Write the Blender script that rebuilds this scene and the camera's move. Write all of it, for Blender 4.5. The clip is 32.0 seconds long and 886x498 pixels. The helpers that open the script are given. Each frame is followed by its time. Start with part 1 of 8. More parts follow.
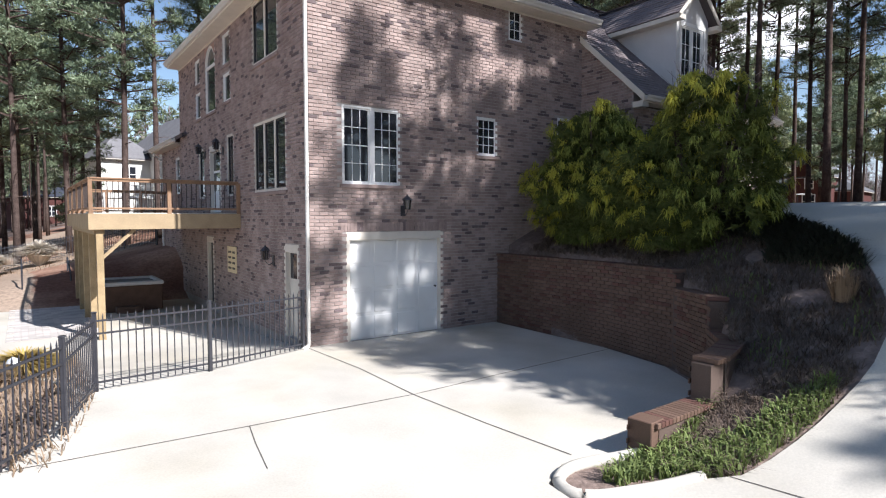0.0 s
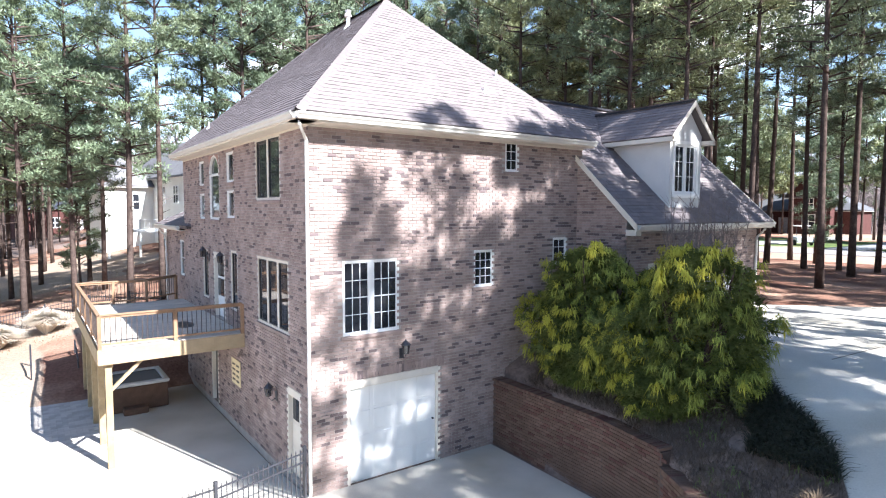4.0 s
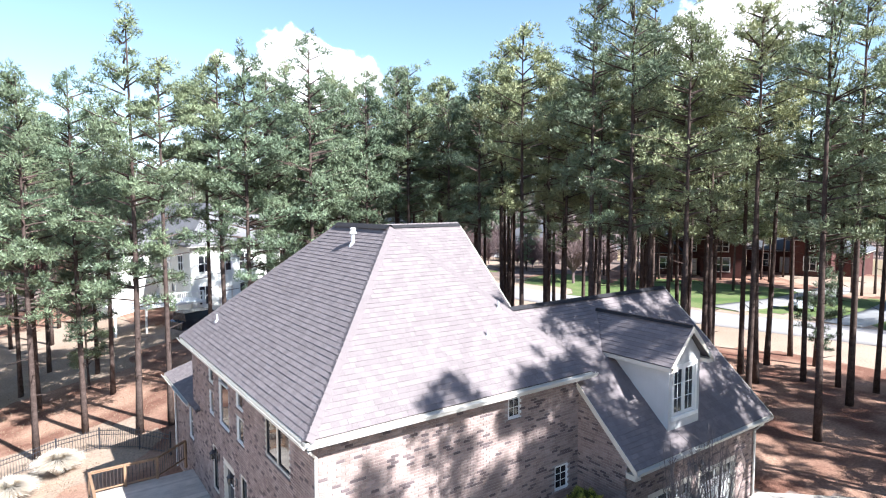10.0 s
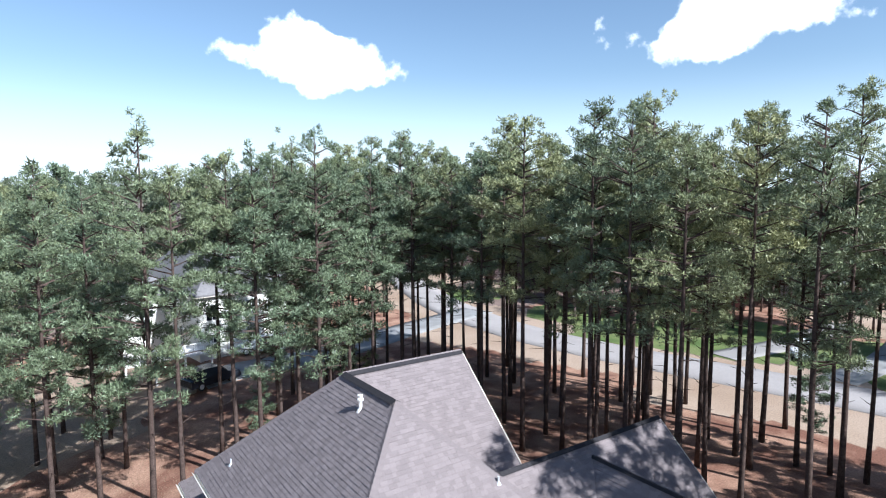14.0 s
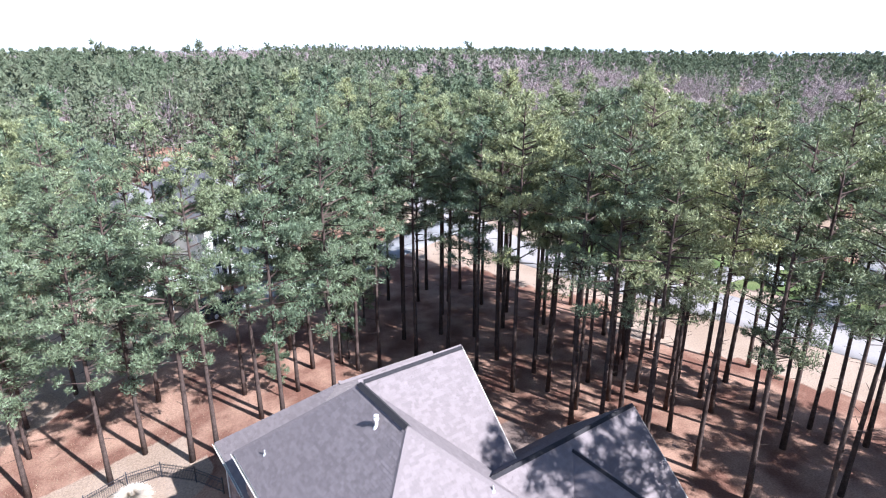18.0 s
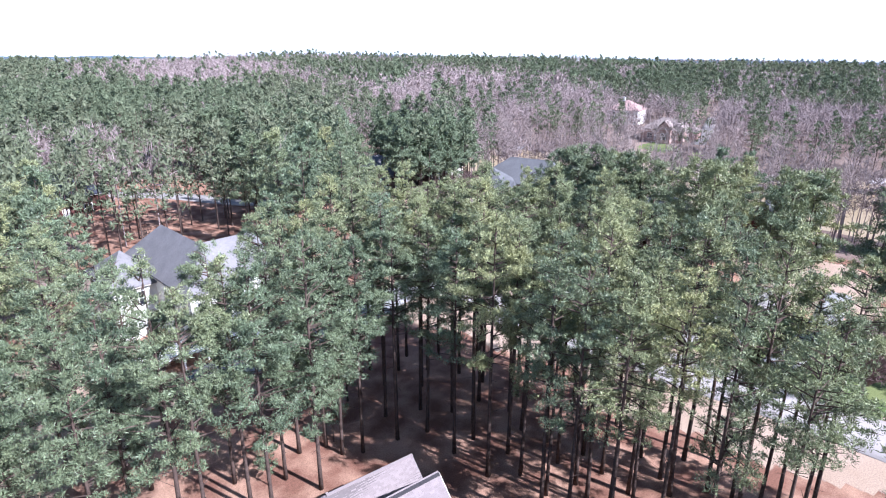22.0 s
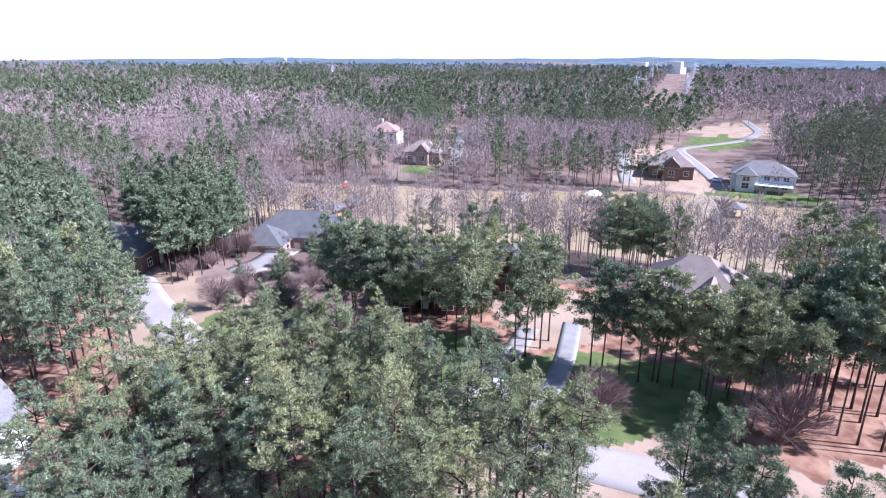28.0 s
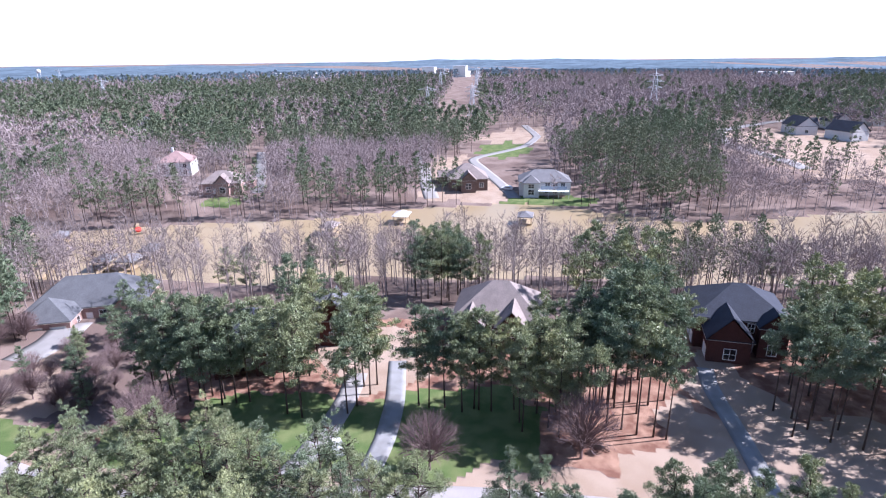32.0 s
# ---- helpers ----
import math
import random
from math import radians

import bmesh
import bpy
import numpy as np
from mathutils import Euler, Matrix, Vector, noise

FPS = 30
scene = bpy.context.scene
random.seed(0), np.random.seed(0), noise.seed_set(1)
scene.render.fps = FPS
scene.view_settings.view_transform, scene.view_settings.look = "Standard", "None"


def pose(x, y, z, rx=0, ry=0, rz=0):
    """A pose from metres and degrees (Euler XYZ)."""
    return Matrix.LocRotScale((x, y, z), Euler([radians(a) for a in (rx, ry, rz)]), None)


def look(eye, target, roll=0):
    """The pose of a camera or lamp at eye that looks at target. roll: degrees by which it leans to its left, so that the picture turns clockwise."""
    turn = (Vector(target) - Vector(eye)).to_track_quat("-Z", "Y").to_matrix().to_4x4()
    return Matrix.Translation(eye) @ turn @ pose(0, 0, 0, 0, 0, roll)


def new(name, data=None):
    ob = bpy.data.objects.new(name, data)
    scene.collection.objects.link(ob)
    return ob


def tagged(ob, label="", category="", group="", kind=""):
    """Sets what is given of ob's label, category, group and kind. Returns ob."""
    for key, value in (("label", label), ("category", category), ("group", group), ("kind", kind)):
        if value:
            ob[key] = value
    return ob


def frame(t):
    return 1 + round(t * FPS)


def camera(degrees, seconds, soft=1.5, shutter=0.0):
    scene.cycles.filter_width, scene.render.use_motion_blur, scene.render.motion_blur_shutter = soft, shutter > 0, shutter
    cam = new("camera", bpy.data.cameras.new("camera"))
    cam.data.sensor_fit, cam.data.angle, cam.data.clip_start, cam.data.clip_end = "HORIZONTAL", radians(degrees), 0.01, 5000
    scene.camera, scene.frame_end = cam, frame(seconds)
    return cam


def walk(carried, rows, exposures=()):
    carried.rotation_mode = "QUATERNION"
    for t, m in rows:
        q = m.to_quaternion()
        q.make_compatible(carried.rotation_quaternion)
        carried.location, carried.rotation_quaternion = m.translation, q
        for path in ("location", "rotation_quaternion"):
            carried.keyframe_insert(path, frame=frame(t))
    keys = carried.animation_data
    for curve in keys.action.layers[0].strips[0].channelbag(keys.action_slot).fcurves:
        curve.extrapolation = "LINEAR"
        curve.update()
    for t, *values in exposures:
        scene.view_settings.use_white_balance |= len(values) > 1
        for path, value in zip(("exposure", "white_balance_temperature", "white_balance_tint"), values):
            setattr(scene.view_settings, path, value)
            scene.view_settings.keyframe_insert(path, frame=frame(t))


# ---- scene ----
cam = camera(74.15, 32.0, 1.15)
# seconds, x, y, z, yaw, pitch, roll
ROWS = [
    (0, -4.812, -11.396, 2.738, -35.71, -3.19, -0.02),
    (0.5, -4.835, -11.414, 3.123, -35.66, -3.26, -0.04),
    (1, -4.847, -11.440, 3.539, -35.59, -3.32, -0.05),
    (1.5, -4.841, -11.476, 3.973, -35.53, -3.37, -0.08),
    (2, -4.837, -11.528, 4.415, -35.50, -3.46, -0.13),
    (2.5, -4.844, -11.591, 4.858, -35.52, -3.58, -0.15),
    (3, -4.855, -11.638, 5.308, -35.58, -3.72, -0.15),
    (3.5, -4.863, -11.650, 5.775, -35.56, -3.75, -0.15),
    (5.5, -4.887, -11.523, 7.638, -35.45, -4.23, -0.20),
    (6, -4.914, -11.517, 8.183, -35.42, -4.19, -0.17),
    (6.5, -4.943, -11.523, 8.782, -35.42, -4.18, -0.11),
    (7, -4.949, -11.536, 9.408, -35.34, -4.19, -0.05),
    (7.5, -4.929, -11.548, 10.034, -35.35, -4.14, 0.03),
    (8, -4.896, -11.557, 10.644, -35.34, -4.11, 0.09),
    (8.5, -4.865, -11.555, 11.231, -35.28, -4.13, 0.11),
    (9, -4.845, -11.546, 11.808, -35.31, -4.21, 0.15),
    (9.5, -4.841, -11.536, 12.402, -35.38, -4.18, 0.19),
    (10, -4.859, -11.536, 13.011, -35.36, -4.30, 0.23),
    (10.5, -4.881, -11.549, 13.657, -35.34, -4.35, 0.27),
    (11, -4.895, -11.569, 14.336, -35.27, -4.37, 0.31),
    (11.5, -4.905, -11.597, 15.048, -35.23, -4.36, 0.36),
    (12, -4.915, -11.639, 15.782, -35.25, -4.40, 0.37),
    (12.5, -4.926, -11.696, 16.527, -35.14, -4.41, 0.35),
    (13, -4.947, -11.757, 17.291, -35.18, -4.40, 0.34),
    (13.5, -4.994, -11.818, 18.074, -35.07, -4.65, 0.31),
    (14, -5.059, -11.874, 18.871, -35.05, -5.38, 0.28),
    (14.5, -5.135, -11.923, 19.680, -35.15, -7.07, 0.27),
    (15, -5.220, -11.958, 20.495, -35.21, -10.40, 0.23),
    (15.5, -5.300, -11.973, 21.315, -35.36, -13.84, 0.17),
    (17.5, -5.619, -11.979, 24.662, -35.63, -18.78, -0.14),
    (18, -5.670, -11.963, 25.524, -35.67, -18.78, -0.18),
    (18.5, -5.704, -11.954, 26.419, -35.66, -18.80, -0.23),
    (19, -5.732, -11.965, 27.350, -35.59, -18.84, -0.24),
    (19.5, -5.754, -12.003, 28.301, -35.52, -18.90, -0.26),
    (20, -5.766, -12.067, 29.270, -35.52, -18.95, -0.27),
    (20.5, -5.766, -12.147, 30.240, -35.43, -18.86, -0.30),
    (21, -5.758, -12.231, 31.201, -35.26, -18.74, -0.31),
    (21.5, -5.752, -12.306, 32.148, -35.75, -18.72, -0.32),
    (22, -5.760, -12.367, 33.098, -37.69, -18.76, -0.27),
    (22.5, -5.786, -12.418, 34.077, -40.17, -18.81, -0.23),
    (23, -5.813, -12.457, 35.091, -41.98, -18.88, -0.19),
    (23.5, -5.841, -12.486, 36.117, -43.72, -18.91, -0.17),
    (24, -5.869, -12.508, 37.146, -45.63, -18.98, -0.16),
    (24.5, -5.896, -12.524, 38.171, -47.66, -19.00, -0.12),
    (25, -5.924, -12.533, 39.187, -48.91, -19.08, -0.12),
    (25.5, -5.944, -12.528, 40.193, -50.19, -19.04, -0.13),
    (27.5, -5.977, -12.435, 44.107, -58.08, -18.90, -0.03),
    (28, -5.993, -12.428, 45.070, -60.26, -18.86, 0.02),
    (28.5, -6.020, -12.437, 46.030, -63.43, -18.84, 0.09),
    (29, -6.064, -12.460, 46.996, -66.77, -18.83, 0.18),
    (29.5, -6.123, -12.489, 47.978, -69.67, -18.81, 0.30),
    (30, -6.194, -12.515, 48.989, -72.04, -18.78, 0.39),
    (30.5, -6.268, -12.533, 50.028, -74.06, -18.77, 0.50),
    (31, -6.340, -12.546, 51.077, -75.63, -18.74, 0.61),
    (31.5, -6.402, -12.554, 52.118, -77.59, -18.74, 0.68),
    (32, -6.455, -12.560, 53.148, -79.36, -18.75, 0.73),
]
EXPOSURES = [(0, 0.85, 6100, 12), (1.5, 1.26, 6100, 12), (3, 1.77, 6050, 10), (6, 2.03, 5900, 10), (10, 1.71, 5950, 9), (13, 1.14, 5800, 7), (15, 0.88, 5750, 10), (18, 1.42, 5700, 14), (21, 1.42, 5650, 17), (25, 1.35, 5500, 25), (28, 1.29, 5500, 25), (32, 1.26, 5600, 23)]
walk(cam, [(t, pose(x, y, z, 90 + pitch, roll, yaw)) for t, x, y, z, yaw, pitch, roll in ROWS], EXPOSURES)

# ---- world, sun ----
SUN_TOWARDS = Vector((0.317, -0.948, 0)).normalized()
SUN_HEIGHT = 41.0
sun = new("sun", bpy.data.lights.new("sun", "SUN"))
sun.data.energy, sun.data.angle, sun.data.color = 5.3, radians(0.55), (1.0, 0.965, 0.925)
_to = SUN_TOWARDS * math.cos(radians(SUN_HEIGHT)) + Vector((0, 0, math.sin(radians(SUN_HEIGHT))))
sun.matrix_world = look((0, 0, 120), Vector((0, 0, 120)) - _to)

world = bpy.data.worlds.new("sky")
scene.world = world
world.use_nodes = True
wn, wl = world.node_tree.nodes, world.node_tree.links
wn.clear()
w_out = wn.new("ShaderNodeOutputWorld")
w_bg = wn.new("ShaderNodeBackground")
w_sky = wn.new("ShaderNodeTexSky")
w_sky.sky_type, w_sky.sun_disc = "NISHITA", False
w_sky.sun_elevation, w_sky.sun_rotation = radians(SUN_HEIGHT), math.atan2(SUN_TOWARDS.x, SUN_TOWARDS.y)
w_sky.air_density, w_sky.dust_density, w_sky.ozone_density = 1.0, 0.3, 0.5
w_bg.inputs["Strength"].default_value = 0.080
# two fair-weather clouds, each a soft disc of directions torn by noise
w_geo = wn.new("ShaderNodeTexCoord")
w_noise = wn.new("ShaderNodeTexNoise")
w_noise.inputs["Scale"].default_value, w_noise.inputs["Detail"].default_value, w_noise.inputs["Roughness"].default_value = 6.0, 8.0, 0.55
wl.new(w_geo.outputs["Generated"], w_noise.inputs["Vector"])
w_torn = wn.new("ShaderNodeMapRange"); w_torn.clamp = False
w_torn.inputs["From Min"].default_value, w_torn.inputs["From Max"].default_value = 0.3, 0.7
w_torn.inputs["To Min"].default_value, w_torn.inputs["To Max"].default_value = 0.12, 0.88
wl.new(w_noise.outputs["Fac"], w_torn.inputs["Value"])
w_total = None
for direction, spread in (((0.375, 0.91, 0.212), 0.28), ((0.845, 0.46, 0.26), 0.27)):
    d = Vector(direction).normalized()
    sub = wn.new("ShaderNodeVectorMath"); sub.operation = "SUBTRACT"; sub.inputs[1].default_value = d
    squash = wn.new("ShaderNodeVectorMath"); squash.operation = "MULTIPLY"; squash.inputs[1].default_value = (1, 1, 2.2)
    length = wn.new("ShaderNodeVectorMath"); length.operation = "LENGTH"
    wl.new(w_geo.outputs["Generated"], sub.inputs[0]); wl.new(sub.outputs[0], squash.inputs[0]); wl.new(squash.outputs[0], length.inputs[0])
    ramp = wn.new("ShaderNodeMapRange"); ramp.inputs["From Min"].default_value = spread; ramp.inputs["From Max"].default_value = 0.0
    ramp.inputs["To Min"].default_value, ramp.inputs["To Max"].default_value = -0.6, 0.6
    wl.new(length.outputs["Value"], ramp.inputs["Value"])
    add = wn.new("ShaderNodeMath"); add.operation = "ADD"
    wl.new(ramp.outputs[0], add.inputs[0]); wl.new(w_torn.outputs[0], add.inputs[1])
    edge = wn.new("ShaderNodeMapRange"); edge.interpolation_type = "SMOOTHSTEP"
    edge.inputs["From Min"].default_value, edge.inputs["From Max"].default_value = 0.52, 0.66
    wl.new(add.outputs[0], edge.inputs["Value"])
    if w_total is None:
        w_total = edge.outputs[0]
    else:
        mx = wn.new("ShaderNodeMath"); mx.operation = "MAXIMUM"
        wl.new(w_total, mx.inputs[0]); wl.new(edge.outputs[0], mx.inputs[1]); w_total = mx.outputs[0]
w_mix = wn.new("ShaderNodeMix"); w_mix.data_type = "RGBA"
w_mix.inputs["B"].default_value = (14, 14, 14.3, 1)
# pale haze low over the whole horizon
w_sep = wn.new("ShaderNodeSeparateXYZ"); wl.new(w_geo.outputs["Generated"], w_sep.inputs[0])
w_low = wn.new("ShaderNodeMapRange"); w_low.interpolation_type = "SMOOTHSTEP"
w_low.inputs["From Min"].default_value, w_low.inputs["From Max"].default_value = 0.20, -0.02
w_low.inputs["To Min"].default_value, w_low.inputs["To Max"].default_value = 0.0, 0.85
wl.new(w_sep.outputs["Z"], w_low.inputs["Value"])
w_haze = wn.new("ShaderNodeMix"); w_haze.data_type = "RGBA"
w_haze.inputs["B"].default_value = (7.0, 8.2, 9.6, 1)
wl.new(w_low.outputs[0], w_haze.inputs["Factor"]); wl.new(w_sky.outputs[0], w_haze.inputs["A"])
wl.new(w_total, w_mix.inputs["Factor"]); wl.new(w_haze.outputs["Result"], w_mix.inputs["A"])
wl.new(w_mix.outputs["Result"], w_bg.inputs["Color"]); wl.new(w_bg.outputs[0], w_out.inputs[0])

# ---- materials ----
def material(name, colour, rough=0.85, spec=0.3, metal=0.0, vary=0.0, scale=6.0, fine=0.0, fine_scale=60.0, bump=0.0, bump_scale=80.0, second=None, mix_scale=0.5, mix_at=(0.45, 0.6), per=None, dark=None, dark_part=0.1, through_light=0.0, tone=0.11, own=None):
    """Principled surface. vary / fine: brightness noise at two scales; second: another colour in patches; per: 'object' or 'island' random tone; dark: a colour for a share of the pieces."""
    m = bpy.data.materials.new(name)
    m.use_nodes = True
    n, l = m.node_tree.nodes, m.node_tree.links
    b = n["Principled BSDF"]
    b.inputs["Roughness"].default_value, b.inputs["Metallic"].default_value = rough, metal
    b.inputs["Specular IOR Level"].default_value = spec
    co = n.new("ShaderNodeNewGeometry")
    rgb = n.new("ShaderNodeRGB"); rgb.outputs[0].default_value = (*colour, 1)
    cur = rgb.outputs[0]

    def noise_of(s, detail=4.0):
        t = n.new("ShaderNodeTexNoise"); t.inputs["Scale"].default_value, t.inputs["Detail"].default_value = s, detail
        l.new(co.outputs["Position"], t.inputs["Vector"])
        return t.outputs["Fac"]

    def mixed(a, bcol, fac):
        x = n.new("ShaderNodeMix"); x.data_type = "RGBA"
        l.new(a, x.inputs["A"])
        if isinstance(bcol, tuple):
            x.inputs["B"].default_value = (*bcol, 1)
        else:
            l.new(bcol, x.inputs["B"])
        l.new(fac, x.inputs["Factor"])
        return x.outputs["Result"]

    def scaled(a, fac, amount):
        r = n.new("ShaderNodeMapRange"); r.inputs["From Min"].default_value, r.inputs["From Max"].default_value = 0.25, 0.75
        r.inputs["To Min"].default_value, r.inputs["To Max"].default_value = 1 - amount, 1 + amount
        l.new(fac, r.inputs["Value"])
        v = n.new("ShaderNodeVectorMath"); v.operation = "SCALE"
        l.new(a, v.inputs[0]); l.new(r.outputs[0], v.inputs["Scale"])
        return v.outputs[0]

    if second:
        r = n.new("ShaderNodeMapRange"); r.inputs["From Min"].default_value, r.inputs["From Max"].default_value = mix_at
        l.new(noise_of(mix_scale, 5.0), r.inputs["Value"])
        cur = mixed(cur, second, r.outputs[0])
    if own:
        cur = mixed(cur, own, n.new("ShaderNodeObjectInfo").outputs["Random"])
    if per:
        rnd = co.outputs["Random Per Island"] if per == "island" else n.new("ShaderNodeObjectInfo").outputs["Random"]
        if dark:
            w = n.new("ShaderNodeMath"); w.operation = "LESS_THAN"; w.inputs[1].default_value = dark_part
            l.new(rnd, w.inputs[0])
            cur = mixed(cur, dark, w.outputs[0])
        s = n.new("ShaderNodeMath"); s.operation = "MULTIPLY"; s.inputs[1].default_value = 7.31
        fr = n.new("ShaderNodeMath"); fr.operation = "FRACT"
        l.new(rnd, s.inputs[0]); l.new(s.outputs[0], fr.inputs[0])
        cur = scaled(cur, fr.outputs[0], tone)
    if vary:
        cur = scaled(cur, noise_of(scale), vary)
    if fine:
        cur = scaled(cur, noise_of(fine_scale, 2.0), fine)
    l.new(cur, b.inputs["Base Color"])
    if bump:
        bp = n.new("ShaderNodeBump"); bp.inputs["Strength"].default_value = bump; bp.inputs["Distance"].default_value = 0.02
        l.new(noise_of(bump_scale, 3.0), bp.inputs["Height"]); l.new(bp.outputs[0], b.inputs["Normal"])
    if through_light:
        tr = n.new("ShaderNodeBsdfTranslucent"); l.new(cur, tr.inputs["Color"])
        mx = n.new("ShaderNodeMixShader"); mx.inputs[0].default_value = through_light
        l.new(b.outputs[0], mx.inputs[1]); l.new(tr.outputs[0], mx.inputs[2])
        l.new(mx.outputs[0], n["Material Output"].inputs["Surface"])
    return m


BRICK = dict(rough=0.9, spec=0.15, vary=0.16, scale=1.3, fine=0.10, fine_scale=45, bump=0.3, bump_scale=70, second=(0.290, 0.216, 0.195), mix_scale=2.2, mix_at=(0.4, 0.62))
M_BRICK = material("house brick", (0.350, 0.268, 0.242), per="island", dark=(0.15, 0.115, 0.115), dark_part=0.11, **BRICK)
M_BRICK1 = material("house brick single", (0.350, 0.268, 0.242), per="object", dark=(0.15, 0.115, 0.115), dark_part=0.11, **BRICK)
M_MORTAR = material("mortar", (0.36, 0.32, 0.295), vary=0.15, scale=3, fine=0.1)
M_WALLBRICK = material("retaining brick", (0.145, 0.092, 0.068), rough=0.9, spec=0.15, per="island", dark=(0.12, 0.062, 0.05), dark_part=0.25, vary=0.2, scale=1.5, fine=0.1, bump=0.3)
M_REDBRICK = material("red brick", (0.085, 0.038, 0.034), rough=0.9, spec=0.15, vary=0.15, scale=1.0, fine=0.25, fine_scale=9)
M_BROWNBRICK = material("brown brick", (0.17, 0.12, 0.10), rough=0.9, spec=0.15, vary=0.15, scale=1.0, fine=0.25, fine_scale=9)
M_PINKBRICK = material("pale pink brick", (0.36, 0.24, 0.21), rough=0.9, spec=0.15, vary=0.15, scale=1.0, fine=0.25, fine_scale=9)
M_SHINGLE = material("weathered shingle", (0.196, 0.168, 0.168), rough=0.95, spec=0.1, per="island", tone=0.075, vary=0.05, scale=2.2, fine=0.22, fine_scale=90, bump=0.25, bump_scale=120)
M_SHINGLE1 = material("weathered shingle single", (0.196, 0.168, 0.168), rough=0.95, spec=0.1, per="object", tone=0.075, vary=0.05, scale=2.2, fine=0.22, fine_scale=90, bump=0.25, bump_scale=120)
M_ROOFBASE = material("roof underlay", (0.12, 0.105, 0.105), rough=0.95, spec=0.1, vary=0.1)
M_CAP = material("ridge cap dark", (0.035, 0.033, 0.036), rough=0.9, spec=0.15, vary=0.2, scale=8)
M_ROOFGREY = material("far roof grey", (0.17, 0.165, 0.17), rough=0.9, vary=0.15, scale=0.6, fine=0.15, fine_scale=5)
M_ROOFDARK = material("far roof dark", (0.035, 0.04, 0.055), rough=0.9, vary=0.15, scale=0.6, fine=0.2, fine_scale=5)
M_ROOFTAN = material("far roof tan", (0.23, 0.19, 0.175), rough=0.9, vary=0.15, scale=0.6, fine=0.15, fine_scale=5)
M_ROOFRED = material("far roof dusty pink", (0.30, 0.20, 0.185), rough=0.9, vary=0.15, scale=0.6, fine=0.15, fine_scale=5)
M_ROOFBLUE = material("far roof slate", (0.11, 0.112, 0.12), rough=0.9, vary=0.15, scale=0.6, fine=0.15, fine_scale=5)
M_TRIM = material("cream trim", (0.66, 0.60, 0.52), rough=0.6, vary=0.06, scale=3, fine=0.04)
M_WHITE = material("white paint", (0.78, 0.77, 0.75), rough=0.5, vary=0.05, scale=2, fine=0.03)
M_GUTTER = material("white aluminium gutter", (0.62, 0.59, 0.54), rough=0.4, spec=0.4, vary=0.05, scale=4)
M_STUCCO = material("pale stucco", (0.56, 0.555, 0.55), rough=0.95, vary=0.08, scale=1.5, fine=0.06, bump=0.3)
M_SIDING = material("white siding", (0.76, 0.75, 0.70), rough=0.6, vary=0.06, scale=0.8)
M_DARKFRAME = material("dark bronze frame", (0.03, 0.028, 0.028), rough=0.5, spec=0.4, vary=0.15)
M_IRON = material("black aluminium fence", (0.035, 0.035, 0.042), rough=0.45, spec=0.5, vary=0.2, scale=12)
M_BALUSTER = material("dark baluster", (0.06, 0.045, 0.04), rough=0.5, vary=0.2)
M_DECKRAIL = material("cedar rail", (0.27, 0.165, 0.10), rough=0.75, vary=0.25, scale=3, fine=0.15, fine_scale=50, bump=0.2)
M_DECKBOARD = material("weathered deck board", (0.52, 0.46, 0.40), rough=0.85, per="object", vary=0.14, scale=3, fine=0.12, fine_scale=60, bump=0.2)
M_TREATED = material("treated lumber", (0.36, 0.27, 0.165), rough=0.8, vary=0.16, scale=3, fine=0.12, fine_scale=50, bump=0.2)
M_POST = material("weathered post", (0.34, 0.25, 0.14), rough=0.8, vary=0.2, scale=4, fine=0.15, fine_scale=50, bump=0.2)
M_CONCRETE = material("drive concrete", (0.52, 0.485, 0.425), rough=0.9, spec=0.2, vary=0.16, scale=0.6, fine=0.07, fine_scale=40, bump=0.15, second=(0.42, 0.375, 0.295), mix_scale=0.35, mix_at=(0.46, 0.74))
# concrete for drives under pines: their tree shade is put into this grey
M_CONCRETE_SHADED = material("shade-toned drive concrete", (0.25, 0.25, 0.25), rough=0.9, spec=0.2, vary=0.12, scale=0.5, fine=0.07, fine_scale=30, second=(0.21, 0.205, 0.20), mix_scale=0.3)
M_ROAD = material("pale road", (0.305, 0.282, 0.272), rough=0.92, spec=0.2, vary=0.10, scale=0.25, fine=0.08, fine_scale=8)
M_DRIVE = material("far driveway", (0.25, 0.236, 0.225), rough=0.92, vary=0.1, scale=0.4, fine=0.06, fine_scale=6)
M_PAVER = material("patio paver", (0.45, 0.41, 0.38), rough=0.9, per="object", vary=0.1, scale=3, fine=0.08)
M_JOINT = material("joint shadow line", (0.10, 0.09, 0.08), rough=0.95)
M_BARK = material("pine bark", (0.080, 0.058, 0.050), rough=1.0, spec=0.05, vary=0.35, scale=5, fine=0.35, fine_scale=22, bump=0.6, bump_scale=25)
M_GREYBARK = material("grey bark", (0.21, 0.175, 0.165), rough=1.0, spec=0.05, vary=0.25, scale=4, fine=0.2, fine_scale=20)
M_LAKETWIG = material("grey winter branches", (0.255, 0.212, 0.200), rough=1.0, spec=0.05, vary=0.2, scale=1.5)
M_TWIG = material("bare twigs", (0.275, 0.226, 0.220), rough=1.0, spec=0.0, per="island", vary=0.12, scale=0.05)
M_NEEDLE = material("pine needles", (0.290, 0.300, 0.138), rough=0.48, spec=0.4, per="island", tone=0.3, vary=0.2, scale=0.35, second=(0.160, 0.195, 0.108), mix_scale=0.06, mix_at=(0.4, 0.6), through_light=0.06, own=(0.128, 0.172, 0.104))
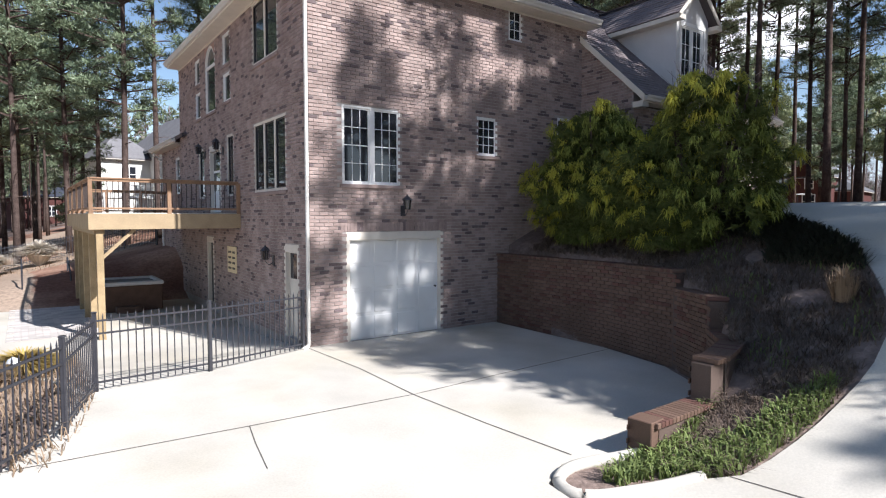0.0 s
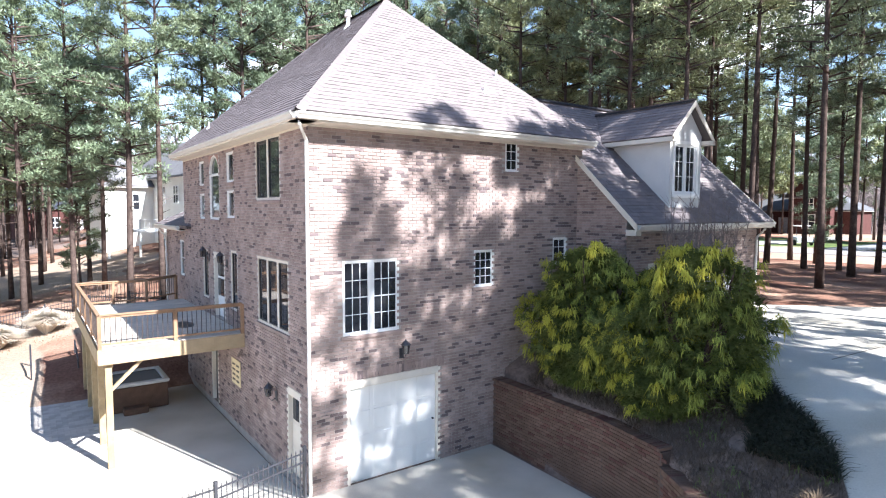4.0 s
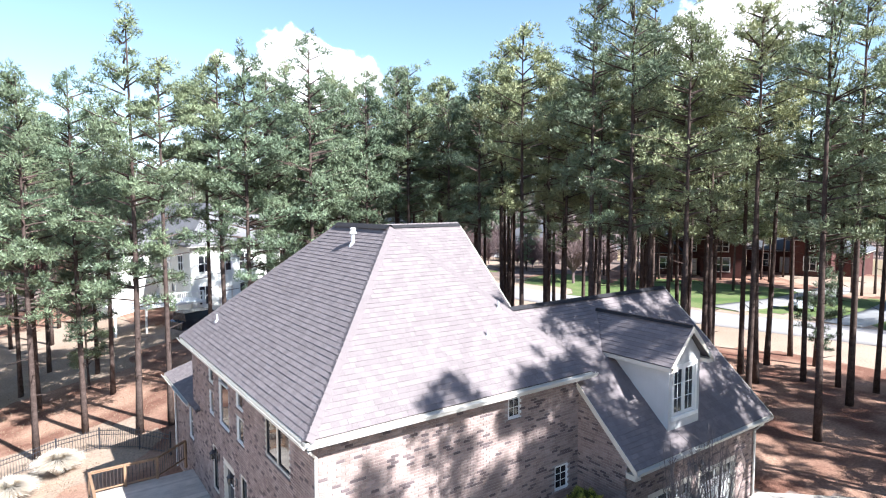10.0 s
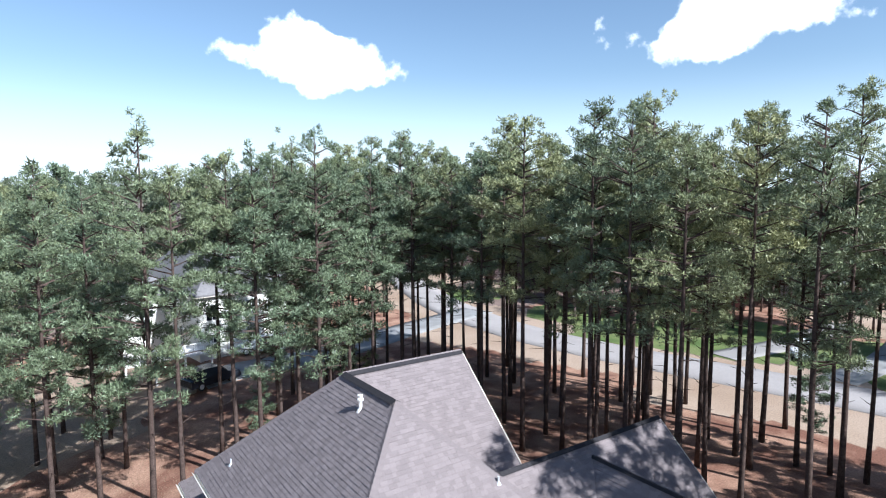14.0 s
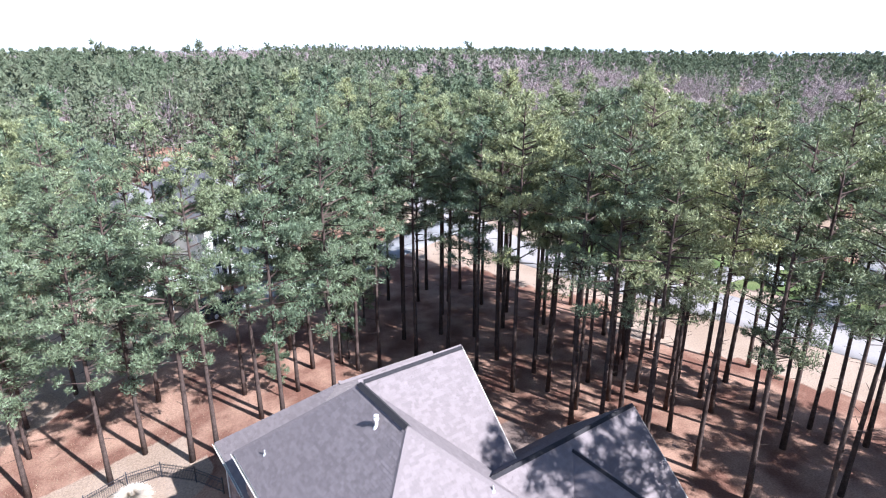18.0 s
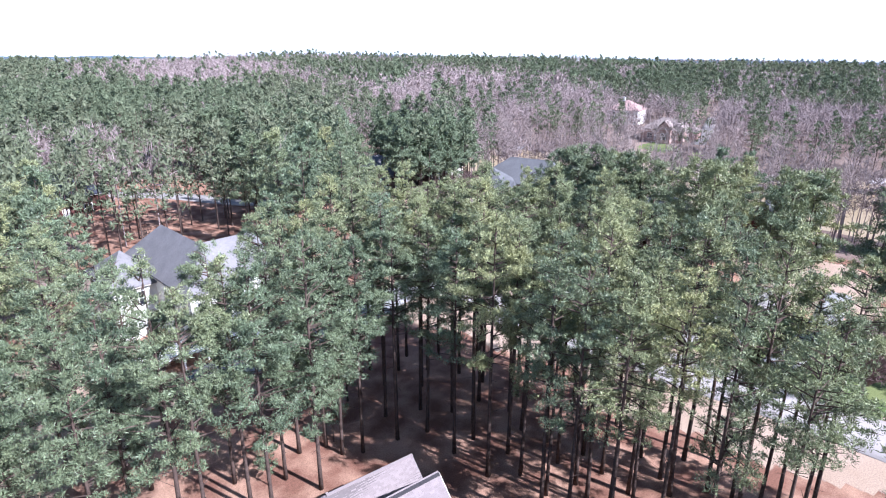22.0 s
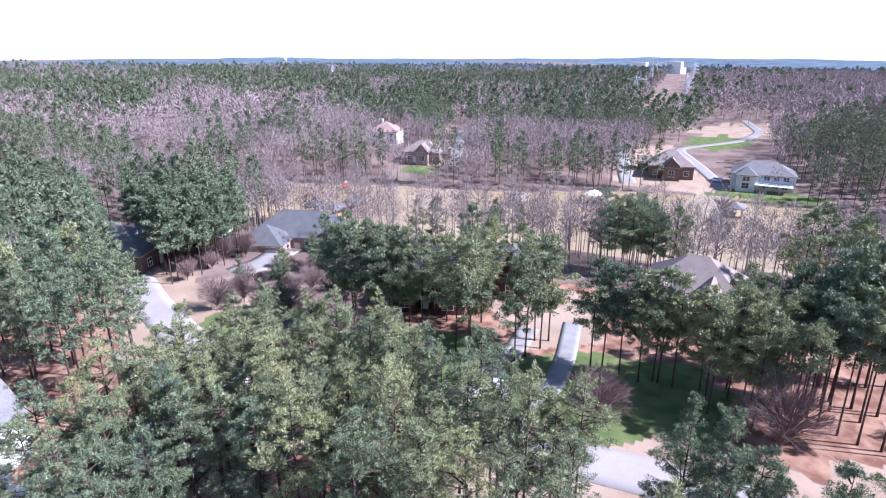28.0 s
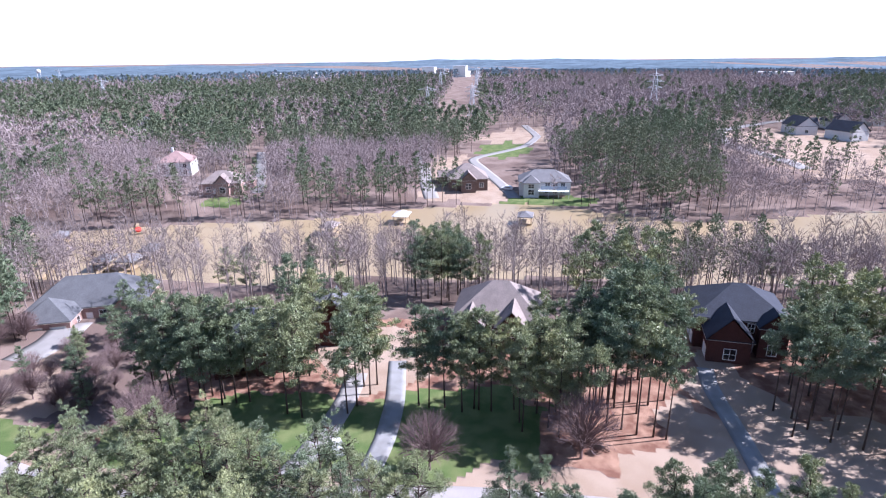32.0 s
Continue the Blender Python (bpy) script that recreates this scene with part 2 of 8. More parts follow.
M_NEEDLE_FAR = material("distant pine", (0.120, 0.150, 0.092), rough=0.7, spec=0.1, per="island", vary=0.25, scale=0.06, second=(0.150, 0.168, 0.108), mix_scale=0.012, mix_at=(0.42, 0.6), through_light=0.1)
# air haze over far woods is put into these two base colours
M_HAZE = material("haze-tinted distant woods", (0.165, 0.215, 0.245), rough=0.9, spec=0.0, per="island", vary=0.15, scale=0.004)
M_HAZEFAR = material("haze-blue far woods", (0.105, 0.14, 0.17), rough=1.0, spec=0.0, vary=0.3, scale=0.006, fine=0.25, fine_scale=0.03)
M_JUNIPER = material("juniper green", (0.058, 0.062, 0.044), rough=0.8, spec=0.2, per="island", vary=0.3, scale=1.5, through_light=0.15)
M_WALLMORTAR = material("brown mortar", (0.105, 0.074, 0.06), vary=0.15, scale=3, fine=0.1)
M_GOLD = material("golden cypress tips", (0.52, 0.48, 0.07), rough=0.7, spec=0.2, per="island", vary=0.25, scale=2.0, through_light=0.3)
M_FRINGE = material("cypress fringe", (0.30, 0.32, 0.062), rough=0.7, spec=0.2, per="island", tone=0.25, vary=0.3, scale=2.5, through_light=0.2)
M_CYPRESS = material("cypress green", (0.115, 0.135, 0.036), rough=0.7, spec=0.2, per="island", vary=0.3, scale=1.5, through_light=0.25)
M_BLADE = material("grass blade", (0.20, 0.25, 0.085), rough=0.8, per="island", vary=0.2, scale=1.0, through_light=0.3)
M_STRAW = material("dry straw blade", (0.31, 0.225, 0.15), rough=0.9, per="island", vary=0.2, scale=1.0, through_light=0.2)
# darker copy of the straw: the bed's tree shade is in the colour
M_BEDGRASS = material("shade-toned dry bed grass", (0.15, 0.112, 0.088), rough=0.95, per="island", vary=0.3, scale=1.0, through_light=0.1)
M_SPIREA = material("golden winter leaves", (0.42, 0.31, 0.10), rough=0.85, per="island", vary=0.3, scale=1.0, through_light=0.15)
M_PAMPAS = material("pale dry ornamental grass", (0.74, 0.67, 0.57), rough=0.9, per="island", vary=0.15, scale=2.0, through_light=0.25)
M_WATER = material("muddy lake water", (0.30, 0.225, 0.13), rough=0.28, spec=0.35, vary=0.06, scale=0.03, fine=0.03, fine_scale=1.0, bump=0.08, bump_scale=2.0)
M_STEEL = material("galvanised steel", (0.60, 0.62, 0.64), rough=0.5, metal=0.3, vary=0.05)
M_CARDARK = material("dark car paint", (0.02, 0.025, 0.035), rough=0.25, spec=0.6)
M_CARWHITE = material("silver car paint", (0.62, 0.64, 0.66), rough=0.25, spec=0.6)
M_TYRE = material("tyre rubber", (0.02, 0.02, 0.02), rough=0.8)
M_TUB = material("brown wicker panel", (0.11, 0.065, 0.045), rough=0.8, vary=0.2, scale=5, fine=0.2)
M_PLAQUE = material("cream board", (0.70, 0.58, 0.36), rough=0.7, vary=0.06)
M_INK = material("dark print", (0.12, 0.10, 0.08), rough=0.8)
M_CURTAIN = material("pale curtain", (0.45, 0.40, 0.36), rough=0.9, vary=0.1, scale=4)
# near-black colour stands in for the dimness of rooms behind openings
M_DARKROOM = material("painted room darkness", (0.03, 0.028, 0.03), rough=0.9)
M_RED = material("red tarp", (0.5, 0.05, 0.03), rough=0.7)
M_BLUEDECK = material("blue panel", (0.22, 0.27, 0.33), rough=0.7)


def glass(name, tint=(0.02, 0.022, 0.028), rough=0.04):
    m = bpy.data.materials.new(name)
    m.use_nodes = True
    b = m.node_tree.nodes["Principled BSDF"]
    b.inputs["Base Color"].default_value = (*tint, 1)
    b.inputs["Roughness"].default_value, b.inputs["Specular IOR Level"].default_value = rough, 0.8
    return m


M_GLASS = glass("window glass")


# ground: regions chosen by place, blended by noise
def ground_material():
    m = bpy.data.materials.new("ground")
    m.use_nodes = True
    n, l = m.node_tree.nodes, m.node_tree.links
    b = n["Principled BSDF"]
    b.inputs["Roughness"].default_value, b.inputs["Specular IOR Level"].default_value = 1.0, 0.05
    geo = n.new("ShaderNodeNewGeometry")
    att = n.new("ShaderNodeAttribute"); att.attribute_name = "cover"
    sep = n.new("ShaderNodeSeparateColor"); l.new(att.outputs["Color"], sep.inputs[0])

    def tex(s, d=5.0):
        t = n.new("ShaderNodeTexNoise"); t.inputs["Scale"].default_value, t.inputs["Detail"].default_value = s, d
        l.new(geo.outputs["Position"], t.inputs["Vector"])
        return t.outputs["Fac"]

    def two(c1, c2, s, lo, hi):
        r = n.new("ShaderNodeMapRange"); r.inputs["From Min"].default_value, r.inputs["From Max"].default_value = lo, hi
        l.new(tex(s), r.inputs["Value"])
        x = n.new("ShaderNodeMix"); x.data_type = "RGBA"
        x.inputs["A"].default_value, x.inputs["B"].default_value = (*c1, 1), (*c2, 1)
        l.new(r.outputs[0], x.inputs["Factor"])
        return x.outputs["Result"]

    straw = two((0.168, 0.086, 0.062), (0.34, 0.212, 0.152), 0.35, 0.40, 0.64)
    tan = two((0.345, 0.265, 0.205), (0.28, 0.205, 0.15), 0.15, 0.4, 0.65)
    lawn = two((0.085, 0.125, 0.044), (0.140, 0.165, 0.068), 0.3, 0.4, 0.6)
    wood = two((0.15, 0.108, 0.092), (0.225, 0.17, 0.145), 0.08, 0.4, 0.6)
    cur = wood
    for colour, channel in ((straw, "Red"), (tan, "Green"), (lawn, "Blue")):
        e = n.new("ShaderNodeMath"); e.operation = "ADD"
        sc = n.new("ShaderNodeMapRange"); sc.inputs["To Min"].default_value, sc.inputs["To Max"].default_value = -0.35, 0.35
        l.new(tex(0.8, 6.0), sc.inputs["Value"]); l.new(sep.outputs[channel], e.inputs[0]); l.new(sc.outputs[0], e.inputs[1])
        st = n.new("ShaderNodeMapRange"); st.inputs["From Min"].default_value, st.inputs["From Max"].default_value = 0.42, 0.58
        l.new(e.outputs[0], st.inputs["Value"])
        x = n.new("ShaderNodeMix"); x.data_type = "RGBA"
        l.new(cur, x.inputs["A"]); l.new(colour, x.inputs["B"]); l.new(st.outputs[0], x.inputs["Factor"])
        cur = x.outputs["Result"]
    r = n.new("ShaderNodeMapRange"); r.inputs["From Min"].default_value, r.inputs["From Max"].default_value = 0.25, 0.75
    r.inputs["To Min"].default_value, r.inputs["To Max"].default_value = 0.72, 1.28
    l.new(tex(9.0, 3.0), r.inputs["Value"])
    v = n.new("ShaderNodeVectorMath"); v.operation = "SCALE"
    l.new(cur, v.inputs[0]); l.new(r.outputs[0], v.inputs["Scale"]); l.new(v.outputs[0], b.inputs["Base Color"])
    bp = n.new("ShaderNodeBump"); bp.inputs["Strength"].default_value, bp.inputs["Distance"].default_value = 0.6, 0.06
    l.new(tex(12.0, 4.0), bp.inputs["Height"]); l.new(bp.outputs[0], b.inputs["Normal"])
    return m


M_GROUND = ground_material()

# ---- building tools ----
def obj(name, data, parent=None, m=None, label="", category="", kind="", group=""):
    o = new(name, data)
    if parent is not None:
        o.parent = parent
    if m is not None:
        o.matrix_basis = m
    return tagged(o, label, category, group, kind)


def mesh_of(name, verts, faces, mat, smooth=False, mats=None, index=None):
    me = bpy.data.meshes.new(name)
    me.from_pydata(verts, [], faces)
    for x in (mats or [mat]):
        me.materials.append(x)
    if index is not None:
        me.polygons.foreach_set("material_index", index)
    if smooth:
        me.polygons.foreach_set("use_smooth", [True] * len(me.polygons))
    me.update()
    return me


def part(name, data, parent, label=""):
    return obj(name, data, parent, label=label)


def thing(name, label, category, at=(0, 0, 0), turn=0.0, group="", kind=""):
    return obj(name, None, None, pose(*at, 0, 0, turn), label, category, kind, group)


class Soup:
    """Gathers boxes, prisms and tubes of one mesh."""

    def __init__(self):
        self.v, self.f = [], []

    def add(self, verts, faces):
        n = len(self.v)
        self.v.extend([tuple(p) for p in verts])
        self.f.extend([tuple(i + n for i in q) for q in faces])
        return self

    def box(self, x0, y0, z0, x1, y1, z1):
        return self.add([(x0, y0, z0), (x1, y0, z0), (x1, y1, z0), (x0, y1, z0), (x0, y0, z1), (x1, y0, z1), (x1, y1, z1), (x0, y1, z1)],
                        [(3, 2, 1, 0), (4, 5, 6, 7), (0, 1, 5, 4), (1, 2, 6, 5), (2, 3, 7, 6), (3, 0, 4, 7)])

    def bevelled(self, x0, y0, z0, x1, y1, z1, b=0.01):
        """A box with chamfered edges."""
        vs, fs = [], []
        xs, ys, zs = (x0, x1), (y0, y1), (z0, z1)
        sg = (1, -1)
        idx = {}
        for i in (0, 1):
            for j in (0, 1):
                for k in (0, 1):
                    X, Y, Z = xs[i], ys[j], zs[k]
                    for a in range(3):
                        d = [b * sg[i], b * sg[j], b * sg[k]]
                        d[a] = 0
                        idx[i, j, k, a] = len(vs)
                        vs.append((X + d[0], Y + d[1], Z + d[2]))
        for a in range(3):
            o = [q for q in range(3) if q != a]
            for s in (0, 1):
                ring = []
                for p, q in ((0, 0), (1, 0), (1, 1), (0, 1)):
                    c = [0, 0, 0]
                    c[a], c[o[0]], c[o[1]] = s, p, q
                    ring.append(idx[c[0], c[1], c[2], a])
                fs.append(tuple(ring))
        for a in range(3):
            o = [q for q in range(3) if q != a]
            for p in (0, 1):
                for q in (0, 1):
                    c0, c1 = [0, 0, 0], [0, 0, 0]
                    c0[a], c1[a] = 0, 1
                    for c in (c0, c1):
                        c[o[0]], c[o[1]] = p, q
                    fs.append((idx[(*c0, o[0])], idx[(*c1, o[0])], idx[(*c1, o[1])], idx[(*c0, o[1])]))
        for i in (0, 1):
            for j in (0, 1):
                for k in (0, 1):
                    fs.append((idx[i, j, k, 0], idx[i, j, k, 1], idx[i, j, k, 2]))
        return self.add(vs, fs)

    def tube(self, pts, radii, sides=6, cap=True):
        pts = [Vector(p) for p in pts]
        base = len(self.v)
        for i, p in enumerate(pts):
            d = (pts[min(i + 1, len(pts) - 1)] - pts[max(i - 1, 0)]).normalized()
            u = d.orthogonal().normalized() if abs(d.z) < 0.9 else Vector((1, 0, 0)).cross(d).normalized()
            w = d.cross(u)
            for k in range(sides):
                a = 2 * math.pi * k / sides
                self.v.append(tuple(p + (u * math.cos(a) + w * math.sin(a)) * radii[i]))
        for i in range(len(pts) - 1):
            for k in range(sides):
                a, b2 = base + i * sides + k, base + i * sides + (k + 1) % sides
                self.f.append((a, b2, b2 + sides, a + sides))
        if cap:
            self.f.append(tuple(base + k for k in reversed(range(sides))))
            self.f.append(tuple(base + (len(pts) - 1) * sides + k for k in range(sides)))
        return self

    def prism(self, outline, z0, z1):
        """A flat outline (x, y), counter-clockwise, raised from z0 to z1."""
        n = len(outline)
        return self.add([(x, y, z0) for x, y in outline] + [(x, y, z1) for x, y in outline],
                        [tuple(reversed(range(n))), tuple(range(n, 2 * n))] + [(i, (i + 1) % n, n + (i + 1) % n, n + i) for i in range(n)])

    def moved(self, m):
        self.v = [tuple(m @ Vector(p)) for p in self.v]
        return self

    def mesh(self, name, mat, smooth=False):
        me = mesh_of(name, self.v, self.f, mat, smooth)
        bm = bmesh.new(); bm.from_mesh(me)
        bmesh.ops.recalc_face_normals(bm, faces=bm.faces)
        bm.to_mesh(me); bm.free()
        return me


def frame_matrix(origin, u, n):
    """Local x along u, local y into the wall (against n), local z up."""
    u, n = Vector(u).normalized(), Vector(n).normalized()
    return Matrix(((u.x, -n.x, 0, origin[0]), (u.y, -n.y, 0, origin[1]), (u.z, -n.z, 1, origin[2]), (0, 0, 0, 1)))



# ---- the lie of the land ----
def ss(t):
    t = np.clip(t, 0.0, 1.0)
    return t * t * (3 - 2 * t)


SHORE_Y = [-400, -200, -110, -74, -47, -21, 7, 37, 62, 88, 115, 137, 170, 230]
NEAR_X = [190, 165, 152, 145, 137, 141, 134, 132, 120, 120, 117, 108, 112, 150]
FAR_Y = [-400, -200, -108, -76, -55, -33, -3, 37, 66, 102, 140, 176, 230]
FAR_X = [330, 240, 212, 198, 193, 203, 213, 200, 182, 170, 156, 146, 152]
ROAD = [(80, 140), (62, 105), (50, 78), (43, 58), (40.5, 45), (40, 35), (41.5, 25), (44, 15), (46.5, 5), (48, -6), (49, -25), (48, -60), (44, -110)]
LAKE_Z = -3.0


def road_x(y):
    ys = np.array([p[1] for p in ROAD][::-1]); xs = np.array([p[0] for p in ROAD][::-1])
    return np.interp(y, ys, xs)


def wall_x(y):
    return np.interp(y, [-7.35, -7.25, -7.0, -6.3, -5.3, -3.6, 0.0], [0.7, 2.3, 3.25, 4.05, 4.65, 5.0, 5.1])


def land(x, y):
    """Height of the ground."""
    x, y = np.asarray(x, float), np.asarray(y, float)
    bed = 3.0 * ss(x / 9.0)
    court = np.where(x < wall_x(y) + 0.2, 0.0, np.maximum(bed, np.where(y > -5, np.minimum(3.0, 1.6 + (x - 5.0) * 0.5), 0)))
    z = np.where(y < -7.35, bed, court)
    z = z - 0.25 * ss((y + 0.8) / 3.5) * (x < 0.1)
    back = -0.12 + 3.12 * ss((x + 10) / 20)
    k = ss((y - 11.0) / 3.0)
    z = z * (1 - k) + back * k
    left = ss((-x - 14) / 16)
    z = z * (1 - left) + 0.6 * left
    # fall to the lake, rise beyond it
    nx, fx = np.interp(y, SHORE_Y, NEAR_X), np.interp(y, FAR_Y, FAR_X)
    inside = (x > nx) & (x < fx) & (y < 200)
    fall = ss((x - (nx - 45)) / 45)
    z = np.where(x < nx, z * (1 - fall) + (LAKE_Z + 0.3) * fall, z)
    rise = ss((x - fx) / 70)
    gone = np.hypot(x, y)
    far = 1.5 + 3.0 * np.sin(x * 0.011 + 0.7) * np.sin(y * 0.013 + 0.3)
    head = np.degrees(np.arctan2(x, y))
    hill = 9 * np.exp(-((head - 28) / 16) ** 2) * ss((gone - 350) / 700) + 6 * np.exp(-((head - 60) / 20) ** 2) * ss((gone - 600) / 900)
    z = np.where(x >= fx, (LAKE_Z + 0.3) * (1 - rise) + (far + 0) * rise, z)
    k2 = ss((y - 200) / 60)
    z = z * (1 - k2) + far * k2
    z = np.where(inside, LAKE_Z - 1.6, z)
    z = z + hill
    k3 = ss((gone - 900) / 1500)
    return z * (1 - k3) - 34 * k3


def spread(lo, hi, near_lo, near_hi):
    """Grid lines: dense between near_lo and near_hi, ever wider outside."""
    xs = list(np.arange(near_lo, near_hi + 0.01, 1.0))
    for sign, start, end in ((1, near_hi, hi), (-1, near_lo, lo)):
        p, step = start, 1.5
        while abs(p) < abs(end) or (p < end if sign > 0 else p > end):
            step = min(step * 1.06, 4.0) if abs(p) < 260 else step * 1.14
            p = p + sign * step
            xs.append(p)
    return sorted(xs)


gx = sorted(set(np.round(spread(-4600, 4600, -30, 104), 3)) | set(np.round(np.arange(0.5, 6.6, 0.25), 3)))
gy = sorted(set(np.round(spread(-4600, 4600, -76, 84), 3)) | set(np.round(np.arange(-8.5, 0.6, 0.25), 3)))
GX, GY = np.meshgrid(gx, gy)
GZ = land(GX, GY)


def cover(x, y):
    """Shares of pine straw, dry tan grass and lawn."""
    near = (x > -4) & (x < 9) & (y > -10) & (y < 12)
    ox, oy = x, y
    x = x + np.where(near, 0, 2.2 * np.sin(oy / 4.3 + 1.7 * np.sin(ox / 6.1)) + 1.1 * np.sin(oy / 1.9 + ox / 2.7))
    y = y + np.where(near, 0, 2.2 * np.sin(ox / 4.9 + 1.5 * np.sin(oy / 7.3)) + 1.1 * np.sin(ox / 2.1 - oy / 3.1))
    rx = road_x(oy)
    d = x - rx
    straw = ((x > -30) & (x < rx - 7) & (y > 9) & (y < 75)) | ((x > 15.5) & (x < rx - 8) & (y > -60) & (y <= 9)) | ((d > 9) & (d < 52) & (y > -90) & (y < 47))
    straw |= (x > 2) & (x < rx - 7) & (y >= 75) & (y < 140)
    tan = (np.abs(d) < 9) & (y < 130) & (y > -120)
    tan |= (x < -3) & (y > 7) & (y < 24) & (x > -40) | ((x < 3) & (x > -60) & (y > 33) & (y < 62)) | ((x < -8) & (y < 8))
    tan |= (np.hypot((x - 226) / 15, (y - 22) / 20) < 1) | (np.hypot((x - 322) / 64, (y + 140) / 50) < 1) | (np.hypot((x - 372) / 40, (y - 8) / 25) < 1) | ((np.abs(y - (46 + 0.13 * (x - 330))) < 9) & (x > 240) & (x < 300))
    tan |= (d > 24) & (d < 42) & (y > -46) & (y < -37) | (d > 9) & (d < 26) & (y > 60) & (y < 76)
    lawn = (d > 5) & (d < 17) & (y > -13) & (y < 45) | (np.hypot((x - 320) / 28, (y - 15) / 14) < 1) | (np.hypot((x - 193) / 7, (y - 112) / 9) < 1) | (np.hypot((x - 217) / 9, (y + 10) / 18) < 1)
    tan |= (np.hypot((x - 80) / 9, (y - 16) / 12) < 1) | (d > 7) & (d < 24) & (y > -60) & (y < -23.5 - (x - 58) * 0.6)
    lawn |= (d > 5) & (d < 24) & (y > -14) & (y < 36) | (np.hypot((x - 50) / 4.5, (y - 58) / 5) < 1)
    bed = (y > -9) & (y < 0) & (x > 0) & (x < 9)
    return straw * np.where(d > 0, 0.72, 0.9), (tan & ~lawn) * 0.9, (lawn & ~bed) * 0.9


nyy, nxx = GX.shape
gv = np.stack([GX.ravel(), GY.ravel(), GZ.ravel()], 1)
ii = (np.arange(nyy - 1)[:, None] * nxx + np.arange(nxx - 1)[None, :]).ravel()
gf = np.stack([ii, ii + 1, ii + nxx + 1, ii + nxx], 1)


def mesh_np(name, verts, faces, mat, smooth=False):
    """A mesh from arrays; all faces have the same number of corners."""
    me = bpy.data.meshes.new(name)
    k = faces.shape[1]
    me.vertices.add(len(verts)); me.vertices.foreach_set("co", np.ascontiguousarray(verts, np.float32).ravel())
    me.loops.add(faces.size); me.loops.foreach_set("vertex_index", np.ascontiguousarray(faces, np.int32).ravel())
    me.polygons.add(len(faces)); me.polygons.foreach_set("loop_start", np.arange(0, faces.size, k, dtype=np.int32))
    if smooth:
        me.polygons.foreach_set("use_smooth", np.ones(len(faces), bool))
    me.materials.append(mat)
    me.update(calc_edges=True)
    return me


me = mesh_np("ground", gv, gf, M_GROUND, True)
att = me.color_attributes.new("cover", "FLOAT_COLOR", "POINT")
cs = cover(gv[:, 0], gv[:, 1])
att.data.foreach_set("color", np.stack([cs[0], cs[1], cs[2], np.ones(len(gv))], 1).astype(np.float32).ravel())
obj("ground", me, label="sandy ground with pine straw and dry winter grass", category="ground", kind="structure")

# lake: a sheet between its shores
ly = np.linspace(-400, 205, 90)
lx0, lx1 = np.interp(ly, SHORE_Y, NEAR_X) - 4, np.interp(ly, FAR_Y, FAR_X) + 4
lv = np.concatenate([np.stack([lx0, ly, np.full(90, LAKE_Z)], 1), np.stack([lx1, ly, np.full(90, LAKE_Z)], 1)])
lf = np.array([(i, 90 + i, 91 + i, i + 1) for i in range(89)])
obj("water", mesh_np("water", lv, lf, M_WATER), label="muddy tan lake water between wooded shores", category="lake", kind="structure")


def ribbon(name, pts, width, mat, label, category="road", lift=0.06, step=2.0, thick=0.12, parent=None, kind="structure"):
    """A slab of even width that follows the land along pts."""
    line = [Vector((*p, 0)) for p in pts]
    dense = []
    for a, b in zip(line, line[1:]):
        k = max(1, int((b - a).length / step))
        dense += [a.lerp(b, i / k) for i in range(k)]
    dense.append(line[-1])
    for _ in range(2):
        dense = [dense[0]] + [(dense[i - 1] + dense[i] * 2 + dense[i + 1]) / 4 for i in range(1, len(dense) - 1)] + [dense[-1]]
    vs, fs = [], []
    across = 5
    for i, p in enumerate(dense):
        d = (dense[min(i + 1, len(dense) - 1)] - dense[max(i - 1, 0)]).normalized()
        s = Vector((-d.y, d.x, 0))
        for k in range(across):
            q = p + s * width * (k / (across - 1) - 0.5)
            z = float(land(q.x, q.y)) + lift
            vs.append((q.x, q.y, z))
        vs.append((vs[-across][0], vs[-across][1], vs[-across][2] - thick)); vs.append((vs[-2][0], vs[-2][1], vs[-2][2] - thick))
    w = across + 2
    for i in range(len(dense) - 1):
        a, b = i * w, (i + 1) * w
        for k in range(across - 1):
            fs.append((a + k, a + k + 1, b + k + 1, b + k))
        fs.append((a, b, b + across, a + across)); fs.append((a + across - 1, a + across + 1, b + across + 1, b + across - 1))
    o = obj(name, mesh_of(name, vs, fs, mat, True), parent, label=label, category=category, kind=kind)
    return o


ribbon("road", ROAD, 6.4, M_ROAD, "pale sunlit residential road curving through the pines")
ribbon("driveway", [(49, 18.2), (58, 16.8), (66, 16.6), (74, 17.5)], 3.4, M_DRIVE, "bright concrete driveway across the road", "driveway", 0.07)
ribbon("driveway", [(49.5, 8.5), (58, 8.2), (67, 9.2), (79, 12)], 3.0, M_CONCRETE_SHADED, "concrete driveway with tree shade in its grey tone", "driveway", 0.07)
ribbon("driveway", [(51.5, -39.5), (60, -39.7), (69.5, -39.0), (79, -38.0), (85, -38.6)], 2.6, M_CONCRETE_SHADED, "narrow concrete driveway under the pines", "driveway", 0.07)
ribbon("driveway", [(68, 77), (76, 76.5), (84, 80)], 7.0, M_DRIVE, "wide pale concrete driveway by a garage", "driveway", 0.07)
ribbon("driveway", [(44, 50), (30, 46), (20, 42), (6, 41)], 5.0, M_CONCRETE_SHADED, "shaded concrete driveway of the neighbouring house", "driveway", 0.07)
ribbon("driveway", [(335, 62), (290, 58), (262, 48), (232, 40), (214, 34)], 6, M_DRIVE, "winding pale driveway beyond the lake", "driveway", 0.1, 6)
